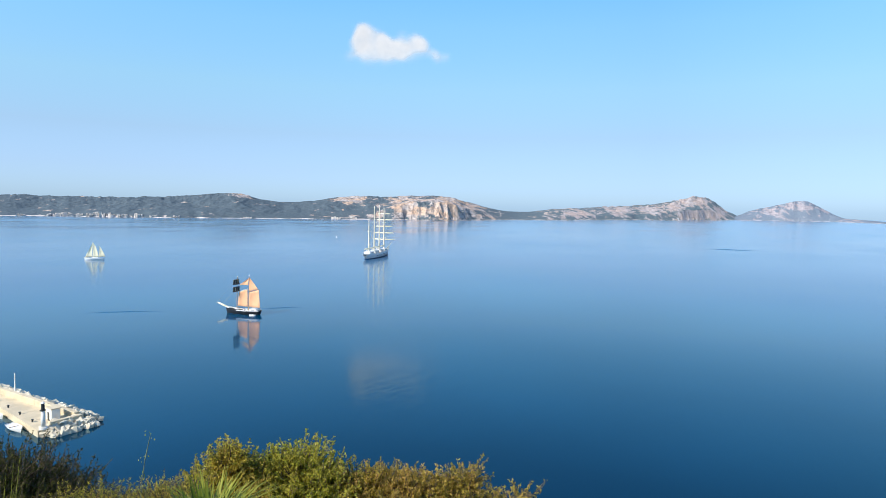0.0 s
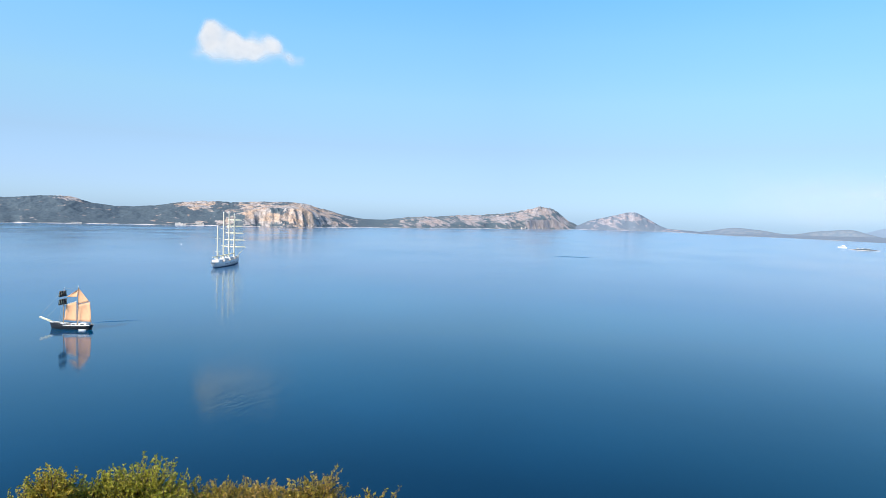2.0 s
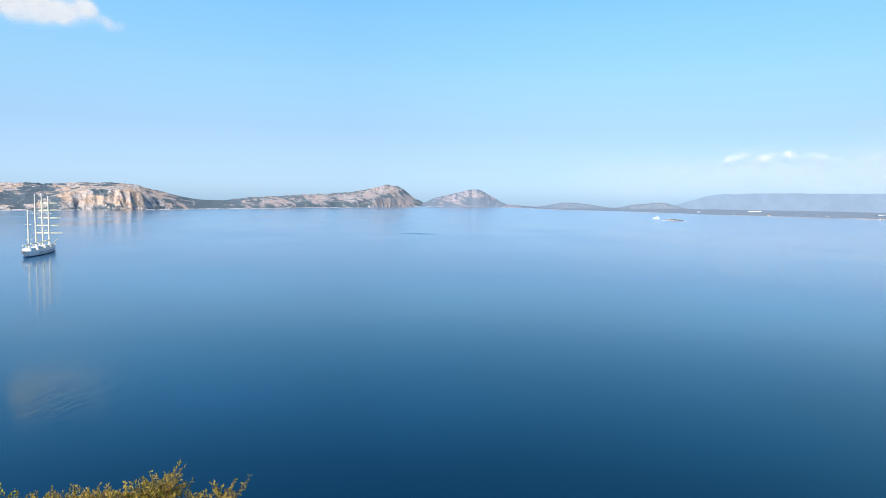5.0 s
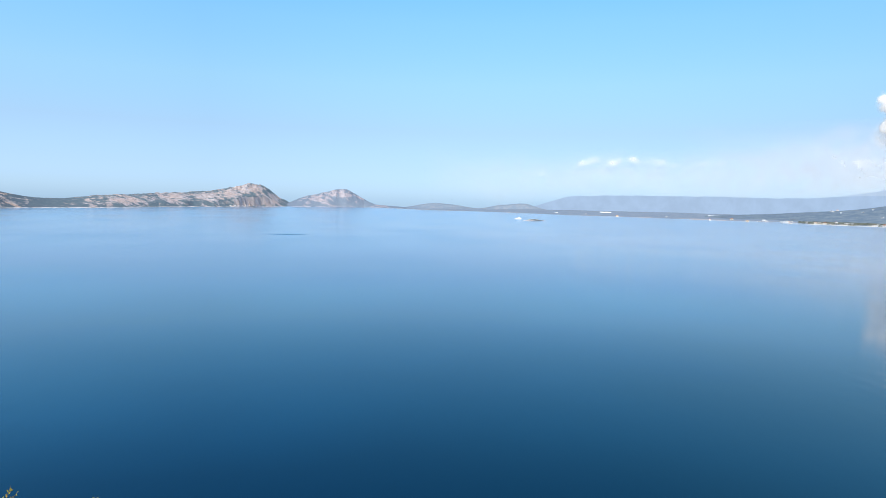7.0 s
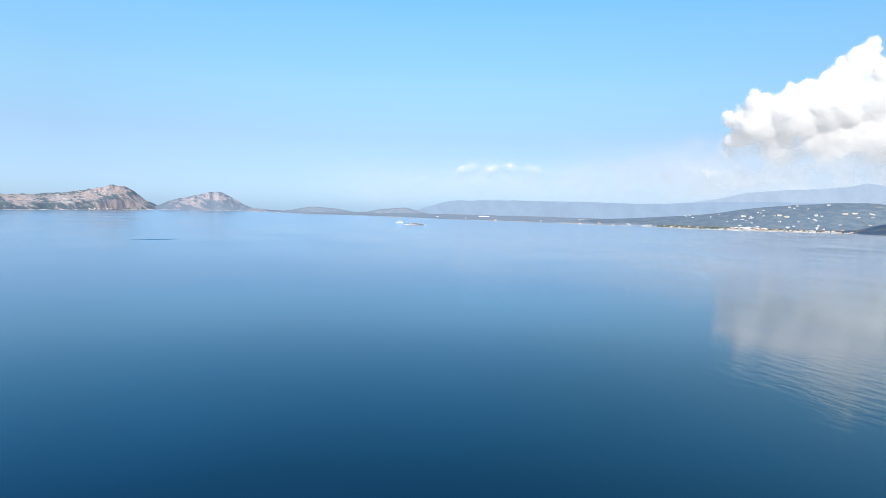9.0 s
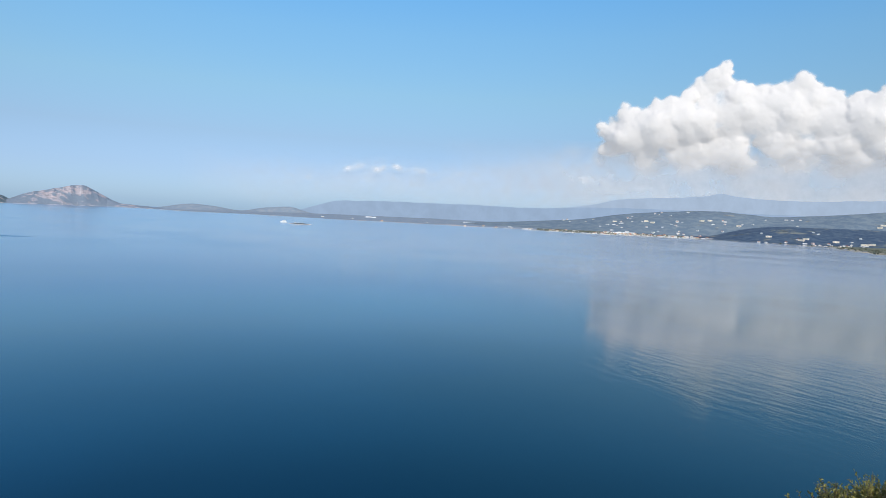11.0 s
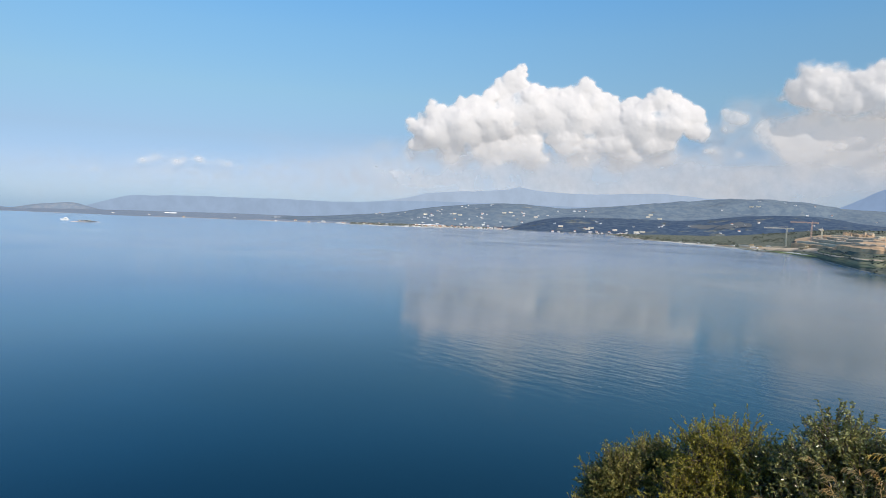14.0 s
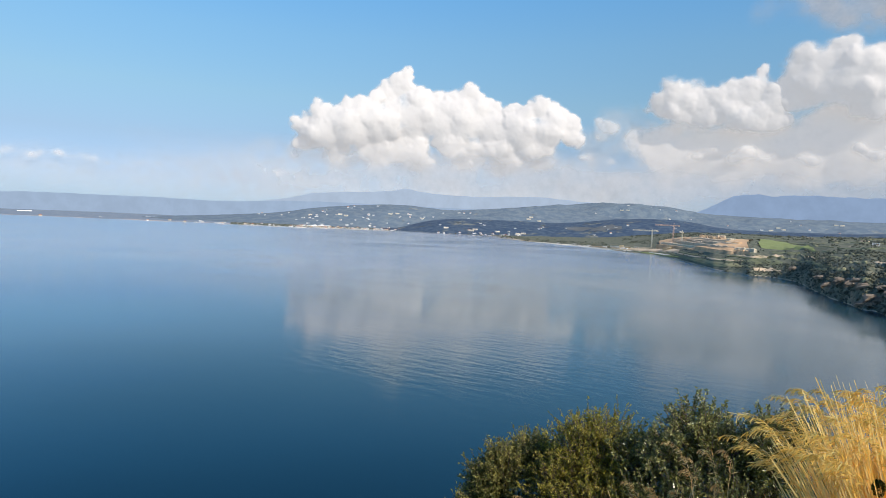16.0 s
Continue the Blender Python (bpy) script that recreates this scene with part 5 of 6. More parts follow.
def shrub(name, lumps, sprigs, leaf, leaf_mat, label, seed, per=18, wide=0.22, length=0.26, wild=0.35):
    """A shrub of leafy sprigs on rounded boughs. lumps: bearing, metres away, height of its top, radius."""
    g = np.random.default_rng(seed)
    bx, by = polar(np.mean([l[0] for l in lumps]), np.mean([l[1] for l in lumps]))
    base = np.array([float(bx), float(by), float(hillside_height(np.array([bx]), np.array([by]))[0])])
    top = empty(name, pose(*base), label, "shrub")
    area = np.array([l[3] ** 2 for l in lumps])
    pick = g.choice(len(lumps), sprigs, p=area / area.sum())
    L = np.array([(*[float(q) for q in polar(l[0], l[1])], l[2] - l[3], l[3]) for l in lumps])[pick]
    way = unit(g.standard_normal((sprigs, 3)) + np.array([0, 0, 0.35]))
    rad = L[:, 3] * (1 - 0.55 * g.random(sprigs) ** 2.2) * (1 + wild * 0.5 * g.standard_normal(sprigs).clip(-1.2, 1.6) * 0.5)
    P = L[:, :3] + way * rad[:, None] * np.array([1, 1, 1.0]) - way * length * 0.5
    D = unit(way + np.array([0, 0, 0.7]) + 0.45 * g.standard_normal((sprigs, 3)))
    ln = length * g.uniform(0.5, 1.3, sprigs)
    Q = P + D * ln[:, None]
    t = g.uniform(0.15, 1.0, (sprigs, per))
    LP = (P[:, None] + (Q - P)[:, None] * t[..., None]).reshape(-1, 3)
    LD = unit(D[:, None] * 0.75 + 0.75 * g.standard_normal((sprigs, per, 3))).reshape(-1, 3)
    V, F = leaves_at(LP, LD, leaf, wide, g)
    mesh_part("foliage", mesh_of("foliage", V - base, F, leaf_mat), top)["kind"] = "stuff"
    mesh_part("branchwork", stems_mesh("branchwork", P - base, Q - base, 0.005, TWIG), top)["kind"] = "stuff"
    # boughs from the root to each rounded mass
    C = np.array([(*[float(q) for q in polar(l[0], l[1])], l[2] - l[3] * 0.8) for l in lumps])
    feet = base + 0.3 * g.standard_normal((len(C), 3)) * np.array([1, 1, 0.1]) + (C - base) * np.array([0.4, 0.4, 0])
    feet[:, 2] = hillside_height(feet[:, 0], feet[:, 1]) - 0.05
    mesh_part("boughs", stems_mesh("boughs", feet - base, C - base, 0.04, TWIG), top)
    k = g.integers(0, len(C), 60)
    mesh_part("branches", stems_mesh("branches", C[k] - base, C[k] + unit(g.standard_normal((60, 3)) + [0, 0, 0.5]) * np.array([l[3] for l in lumps])[k][:, None] * 0.9 - base, 0.014, TWIG), top)
    return top


shrub("mastic_bush", [(-18.3, 8.0, 51.08, 0.26), (-19.6, 8.1, 50.78, 0.42), (-17.0, 8.0, 50.78, 0.42), (-21.4, 8.0, 50.55, 0.42), (-23.5, 8.0, 50.38, 0.45), (-16.2, 7.6, 50.58, 0.55), (-19.5, 7.3, 50.58, 0.5)],
      3449, 0.034, LEAF_GOLD, "yellow-green mastic bush with upright leafy shoots", 1, 26, 0.26, wild=0.5)
shrub("mastic_bush", [(-12.4, 8.2, 50.88, 0.62), (-14.6, 8.2, 50.81, 0.45), (-10.4, 8.0, 50.68, 0.5), (-13.0, 7.5, 50.58, 0.65), (-9.0, 7.6, 50.43, 0.55)],
      3679, 0.034, LEAF_OLIVE, "rounded olive-green mastic bush in sunlight", 2, 26, 0.26, wild=0.4)
shrub("mastic_bush", [(-7.6, 8.1, 50.55, 0.42), (-5.4, 8.1, 50.57, 0.5), (-3.0, 8.1, 50.57, 0.52), (-0.8, 8.0, 50.49, 0.5), (-4.0, 7.3, 50.43, 0.62), (-7.5, 7.2, 50.43, 0.6)],
      3909, 0.034, LEAF_OCHRE, "low golden-brown mastic bush in sunlight", 3, 26, 0.26, wild=0.5)
shrub("mastic_bush", [(1.2, 7.9, 50.38, 0.42), (3.4, 7.9, 50.28, 0.40), (6.0, 7.8, 50.21, 0.40), (8.4, 7.8, 50.05, 0.36), (2.6, 8.0, 50.68, 0.24), (0.9, 8.0, 50.55, 0.22), (4.0, 7.3, 50.18, 0.5), (7.6, 7.9, 50.45, 0.13), (5.2, 7.9, 50.38, 0.14), (9.4, 7.7, 50.13, 0.15)],
      2000, 0.042, LEAF_OCHRE, "thin ochre bush with loose bare shoots", 4, wild=0.8, length=0.3)
HEATH = [(-30.0, 7.4, 50.98, 0.3), (-28.4, 7.3, 50.98, 0.32), (-26.6, 7.2, 50.98, 0.33), (-25.0, 7.1, 51.0, 0.35), (-23.4, 7.0, 51.06, 0.36), (-21.8, 6.7, 51.18, 0.4)]
shrub("heath_bush", HEATH,
      2200, 0.032, LEAF_GOLD, "soft yellow-green heath between the bushes", 5, 16, 0.12, 0.24, 0.6)
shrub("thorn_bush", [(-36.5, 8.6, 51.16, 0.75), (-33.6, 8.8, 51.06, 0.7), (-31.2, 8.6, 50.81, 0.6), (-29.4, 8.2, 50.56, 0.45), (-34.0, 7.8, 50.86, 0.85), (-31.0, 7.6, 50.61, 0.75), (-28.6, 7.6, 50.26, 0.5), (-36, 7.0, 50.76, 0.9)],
      8200, 0.036, LEAF_DRY_SHADED, "brownish thorny bush, the shade on it put into its dark leaves", 6, 14, 0.16, 0.24, 0.5)
shrub("wild_olive_bush", [(90.6, 9.2, 50.55, 0.42), (91.6, 9.2, 50.80, 0.38), (90.0, 9.1, 50.20, 0.45), (93.8, 9.6, 50.85, 0.36), (95.4, 9.6, 50.75, 0.4), (91.4, 8.7, 49.70, 0.5), (95.2, 9.0, 50.15, 0.55)],
      3000, 0.042, LEAF_SHADED, "wild olive bush on the slope, shade put into its dull leaves", 7, wild=0.5)
shrub("wild_olive_bush", [(99.9, 9.0, 51.48, 0.62), (98.2, 9.0, 51.30, 0.5), (101.8, 9.0, 51.30, 0.55), (97.4, 8.8, 50.90, 0.6), (100.4, 8.6, 51.00, 0.8), (98.6, 8.2, 50.40, 0.9), (102.5, 8.4, 50.70, 0.8)],
      4400, 0.036, LEAF_TAWNY, "rounded dull green wild olive bush", 8, wild=0.45)
shrub("kermes_oak_bush", [(107.6, 8.4, 51.90, 0.42), (106.2, 8.4, 51.65, 0.5), (104.2, 8.6, 51.35, 0.5), (109.6, 8.3, 51.75, 0.5), (111.4, 8.2, 51.70, 0.5), (113.2, 8.1, 51.95, 0.4), (108.0, 7.8, 51.30, 0.8), (105.0, 7.8, 50.80, 0.9), (111.5, 7.6, 51.30, 0.8), (114.5, 8.0, 52.00, 0.5), (109.0, 7.2, 50.50, 0.9)],
      5600, 0.044, LEAF_DARK, "dark glossy kermes oak bush", 9, wild=0.6)
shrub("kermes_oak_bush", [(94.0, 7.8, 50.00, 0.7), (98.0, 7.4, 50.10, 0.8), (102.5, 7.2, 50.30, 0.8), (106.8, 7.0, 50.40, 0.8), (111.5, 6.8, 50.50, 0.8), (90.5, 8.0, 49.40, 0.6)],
      4000, 0.042, LEAF_DARK, "dark tangled scrub low among the bushes", 10, wild=0.4)


def blades(name, label, category, bearing, d, height, count, length, width, mat, seed, spread=0.25, droop=0.5, lean=(0, 0), base_z=None):
    """A tuft of arching flat blades."""
    g = np.random.default_rng(seed)
    x, y = (float(v) for v in polar(bearing, d))
    z = float(hillside_height(np.array([x]), np.array([y]))[0]) if base_z is None else base_z
    top = empty(name, pose(x, y, z), label, category)
    V, F, n = [], [], 0
    for i in range(count):
        a = g.uniform(0, 2 * math.pi)
        out = np.array([math.cos(a), math.sin(a), 0])
        root = out * spread * g.random() * 0.5
        L = length * g.uniform(0.6, 1.15)
        tilt = g.uniform(0.1, 1.0) * droop
        side = np.array([-out[1], out[0], 0]) * width
        for s in range(6):
            t = s / 5
            p = root + out * (tilt * L * t**1.4) + np.array([lean[0] * t**2 * L, lean[1] * t**2 * L, 0]) + np.array([0, 0, height + L * (t - 0.35 * tilt * t**2.2)])
            w = max(0.04, (1 - t**2)) * side
            V += [p - w, p + w]
            if s:
                k = n + s * 2
                F.append((k - 2, k - 1, k + 1, k))
        n += 12
    mesh_part("leaf_rosette", mesh_of("leaf_rosette", V, F, mat), top)["kind"] = "stuff"
    return top


palm = blades("sword_leaf_plant", "spiky green plant with arching sword leaves", "plant", -19.9, 5.3, 0.0, 260, 0.40, 0.012, BLADE_GREEN, 11, 0.42, 1.35, base_z=51.40)
mesh_part("root_stock", stems_mesh("root_stock", np.array([[0, 0, -0.75]]), np.array([[0, 0, 0.1]]), 0.09, TWIG), palm)


blades("grass_tuft", "tuft of yellow-green grass beside the thorn bush", "grass", -36.2, 6.2, 0.0, 220, 1.75, 0.006, BLADE_GREEN, 12, 0.5, 0.22)


def ribbons_mesh(name, A, B, r, mat, g):
    """Flat narrow blades and split stalks from A to B, turned at random but biased to face the sun."""
    side = unit(np.cross(unit(B - A), g.standard_normal((len(A), 3)) + np.array([-0.9, -0.8, 0.4]))) * np.broadcast_to(np.asarray(r, float), (len(A),))[:, None]
    V = np.stack([A - side, A + side, B + side * 0.7, B - side * 0.7], 1).reshape(-1, 3)
    k = np.arange(len(A))[:, None] * 4
    return mesh_of(name, V, np.concatenate([k + [[0, 1, 2]], k + [[0, 2, 3]]]), mat)


def grass_clump(bearing, d, base_z, count, tall, seed, spread, lean, label, plume=0.30, fan=0.30, feather=1.0, tone=None):
    """Tall dry grass: straw stalks that bow over and end in feathery plumes."""
    g = np.random.default_rng(seed)
    x, y = (float(v) for v in polar(bearing, d))
    top = empty("plume_grass", pose(x, y, base_z), label, "grass")
    A, B, R, FP, FD = [], [], [], [], []
    for i in range(count):
        a, r = g.uniform(0, 2 * math.pi), spread * math.sqrt(g.random())
        p = np.array([math.cos(a) * r, math.sin(a) * r, 0])
        plumed = g.random() < feather
        H = tall * (g.uniform(0.90, 1.04) if plumed else g.uniform(0.62, 0.93))
        sway = np.array([lean[0], lean[1], 0]) * g.uniform(0.3, 1.2) + p * fan / max(spread, 0.01) + 0.06 * np.clip(g.standard_normal(3), -1.6, 1.6) * [1, 1, 0]
        pts = [p + sway * H * t**1.8 + np.array([0, 0, H * (t - 0.18 * np.linalg.norm(sway) * t**3)]) for t in np.linspace(0, 1, 6)]
        ends = pts[:-1] + [pts[-2] + (pts[-1] - pts[-2]) * (0.32 if plumed else 0.7)]
        for q0, q1 in zip(ends, ends[1:]):
            A.append(q0), B.append(q1), R.append(0.0044)
        if not plumed:
            continue
        tip, d0 = pts[-1], pts[-1] - pts[-2]
        d0 = d0 / np.linalg.norm(d0)
        fall = d0 * 0.8 + np.array([lean[0] * 7, lean[1] * 7, -0.35])
        start = pts[-2] + (tip - pts[-2]) * 0.3
        arc = [start + (d0 * (1 - 0.6 * t) + fall * 0.6 * t) * plume * 1.5 * t - np.array([0, 0, 0.10 * t**3]) for t in np.linspace(0, 1, 30)]
        for m, (q0, q1) in enumerate(zip(arc, arc[1:])):
            A.append(q0), B.append(q1), R.append(0.0016)
            way = (q1 - q0) / np.linalg.norm(q1 - q0)
            for _ in range(2):
                FP.append(q0 + 0.004 * g.standard_normal(3)), FD.append(way * 0.8 + np.array([0, 0, -0.75]) * math.sin(math.pi * (0.15 + 0.8 * m / 34)) + 0.28 * g.standard_normal(3))
    mesh_part("stalks", ribbons_mesh("stalks", np.array(A), np.array(B), np.array(R), tone or STRAW, g), top, "straw-coloured stalks" if tone is None else "rusty brown stalks")
    V, F = leaves_at(np.array(FP), unit(np.array(FD)), 0.062, 0.013, g)
    mesh_part("plumes", mesh_of("plumes", V, F, tone or PLUME), top, "golden feathery plumes" if tone is None else "rusty feathery plumes")
    n = 2 * count
    ang, rad = g.uniform(0, 2 * math.pi, n), spread * np.sqrt(g.random(n))
    root = np.stack([np.cos(ang) * rad, np.sin(ang) * rad, tall * g.uniform(0.0, 0.55, n)], 1)
    way = unit(np.stack([root[:, 0] * fan / spread + lean[0] * 3 + 0.10 * g.standard_normal(n), root[:, 1] * fan / spread + lean[1] * 3 + 0.10 * g.standard_normal(n), np.ones(n)], 1))
    tips = root + way * (tall * 0.42 * g.uniform(0.6, 1.2, n))[:, None] + 0.05 * g.standard_normal((n, 3)) * [1, 1, 0]
    mesh_part("leaf_blades", ribbons_mesh("leaf_blades", root, tips, 0.0040, tone or BLADE_STRAW, g), top, "dry straw leaf blades" if tone is None else "")["kind"] = "stuff"
    return top


# a dry seed head stands among the stalks
tx, ty = (float(v) for v in polar(119.9, 4.4))
teasel = empty("dry_thistle", pose(tx, ty, 51.3), "dry brown thistle with a spiny seed head among the grass", "thistle")
mesh_part("stem", stems_mesh("stem", np.array([[0, 0, -0.5]]), np.array([[0, 0, 1.27]]), 0.007, TWIG), teasel)
G_TEASEL = np.random.default_rng(71)
spine = unit(G_TEASEL.standard_normal((420, 3)))
mesh_part("seed_head", mesh_of("seed_head", *leaves_at(spine * [0.018, 0.018, 0.034] + [0, 0, 1.30], spine + [0, 0, 0.4], 0.020, 0.12, G_TEASEL), LEAF_DRY_SHADED), teasel, "spiny brown seed head")

WIND = (0.03, 0.06)
grass_clump(124.2, 4.9, 51.0, 1700, 2.08, 31, 0.44, (0.022, 0.046), "large golden clump of dry plume grass", fan=0.26, feather=0.085, plume=0.26)
grass_clump(120.6, 5.0, 50.9, 150, 1.80, 33, 0.20, (0.022, 0.045), "golden clump of dry plume grass", feather=0.22)
for k, (b, d, z, n, h) in enumerate(((111.0, 5.0, 50.85, 9, 1.0), (107.0, 5.2, 50.75, 6, 0.95), (103.4, 5.4, 50.8, 5, 1.1), (99.6, 5.4, 50.6, 5, 1.0), (96.2, 5.5, 50.5, 4, 1.0), (105.8, 5.6, 50.9, 3, 1.25), (109.2, 5.6, 51.0, 3, 1.2))):
    grass_clump(b, d, z, n, h, 40 + k, 0.16, WIND, "thin rusty tuft of dry plume grass among the bushes", tone=RUST)

# a lone dry weed standing up against the water
wx, wy = (float(v) for v in polar(-25.6, 7.0))
wz = float(hillside_height(np.array([wx]), np.array([wy]))[0])
weed = empty("tall_weed", pose(wx, wy, wz), "lone tall dry weed with a bent stem", "weed")
path = np.array([(0, 0, 0), (0.02, 0, 0.8), (0.04, 0.0, 1.35), (0.07, 0, 1.65), (0.10, 0, 1.85), (0.16, 0, 2.12)])
WEED_GREEN = painted("dusty_green_stem", (0.16, 0.2, 0.12), 0.8, 10, 0.3, 0.005)
mesh_part("stem", stems_mesh("stem", path[:-1], path[1:], 0.007, WEED_GREEN), weed)
gw = np.random.default_rng(3)
tw = np.repeat(path[2:], 6, 0) + 0.03 * gw.standard_normal((24, 3))
V, F = leaves_at(tw, unit(gw.standard_normal((24, 3)) + [0, 0, 0.6]), 0.03, 0.2, gw)
mesh_part("leaves", mesh_of("leaves", V, F, LEAF_OLIVE), weed)


# ---- houses, trees and the building site along the shore ----
ROOF_TILE = painted("terracotta_roof", (0.42, 0.17, 0.09), 0.85, 0.5, 0.25)
CREAM_WALL = painted("cream_plaster", (0.74, 0.66, 0.52), 0.85, 0.4, 0.12)
WHITE_WALL = painted("white_plaster", (0.74, 0.73, 0.70), 0.85, 0.4, 0.08)
ORANGE_EARTH = painted("raw_orange_earth", (0.68, 0.43, 0.23), 0.95, 0.12, 0.35, 0.3)
SAND_EARTH = painted("sandy_graded_earth", (0.66, 0.50, 0.33), 0.95, 0.10, 0.35, 0.3)
PALE_EARTH = painted("pale_quarried_earth", (0.80, 0.72, 0.60), 0.95, 0.06, 0.25, 0.3)
FIELD_GREEN = painted("young_green_crop", (0.26, 0.30, 0.10), 0.95, 0.08, 0.25, 0.2)
FIELD_DRY = painted("yellowed_grass", (0.31, 0.29, 0.15), 0.95, 0.08, 0.35, 0.2)
GRASSLAND = painted("dull_green_grassland", (0.175, 0.19, 0.10), 0.95, 0.08, 0.35, 0.2)
CRANE_STEEL = painted("pale_yellow_crane_steel", (0.72, 0.66, 0.52), 0.5, 0.5, 0.25)
RED_STEEL = painted("red_crane_steel", (0.62, 0.42, 0.32), 0.5, 0.5, 0.25)
TREE_GREEN = Nodes("dark_olive_crowns")
TREE_GREEN.finish(TREE_GREEN.mix(TREE_GREEN.ramp(TREE_GREEN.noise(0.25, 4.0), 0.35, 0.65), (0.042, 0.053, 0.042), (0.120, 0.124, 0.082)), 0.95)
TREE_GREEN = TREE_GREEN.mat


def inland_z(b, s):
    """Ground height of the coast s metres inland along a bearing, with its place."""
    B, S = np.array([float(b)]), np.array([float(s)])
    X, Y = polar(B, shore_at(B) + 14 * fbm(B * 0.9, 0 * B, 5, 2) + S)
    return float(X[0]), float(Y[0]), float(coast_height(B, S, X, Y)[0])


def house_model(w, d, h, wall, roof, gable, label):
    """A small house with a pitched or flat roof, windows and a door, its front to -Y."""
    top = empty("house", pose(0, 0, 0), label, "house", "houses round the bay")
    body = part("wall", box(bmesh.new(), 0, 0, h / 2 - 1, w, d, h + 2), wall, top)
    if gable:
        bm = bmesh.new()
        e, r = 0.4, w * 0.2
        pts = [(-w / 2 - e, -d / 2 - e, h), (w / 2 + e, -d / 2 - e, h), (w / 2 + e, d / 2 + e, h), (-w / 2 - e, d / 2 + e, h), (-w / 2 + w * 0.2, 0, h + r), (w / 2 - w * 0.2, 0, h + r)]
        v = [bm.verts.new(p) for p in pts]
        for f in ((0, 1, 5, 4), (1, 2, 5), (2, 3, 4, 5), (3, 0, 4), (3, 2, 1, 0)):
            bm.faces.new([v[i] for i in f])
        part("roof", bm, roof, top, "terracotta tiled roof")
    else:
        part("roof", box(bmesh.new(), 0, 0, h + 0.15, w + 0.5, d + 0.5, 0.3), roof, top, "flat roof slab")
    for k in range(3):
        part("window", box(bmesh.new(), (k - 1) * w * 0.3, -d / 2 - 0.02, h * 0.6, 1.2, 0.12, 1.4), GLASS_DARK, top)
    part("door", box(bmesh.new(), w * 0.15, -d / 2 - 0.02, 1.05, 1.1, 0.12, 2.1), SPAR_WOOD, top)
    return top


MODELS = [house_model(9, 7, 4.0, WHITE_WALL, ROOF_TILE, True, "white house with a terracotta roof"),
          house_model(8, 6.5, 3.0, WHITE_WALL, WHITE_WALL, False, "low white flat-roofed house"),
          house_model(10, 7, 4.6, CREAM_WALL, ROOF_TILE, True, "cream house with a terracotta roof"),
          house_model(14, 8, 3.4, WHITE_WALL, WHITE_WALL, False, "long white flat-roofed block"),
          house_model(19, 10, 5.2, CREAM_WALL, WHITE_WALL, False, "large pale flat-roofed building on the hillside")]
rng = random.Random(21)
used = set()


def place_house(k, x, y, z, spin):
    bearing = math.degrees(math.atan2(x, y))
    m = pose(x, y, z, 0, 0, -bearing + spin)
    if k in used:
        return copy_thing(MODELS[k], m)
    used.add(k)
    MODELS[k].matrix_world = m
    return MODELS[k]


# the small town on the shore, then villas spread over the plain
for i in range(110):
    b = rng.gauss(76.6, 3.4) if i < 90 else rng.uniform(62, 74)
    b = min(81.5, max(61, b))
    s = rng.uniform(24, 150) if i < 50 else rng.uniform(100, 330)
    place_house(rng.choice((0, 1, 1, 2, 3, 1)), *inland_z(b, s), rng.uniform(-30, 30))
for b, s, k in ((48.0, 320, 3), (50.6, 260, 1), (53.2, 30, 2), (57.2, 240, 1), (60.6, 14, 0), (63.4, 20, 2), (95.6, 30, 1), (97.0, 60, 1), (98.2, 30, 1), (99.6, 80, 1), (101.2, 60, 3), (102.2, 140, 1), (119.4, 420, 1)):
    place_house(k, *inland_z(b, s), rng.uniform(-20, 20))


for b, s, k in ((19.7, 16, 1), (20.0, 22, 3), (20.3, 15, 0), (20.6, 24, 3), (20.9, 16, 1), (21.2, 22, 2), (21.5, 17, 1)):  # landing huts under the peak
    x, y = (float(v) for v in polar(b, float(shore_at(b)) + s))
    place_house(k, x, y, 5.0, rng.uniform(-15, 15))


SHED_ROOF = painted("white_sheeting", (0.82, 0.82, 0.80), 0.4, 0.1, 0.1)


def greenhouse(b, s, length):
    """A long low tunnel of white sheeting on hoops, its side to the bay."""
    x, y, z = inland_z(b, s)
    top = empty("greenhouse", pose(x, y, z, 0, 0, -b), "long white greenhouse tunnel on the plain", "greenhouse", "greenhouses on the plain")
    bm = bmesh.new()
    arcs = [[bm.verts.new((sx * length / 2, -4.5 * math.cos(math.pi * k / 8), 4.6 * math.sin(math.pi * k / 8) - 0.3)) for k in range(9)] for sx in (-1, 1)]
    for k in range(8):
        bm.faces.new((arcs[0][k], arcs[1][k], arcs[1][k + 1], arcs[0][k + 1]))
    bm.faces.new(arcs[0])
    bm.faces.new(arcs[1][::-1])
    part("cover", bm, SHED_ROOF, top)
    for sx in (-1, 1):
        part("door", box(bmesh.new(), sx * (length / 2 + 0.05), 0, 1.1, 0.1, 2.4, 2.4), GLASS_DARK, top)
    return top


for b, s, l in ((61.2, 640, 90), (62.4, 700, 120), (63.5, 660, 80), (64.6, 720, 110), (52.2, 640, 60), (67.8, 620, 70), (70.2, 560, 60), (73.4, 380, 70), (74.6, 420, 80)):
    greenhouse(b, s, l)


def on_slope(knots, near, far_d, seed, bumps, b, v):
    """A place on a hill range: bearing and how far up its slope."""
    B, V = np.array([float(b)]), np.array([float(v)])
    x, y = polar(B, near + (far_d - near) * V)
    z = hill_surface(x, y, V, curve_at(knots, B), seed, bumps)
    return float(x[0]), float(y[0]), float(z[0])


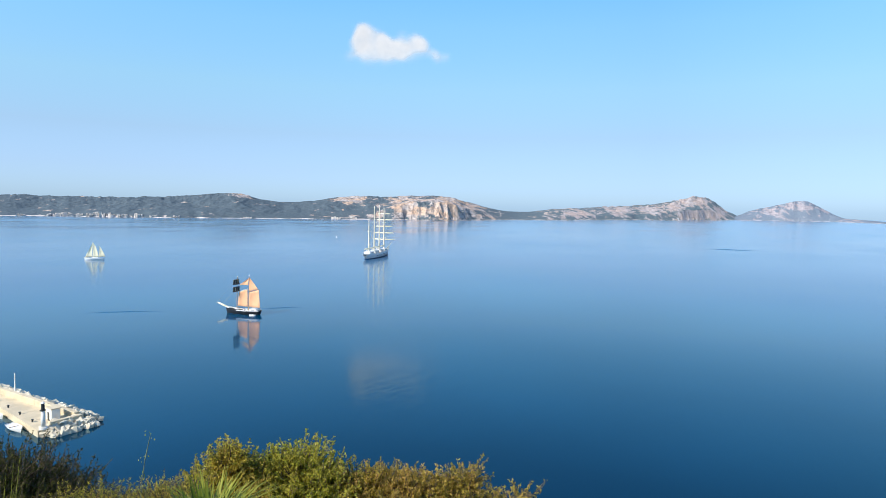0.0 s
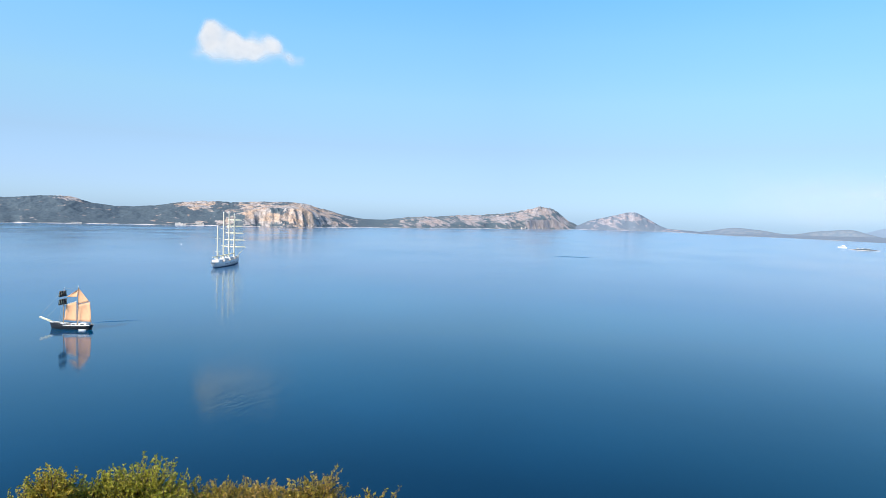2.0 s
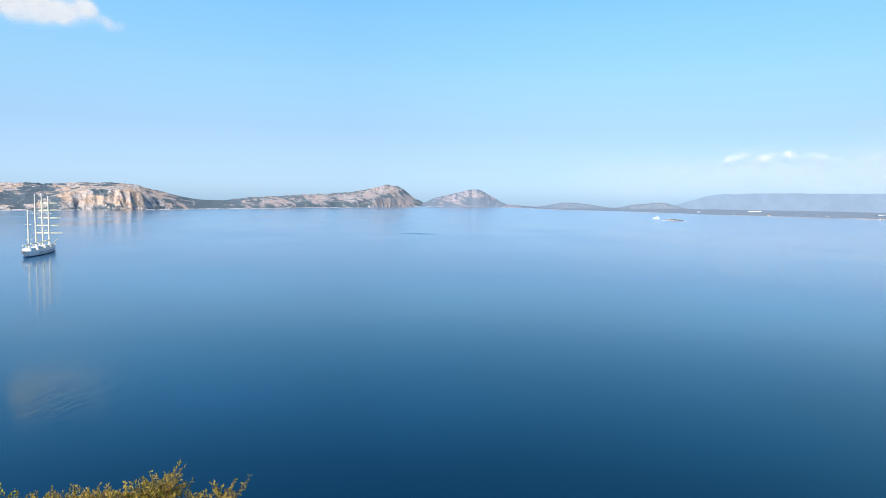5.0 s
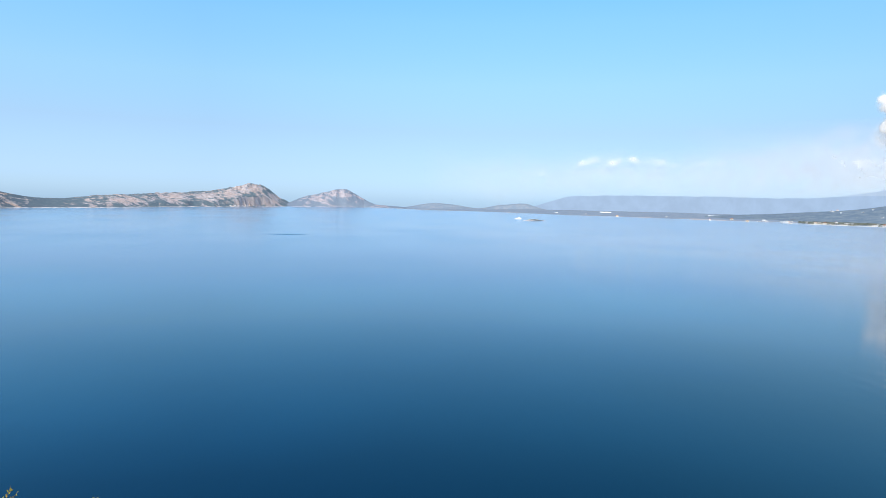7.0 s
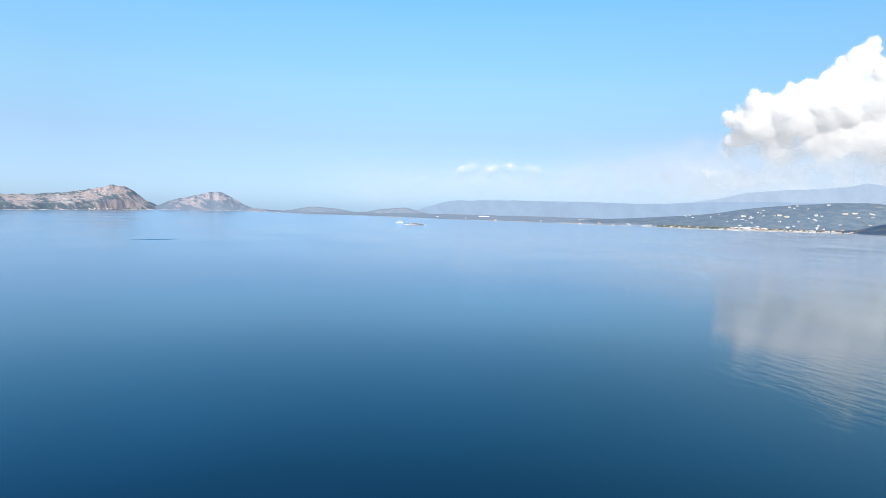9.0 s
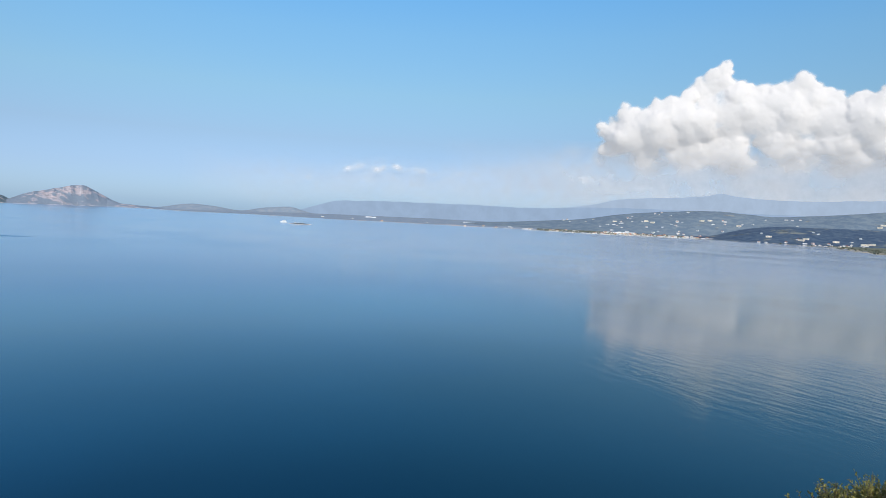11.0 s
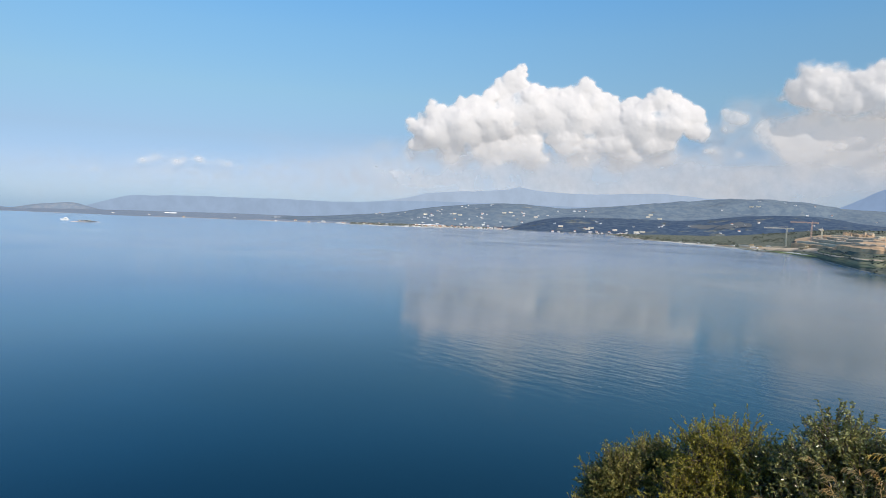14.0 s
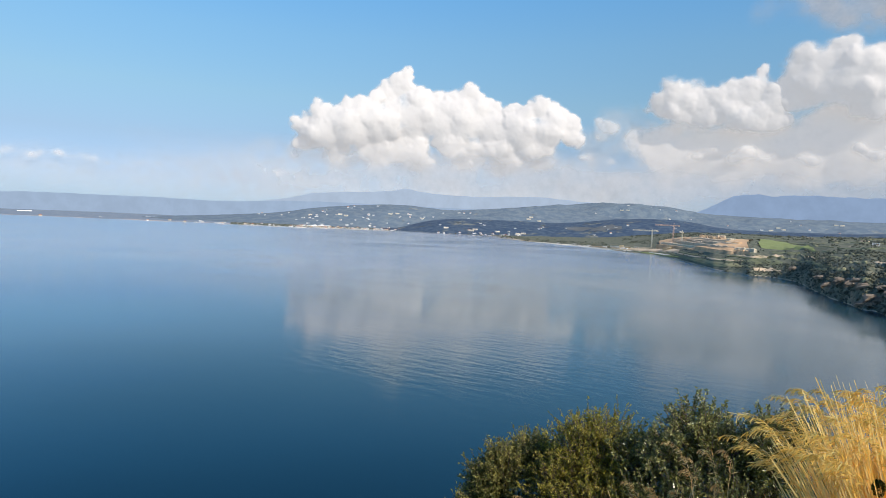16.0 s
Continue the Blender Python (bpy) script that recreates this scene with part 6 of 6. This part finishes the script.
def slope_spot(knots, near, far_d, seed, bumps, b, rise):
    """The place on a range that is seen at a rise of so many degrees."""
    for v in np.linspace(0.03, 1.0, 60):
        x, y, z = on_slope(knots, near, far_d, seed, bumps, b, v)
        if math.degrees(math.atan2(z - EYE, math.hypot(x, y))) >= rise:
            break
    return x, y, z


for b, rise, hill in ((76.2, 0.05, 0), (76.7, -0.05, 0), (73.6, -0.1, 0), (80.6, 0.3, 0), (81.2, 0.32, 0), (83.4, 0.0, 0), (93.1, 0.5, 0), (92.9, 0.32, 0), (93.8, 0.22, 0), (100.8, 1.44, 2), (101.3, 1.42, 2), (87.9, -0.9, 1), (88.2, -0.78, 1), (85.6, -0.75, 1), (92.0, -1.0, 1),
                      (92.5, -0.95, 1), (90.2, -0.9, 1), (112.9, 0.45, 2), (113.3, 0.3, 2), (112.4, 0.2, 2), (116.8, 0.8, 2), (117.2, 0.8, 2)):
    place_house(4, *slope_spot(*((MIDDLE, 2980, 3600, 5, 0.12), (WOODED, 2560, 3150, 7, 0.1), (UPPER, 3500, 4200, 6, 0.12))[hill], b, rise), rng.uniform(-25, 25))


def clearing(b0, b1, low, high, label, seed):
    """A patch of open ground on the wooded slope, ragged at its edges."""
    B, V = np.meshgrid(np.linspace(b0, b1, 50), np.linspace(0, 1, 16))
    W = (B - b0) / (b1 - b0)
    V = (low + high) / 2 + (V - 0.5) * (high - low) * np.sin(np.pi * np.clip(W, 0.01, 0.99)) ** 0.5 + 0.05 * fbm(B * 1.2, V * 2, seed, 3)
    X, Y = polar(B, 2560 + 590 * V)
    Z = hill_surface(X, Y, V, curve_at(WOODED, B), 7, 0.1) + 1.2
    return tagged(new("clearing", mesh_of("clearing", *sheet(X, Y, Z), OPEN_GROUND, True)), label, "field", kind="structure")


# haze of the distance is mixed into this ground colour too
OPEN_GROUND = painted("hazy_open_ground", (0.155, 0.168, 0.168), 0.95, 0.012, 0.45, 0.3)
clearing(96.0, 98.6, 0.42, 0.56, "open grassy ground on the wooded slope", 91)
clearing(98.2, 100.9, 0.34, 0.50, "open grassy ground on the wooded slope", 92)
for i in range(44):
    place_house(rng.choice((0, 1, 1, 3)), *on_slope(MIDDLE, 2980, 3600, 5, 0.12, rng.uniform(69, 90), rng.uniform(0.12, 0.9)), rng.uniform(-40, 40))
for i in range(26):
    place_house(rng.choice((0, 1, 1)), *on_slope(WOODED, 2560, 3150, 7, 0.1, rng.uniform(84, 106), rng.uniform(0.06, 0.55)), rng.uniform(-40, 40))
for i in range(18):
    place_house(rng.choice((1, 1, 0, 3)), *on_slope(WOODED, 2560, 3150, 7, 0.1, rng.uniform(84, 93), rng.uniform(0.03, 0.13)), rng.uniform(-40, 40))
for i in range(20):
    place_house(rng.choice((0, 1, 1, 3)), *on_slope(MIDDLE, 2980, 3600, 5, 0.12, rng.gauss(77, 3.0), rng.uniform(0.05, 0.4)), rng.uniform(-40, 40))
for i in range(16):
    place_house(rng.choice((1, 3, 0)), *on_slope(UPPER, 3500, 4200, 6, 0.12, rng.uniform(96, 119), rng.uniform(0.35, 0.8)), rng.uniform(-30, 30))


def grove(name, spots, label, seed):
    """Woodland of many small uneven crowns, each on a short trunk."""
    r = random.Random(seed)
    bm = bmesh.new()
    bmesh.ops.create_icosphere(bm, subdivisions=1, radius=1)
    base = np.array([v.co[:] for v in bm.verts])
    tri = np.array([[v.index for v in f.verts] for f in bm.faces])
    bm.free()
    vs, fs, count = [], [], 0
    g = np.random.default_rng(seed)
    for x, y, z, size in spots:
        for k in range(4):
            c = np.array([x + r.uniform(-0.6, 0.6) * size, y + r.uniform(-0.6, 0.6) * size, z + size * r.uniform(0.3, 1.0)])
            v = base * (size * r.uniform(0.35, 0.65)) * np.array([1, 1, 0.85]) * (1 + 0.28 * g.standard_normal((len(base), 1))) + c
            vs.append(v)
            fs.append(tri + count)
            count += len(base)
        t = size * 0.09
        trunk = np.array([(x - t, y - t, z - 2), (x + t, y - t, z - 2), (x, y + t, z - 2), (x, y, z + size * 0.7)])
        vs.append(trunk)
        fs.append(np.array([(0, 1, 3), (1, 2, 3), (2, 0, 3)]) + count)
        count += 4
    ob = new(name, mesh_of(name, np.concatenate(vs), np.concatenate(fs), TREE_GREEN))
    return tagged(ob, label, "trees", kind="stuff")


spots = []
r2 = random.Random(8)
while len(spots) < 3000:
    b, s = r2.uniform(101, 124), r2.uniform(8, 1500) ** 1.0
    thick = float(fbm(np.array([b * 0.9]), np.array([s / 130.0]), 77, 3)[0])
    if thick < -0.02 or (103.5 < b < 111.6 and 110 < s < 500 and r2.random() < 0.86):
        continue
    if 111.5 < b < 116.6 and 230 < s < 520 and r2.random() < 0.95:
        continue
    x, y, z = inland_z(b, s)
    spots.append((x, y, z - 0.4, r2.uniform(0.6, 1.7) * (1.5 if s > 400 else 1)))
while len(spots) < 5400:
    b, s = r2.uniform(109, 124), r2.uniform(1, 75)
    if float(fbm(np.array([b * 1.6]), np.array([s / 60.0]), 78, 3)[0]) < -0.22:
        continue
    x, y, z = inland_z(b, s)
    spots.append((x, y, z - 0.6, r2.uniform(0.6, 1.5) + 0.9 * r2.random() ** 4))
while len(spots) < 7400:
    b, s = r2.uniform(114.8, 124), r2.uniform(50, 290)
    if float(fbm(np.array([b * 1.2]), np.array([s / 70.0]), 79, 3)[0]) < -0.1:
        continue
    x, y, z = inland_z(b, s)
    spots.append((x, y, z - 0.6, r2.uniform(0.6, 1.4) + 0.9 * r2.random() ** 4))
grove("scrub_woodland", spots, "dark scrub and olive trees over the near coast", 5)
spots = []
while len(spots) < 700:
    b, s = r2.uniform(67, 100), r2.uniform(10, 420)
    x, y, z = inland_z(b, s)
    spots.append((x, y, z - 0.5, r2.uniform(1.5, 3.6)))
grove("shore_trees", spots, "belt of low trees along the far shore", 6)


def draped(name, b0, b1, s0, s1, lift, mat, label, category, skew=0.0, ragged=0.0, seed=0, taper=0.0):
    """A patch of ground that follows the coast, narrower at its far end where it tapers."""
    B, S = np.meshgrid(np.linspace(b0, b1, 40), np.linspace(s0, s1, 24))
    U = (S - s0) / (s1 - s0)
    W = (B - b0) / (b1 - b0)
    S = S - taper * W * (S - s0) * 0.8
    if s1 - s0 < 40:  # strips run out to a point
        S = (s0 + s1) / 2 + (S - (s0 + s1) / 2) * np.minimum(1, 4 * np.minimum(W, 1 - W) + 0.06) ** 0.6
    B = B + skew * U + 0.012 * ragged * fbm(U * 3, W * 2, seed + 5, 3)
    S2 = S + ragged * fbm(B * 1.5, U * 2, seed, 3)
    X, Y = polar(B, shore_at(B) + 14 * fbm(B * 0.9, 0 * B, 5, 2) + S2)
    Z = coast_height(B, S2, X, Y) + lift * np.minimum(1, 6 * np.minimum(U, 1 - U)) - 0.6 * (np.minimum(U, 1 - U) < 0.01)
    ob = new(name, mesh_of(name, *sheet(X, Y, Z), mat, True))
    return tagged(ob, label, category, kind="structure")


draped("field_green", 111.9, 115.8, 250, 520, 1.6, FIELD_GREEN, "bright green crop field among scrub", "field", -0.6, 18, 3, 0.9)
draped("field_strip", 108.0, 111.5, 52, 84, 0.8, GRASSLAND, "grassy strip above the shore", "field", 0, 6, 4)
draped("field_meadow", 112.6, 115.0, 150, 190, 0.9, GRASSLAND, "grassy strip above the shore", "field", 0, 6, 5)

draped("beach_sand", 93.6, 100.4, -3, 16, 1.0, PALE_EARTH, "pale sandy strip along the shore", "beach", 0, 3, 6)
draped("beach_town", 66, 80.8, -4, 14, 0.9, PALE_EARTH, "pale sandy beach before the small town", "beach", 0, 3, 7)

draped("earth_track", 98.5, 103.5, 46, 58, 1.0, SAND_EARTH, "pale graded track above the shore", "track", 0, 8, 8)
draped("earth_yard", 100.8, 105.6, 58, 118, 2.0, SAND_EARTH, "sandy levelled yard beside the terraces", "yard", 0, 10, 9)

for k, (b0, b1, s0, s1, mat) in enumerate(((99.4, 102.6, 22, 32, PALE_EARTH), (101.6, 104.8, 70, 84, GRASSLAND), (103.0, 107.0, 30, 46, GRASSLAND), (105.6, 109.4, 20, 34, GRASSLAND), (109.2, 112.4, 96, 106, GRASSLAND),
                                          (107.8, 110.6, 60, 74, SAND_EARTH), (110.6, 113.4, 60, 90, GRASSLAND), (113.2, 117.0, 250, 262, GRASSLAND), (114.6, 116.6, 96, 110, GRASSLAND), (117.0, 121.0, 330, 350, GRASSLAND), (95.4, 98.8, 40, 62, PALE_EARTH))):
    draped("ground_strip", b0, b1, s0, s1, 0.9, mat, "pale bare strip of ground among scrub" if mat is not GRASSLAND else "grassy strip of ground among scrub", "ground", 0, 5, 20 + k)

# strips of stubble, bare earth and pasture between the lines of scrub
r3 = random.Random(19)
for k in range(12):
    b0, s0 = r3.uniform(96.5, 104), r3.uniform(14, 150)
    draped("ground_strip", b0, b0 + r3.uniform(0.7, 2.4), s0, s0 + r3.uniform(6, 13), 1.3, r3.choice((SAND_EARTH, PALE_EARTH, ORANGE_EARTH, FIELD_DRY)), "strip of graded earth beside the building site", "ground", 0, 4, 110 + k)
for k in range(34):
    b0 = r3.uniform(104.5, 120) if k % 2 else r3.uniform(110.8, 120)
    s0 = r3.uniform(24, 130) if k % 2 else r3.uniform(130, 700)
    draped("ground_strip", b0, b0 + r3.uniform(0.8, 3.0), s0, s0 + r3.uniform(4, 9) * (1 + s0 / 200), 0.9, r3.choice((FIELD_DRY, GRASSLAND, SAND_EARTH, FIELD_DRY)), "narrow strip of stubble and bare earth among scrub", "ground", 0, 5, 60 + k)
draped("shore_meadow", 102.0, 105.6, 12, 28, 0.8, FIELD_GREEN, "light green strip of grass along the shore", "field", 0, 5, 51)
draped("shore_meadow", 106.6, 111.8, 34, 46, 0.8, FIELD_DRY, "yellowed strip of grass above the shore", "field", 0, 5, 52)
draped("earth_cut", 104.0, 110.6, 126, 440, 3.4, ORANGE_EARTH, "raw orange earth of the building site", "ground", 0.4, 45, 41)

# terraces cut into the hill, each a bank of raw earth behind a pale retaining wall
site = empty("terrace_site", pose(0, 0, 0), "terraced building site of raw orange earth", "building site", kind="structure")
for k in range(11):
    left, right = 103.6 + 0.42 * k + rng.uniform(-0.5, 0.5), 111.4 - 0.25 * k + rng.uniform(-0.9, 0.6)
    cuts = sorted([left, right] + [rng.uniform(left, right) for _ in range(2)])
    for b0, b1 in zip(cuts, cuts[1:]):
        if b1 - b0 < 0.35:
            continue
        s = 130 + 34 * k + rng.uniform(-12, 12)
        level = 2.6 + float(np.mean([inland_z(b0 + (b1 - b0) * q / 6, s)[2] for q in range(7)])) + rng.uniform(-0.8, 1.2)
        bank, n = bmesh.new(), 14
        lower, upper, rear = [], [], []
        for i in range(n + 1):
            b = b0 + (b1 - b0) * i / n
            x, y, z = inland_z(b, s + 3 * math.sin(i * 0.7 + k))
            x2, y2, _ = inland_z(b, s + rng.uniform(24, 34))
            x, y = x + rng.uniform(-1.5, 1.5), y + rng.uniform(-1.5, 1.5)
            hgt = 3.4 + rng.uniform(-0.7, 0.7) - (2.0 if i in (0, n) else 0)
            lower.append(bank.verts.new((x, y, min(z, level) - 2)))
            upper.append(bank.verts.new((x * 1.009, y * 1.009, level + hgt)))
            rear.append(bank.verts.new((x2, y2, level + hgt + 0.5)))
        for i in range(n):
            bank.faces.new((lower[i], lower[i + 1], upper[i + 1], upper[i]))
            bank.faces.new((upper[i], upper[i + 1], rear[i + 1], rear[i]))
        part("terrace_bank", bank, rng.choice((ORANGE_EARTH, SAND_EARTH, ORANGE_EARTH, SAND_EARTH, CONCRETE)), site)
for k in range(5):
    b, s = rng.uniform(100.5, 105), rng.uniform(60, 150)
    x, y, z = inland_z(b, s)
    blk = empty("concrete_block", pose(x, y, z + 2.5, 0, 0, rng.uniform(-20, 20) - b), "unfinished pale concrete building on the terraces", "building", "unfinished buildings")
    w = rng.uniform(7, 14)
    part("slab", box(bmesh.new(), 0, 0, 3.2, w, 10, 0.4), CONCRETE, blk)
    part("slab", box(bmesh.new(), 0, 0, 0.0, w, 10, 0.4), CONCRETE, blk)
    part("back_wall", box(bmesh.new(), 0, 4, 1.6, w, 0.4, 2.9), SAND_EARTH, blk)
    for i in range(4):
        part("column", box(bmesh.new(), (i - 1.5) * w / 3.2, -4.5, 0.4, 0.6, 0.6, 6), CONCRETE, blk)


def crane(b, s, height, jib, heading, mat, label):
    x, y, z = inland_z(b, s)
    c = empty("tower_crane", pose(x, y, z, 0, 0, heading), label, "crane", "tower cranes")

    def lattice(a, e, w, bays):
        bm = bmesh.new()
        a, e = Vector(a), Vector(e)
        d = (e - a).normalized()
        u = d.orthogonal().normalized()
        v = d.cross(u)
        c4 = [(u * sx + v * sy) * w / 2 for sx, sy in ((1, 1), (1, -1), (-1, -1), (-1, 1))]
        for o in c4:
            rod(bm, a + o, e + o, 0.24, seg=4)
        for i in range(bays):
            p, q = a + (e - a) * (i / bays), a + (e - a) * ((i + 1) / bays)
            for j in range(4):
                rod(bm, p + c4[j], q + c4[(j + 1) % 4], 0.09, seg=4)
        return bm

    part("tower", lattice((0, 0, -1), (0, 0, height), 1.9, 14), mat, c)
    part("jib", lattice((0, 0, height), (0, jib, height + 0.6), 1.5, 16), mat, c)
    part("counter_jib", lattice((0, 0, height), (0, -jib * 0.3, height), 1.5, 5), mat, c)
    part("counterweight", box(bmesh.new(), 0, -jib * 0.28, height - 0.8, 1.8, 2.4, 2.6), CONCRETE, c)
    part("cab", box(bmesh.new(), 1.5, 1.0, height - 1.2, 1.6, 2.0, 2.2, bevel=0.1), WHITE_WALL, c)
    part("apex", rod(bmesh.new(), (0, 0, height), (0, 0, height + 5), 0.5, 0.15), mat, c)
    for end in ((0, jib * 0.75, height + 1), (0, -jib * 0.26, height + 0.6)):
        part("tie", rod(bmesh.new(), (0, 0, height + 4.8), end, 0.07, seg=5), mat, c)
    return c


crane(103.4, 150, 40, 44, 100 - 103, CRANE_STEEL, "pale tower crane over the building site")
crane(105.1, 230, 42, 40, 90 - 103, RED_STEEL, "reddish tower crane over the building site")
crane(105.8, 250, 24, 10, 40, CRANE_STEEL, "small pale tower crane over the building site")

# the low islet in the middle of the bay
ix, iy = (float(v) for v in polar(46.1, 1995))
IX, IY = np.meshgrid(np.linspace(-40, 40, 60), np.linspace(-22, 22, 34))
IR = np.hypot(IX / 36, IY / 17)
islet = new("islet", mesh_of("islet", *sheet(IX, IY, -1.5 + 5.8 * np.clip(1.12 - IR, 0, 1) ** 0.6 + 1.2 * fbm(IX / 9, IY / 9, 51, 4) * np.clip(1.1 - IR, 0, 1)), ISLAND, True))
islet.matrix_world = pose(ix, iy, 0, 0, 0, -46)
tagged(islet, "low rocky islet with pale stone and scrub", "islet", kind="structure")
for dx in (-14, -3, 9):
    m = pose(ix + dx * 0.7, iy - dx * 0.7, 2.6, 0, 0, 20)
    wall = empty("stone_ruin", m, "pale ruined stone wall on the islet", "ruin", "ruins on the islet")
    part("wall", box(bmesh.new(), 0, 0, 0.8, 7, 3, 3.2, bevel=0.2), LIMESTONE, wall)
    part("wall_stub", box(bmesh.new(), 2.2, 2.4, 0.4, 2.5, 2, 2.4, bevel=0.2), LIMESTONE, wall)


# pale crags that stand along the foot of the island
def crag(bearing, wide, high, seed):
    g = np.random.default_rng(seed)
    d = float(shore_at(bearing)) + 16
    x, y = (float(v) for v in polar(bearing, d))
    rock = empty("sea_crag", pose(x, y, 0, 0, 0, -bearing), "pale blocky limestone crag at the water's edge", "rock", "crags along the island")
    count = max(3, int(wide / 8))
    for i in range(count):
        bm = bmesh.new()
        w, h = wide / count * g.uniform(0.9, 1.5), high * g.uniform(0.55, 1.0)
        box(bm, 0, 0, 0, w, 16, h + 8)
        bmesh.ops.subdivide_edges(bm, edges=bm.edges[:], cuts=3, use_grid_fill=True)
        for v in bm.verts:
            q = fbm(np.array([v.co.x / 7 + seed * 3 + i]), np.array([v.co.z / 7 + v.co.y / 5]), seed, 3)[0]
            v.co.x *= 1.15 - 0.55 * (v.co.z / (h + 8) + 0.5)
            v.co += Vector((g.uniform(-1.2, 1.2) + 2 * q, 3.5 * q, 2.5 * q + g.uniform(-1.0, 1.0)))
        p = part("rock_face", bm, ISLAND_CRAG, rock)
        p.location = ((i - (count - 1) / 2) * wide / count, g.uniform(-5, 3), h / 2 - 4)
    return rock


ISLAND_CRAG = painted("pale_island_limestone", (0.72, 0.65, 0.58), 0.9, 0.2, 0.5, 0.6)
for k, (b, w, h) in enumerate(((-31.5, 20, 8), (-30.7, 40, 14), (-29.8, 36, 10), (-28.6, 44, 14), (-27.8, 34, 15), (-27.2, 22, 10), (-26.6, 30, 12), (-26.1, 18, 8), (-25.4, 26, 15), (-24.3, 26, 8), (-22.6, 20, 7), (-33.4, 24, 7), (-17.0, 30, 6), (-9.5, 34, 9), (-8.0, 24, 11))):
    crag(b, w, h, 300 + k)


# brown ledges that break through the scrub of the near bluff
LEDGE = painted("brown_weathered_ledge", (0.30, 0.235, 0.17), 0.95, 0.5, 0.55, 0.4)


def ledge(b, s, length, high, turn, seed):
    g = np.random.default_rng(seed)
    x, y, z = inland_z(b, s)
    ob = empty("rock_ledge", pose(x, y, z, 0, 0, turn - b), "brown broken rock ledge in dark scrub", "rock", "ledges on the bluff")
    n = max(2, int(length / 5))
    for i in range(n):
        bm = bmesh.new()
        box(bm, 0, 0, 0, 8.0, 5.0, high * 0.75)
        bmesh.ops.subdivide_edges(bm, edges=bm.edges[:], cuts=2, use_grid_fill=True)
        for v in bm.verts:
            v.co += Vector((g.uniform(-1.3, 1.3), g.uniform(-1.0, 1.0), g.uniform(-0.7, 0.7) - 0.25 * high * (abs(v.co.x) / 3) ** 2))
        p = part("rock_face", bm, LEDGE, ob)
        p.location = ((i - (n - 1) / 2) * 6.4, g.uniform(-1.5, 1.5), g.uniform(-0.5, 1.0) + 0.5 - 0.28 * (i - (n - 1) / 2) * 1.2)
        p.rotation_euler = (g.uniform(0.1, 0.6), g.uniform(-0.3, 0.1), g.uniform(-0.5, 0.5))


for k, (b, s, l, h) in enumerate(((116.2, 40, 14, 3.2), (116.7, 26, 12, 3.0), (117.4, 44, 10, 4.4), (117.6, 34, 12, 4.6), (118.3, 30, 14, 3.6), (118.6, 44, 12, 3.4), (119.3, 36, 18, 3.4), (119.9, 26, 16, 3.0), (120.4, 48, 14, 3.4), (121.2, 34, 18, 3.6), (114.3, 34, 10, 3.0), (118.9, 16, 10, 2.4))):
    ledge(b, s, l, h, -18 + (k % 5) * 9, 500 + k)
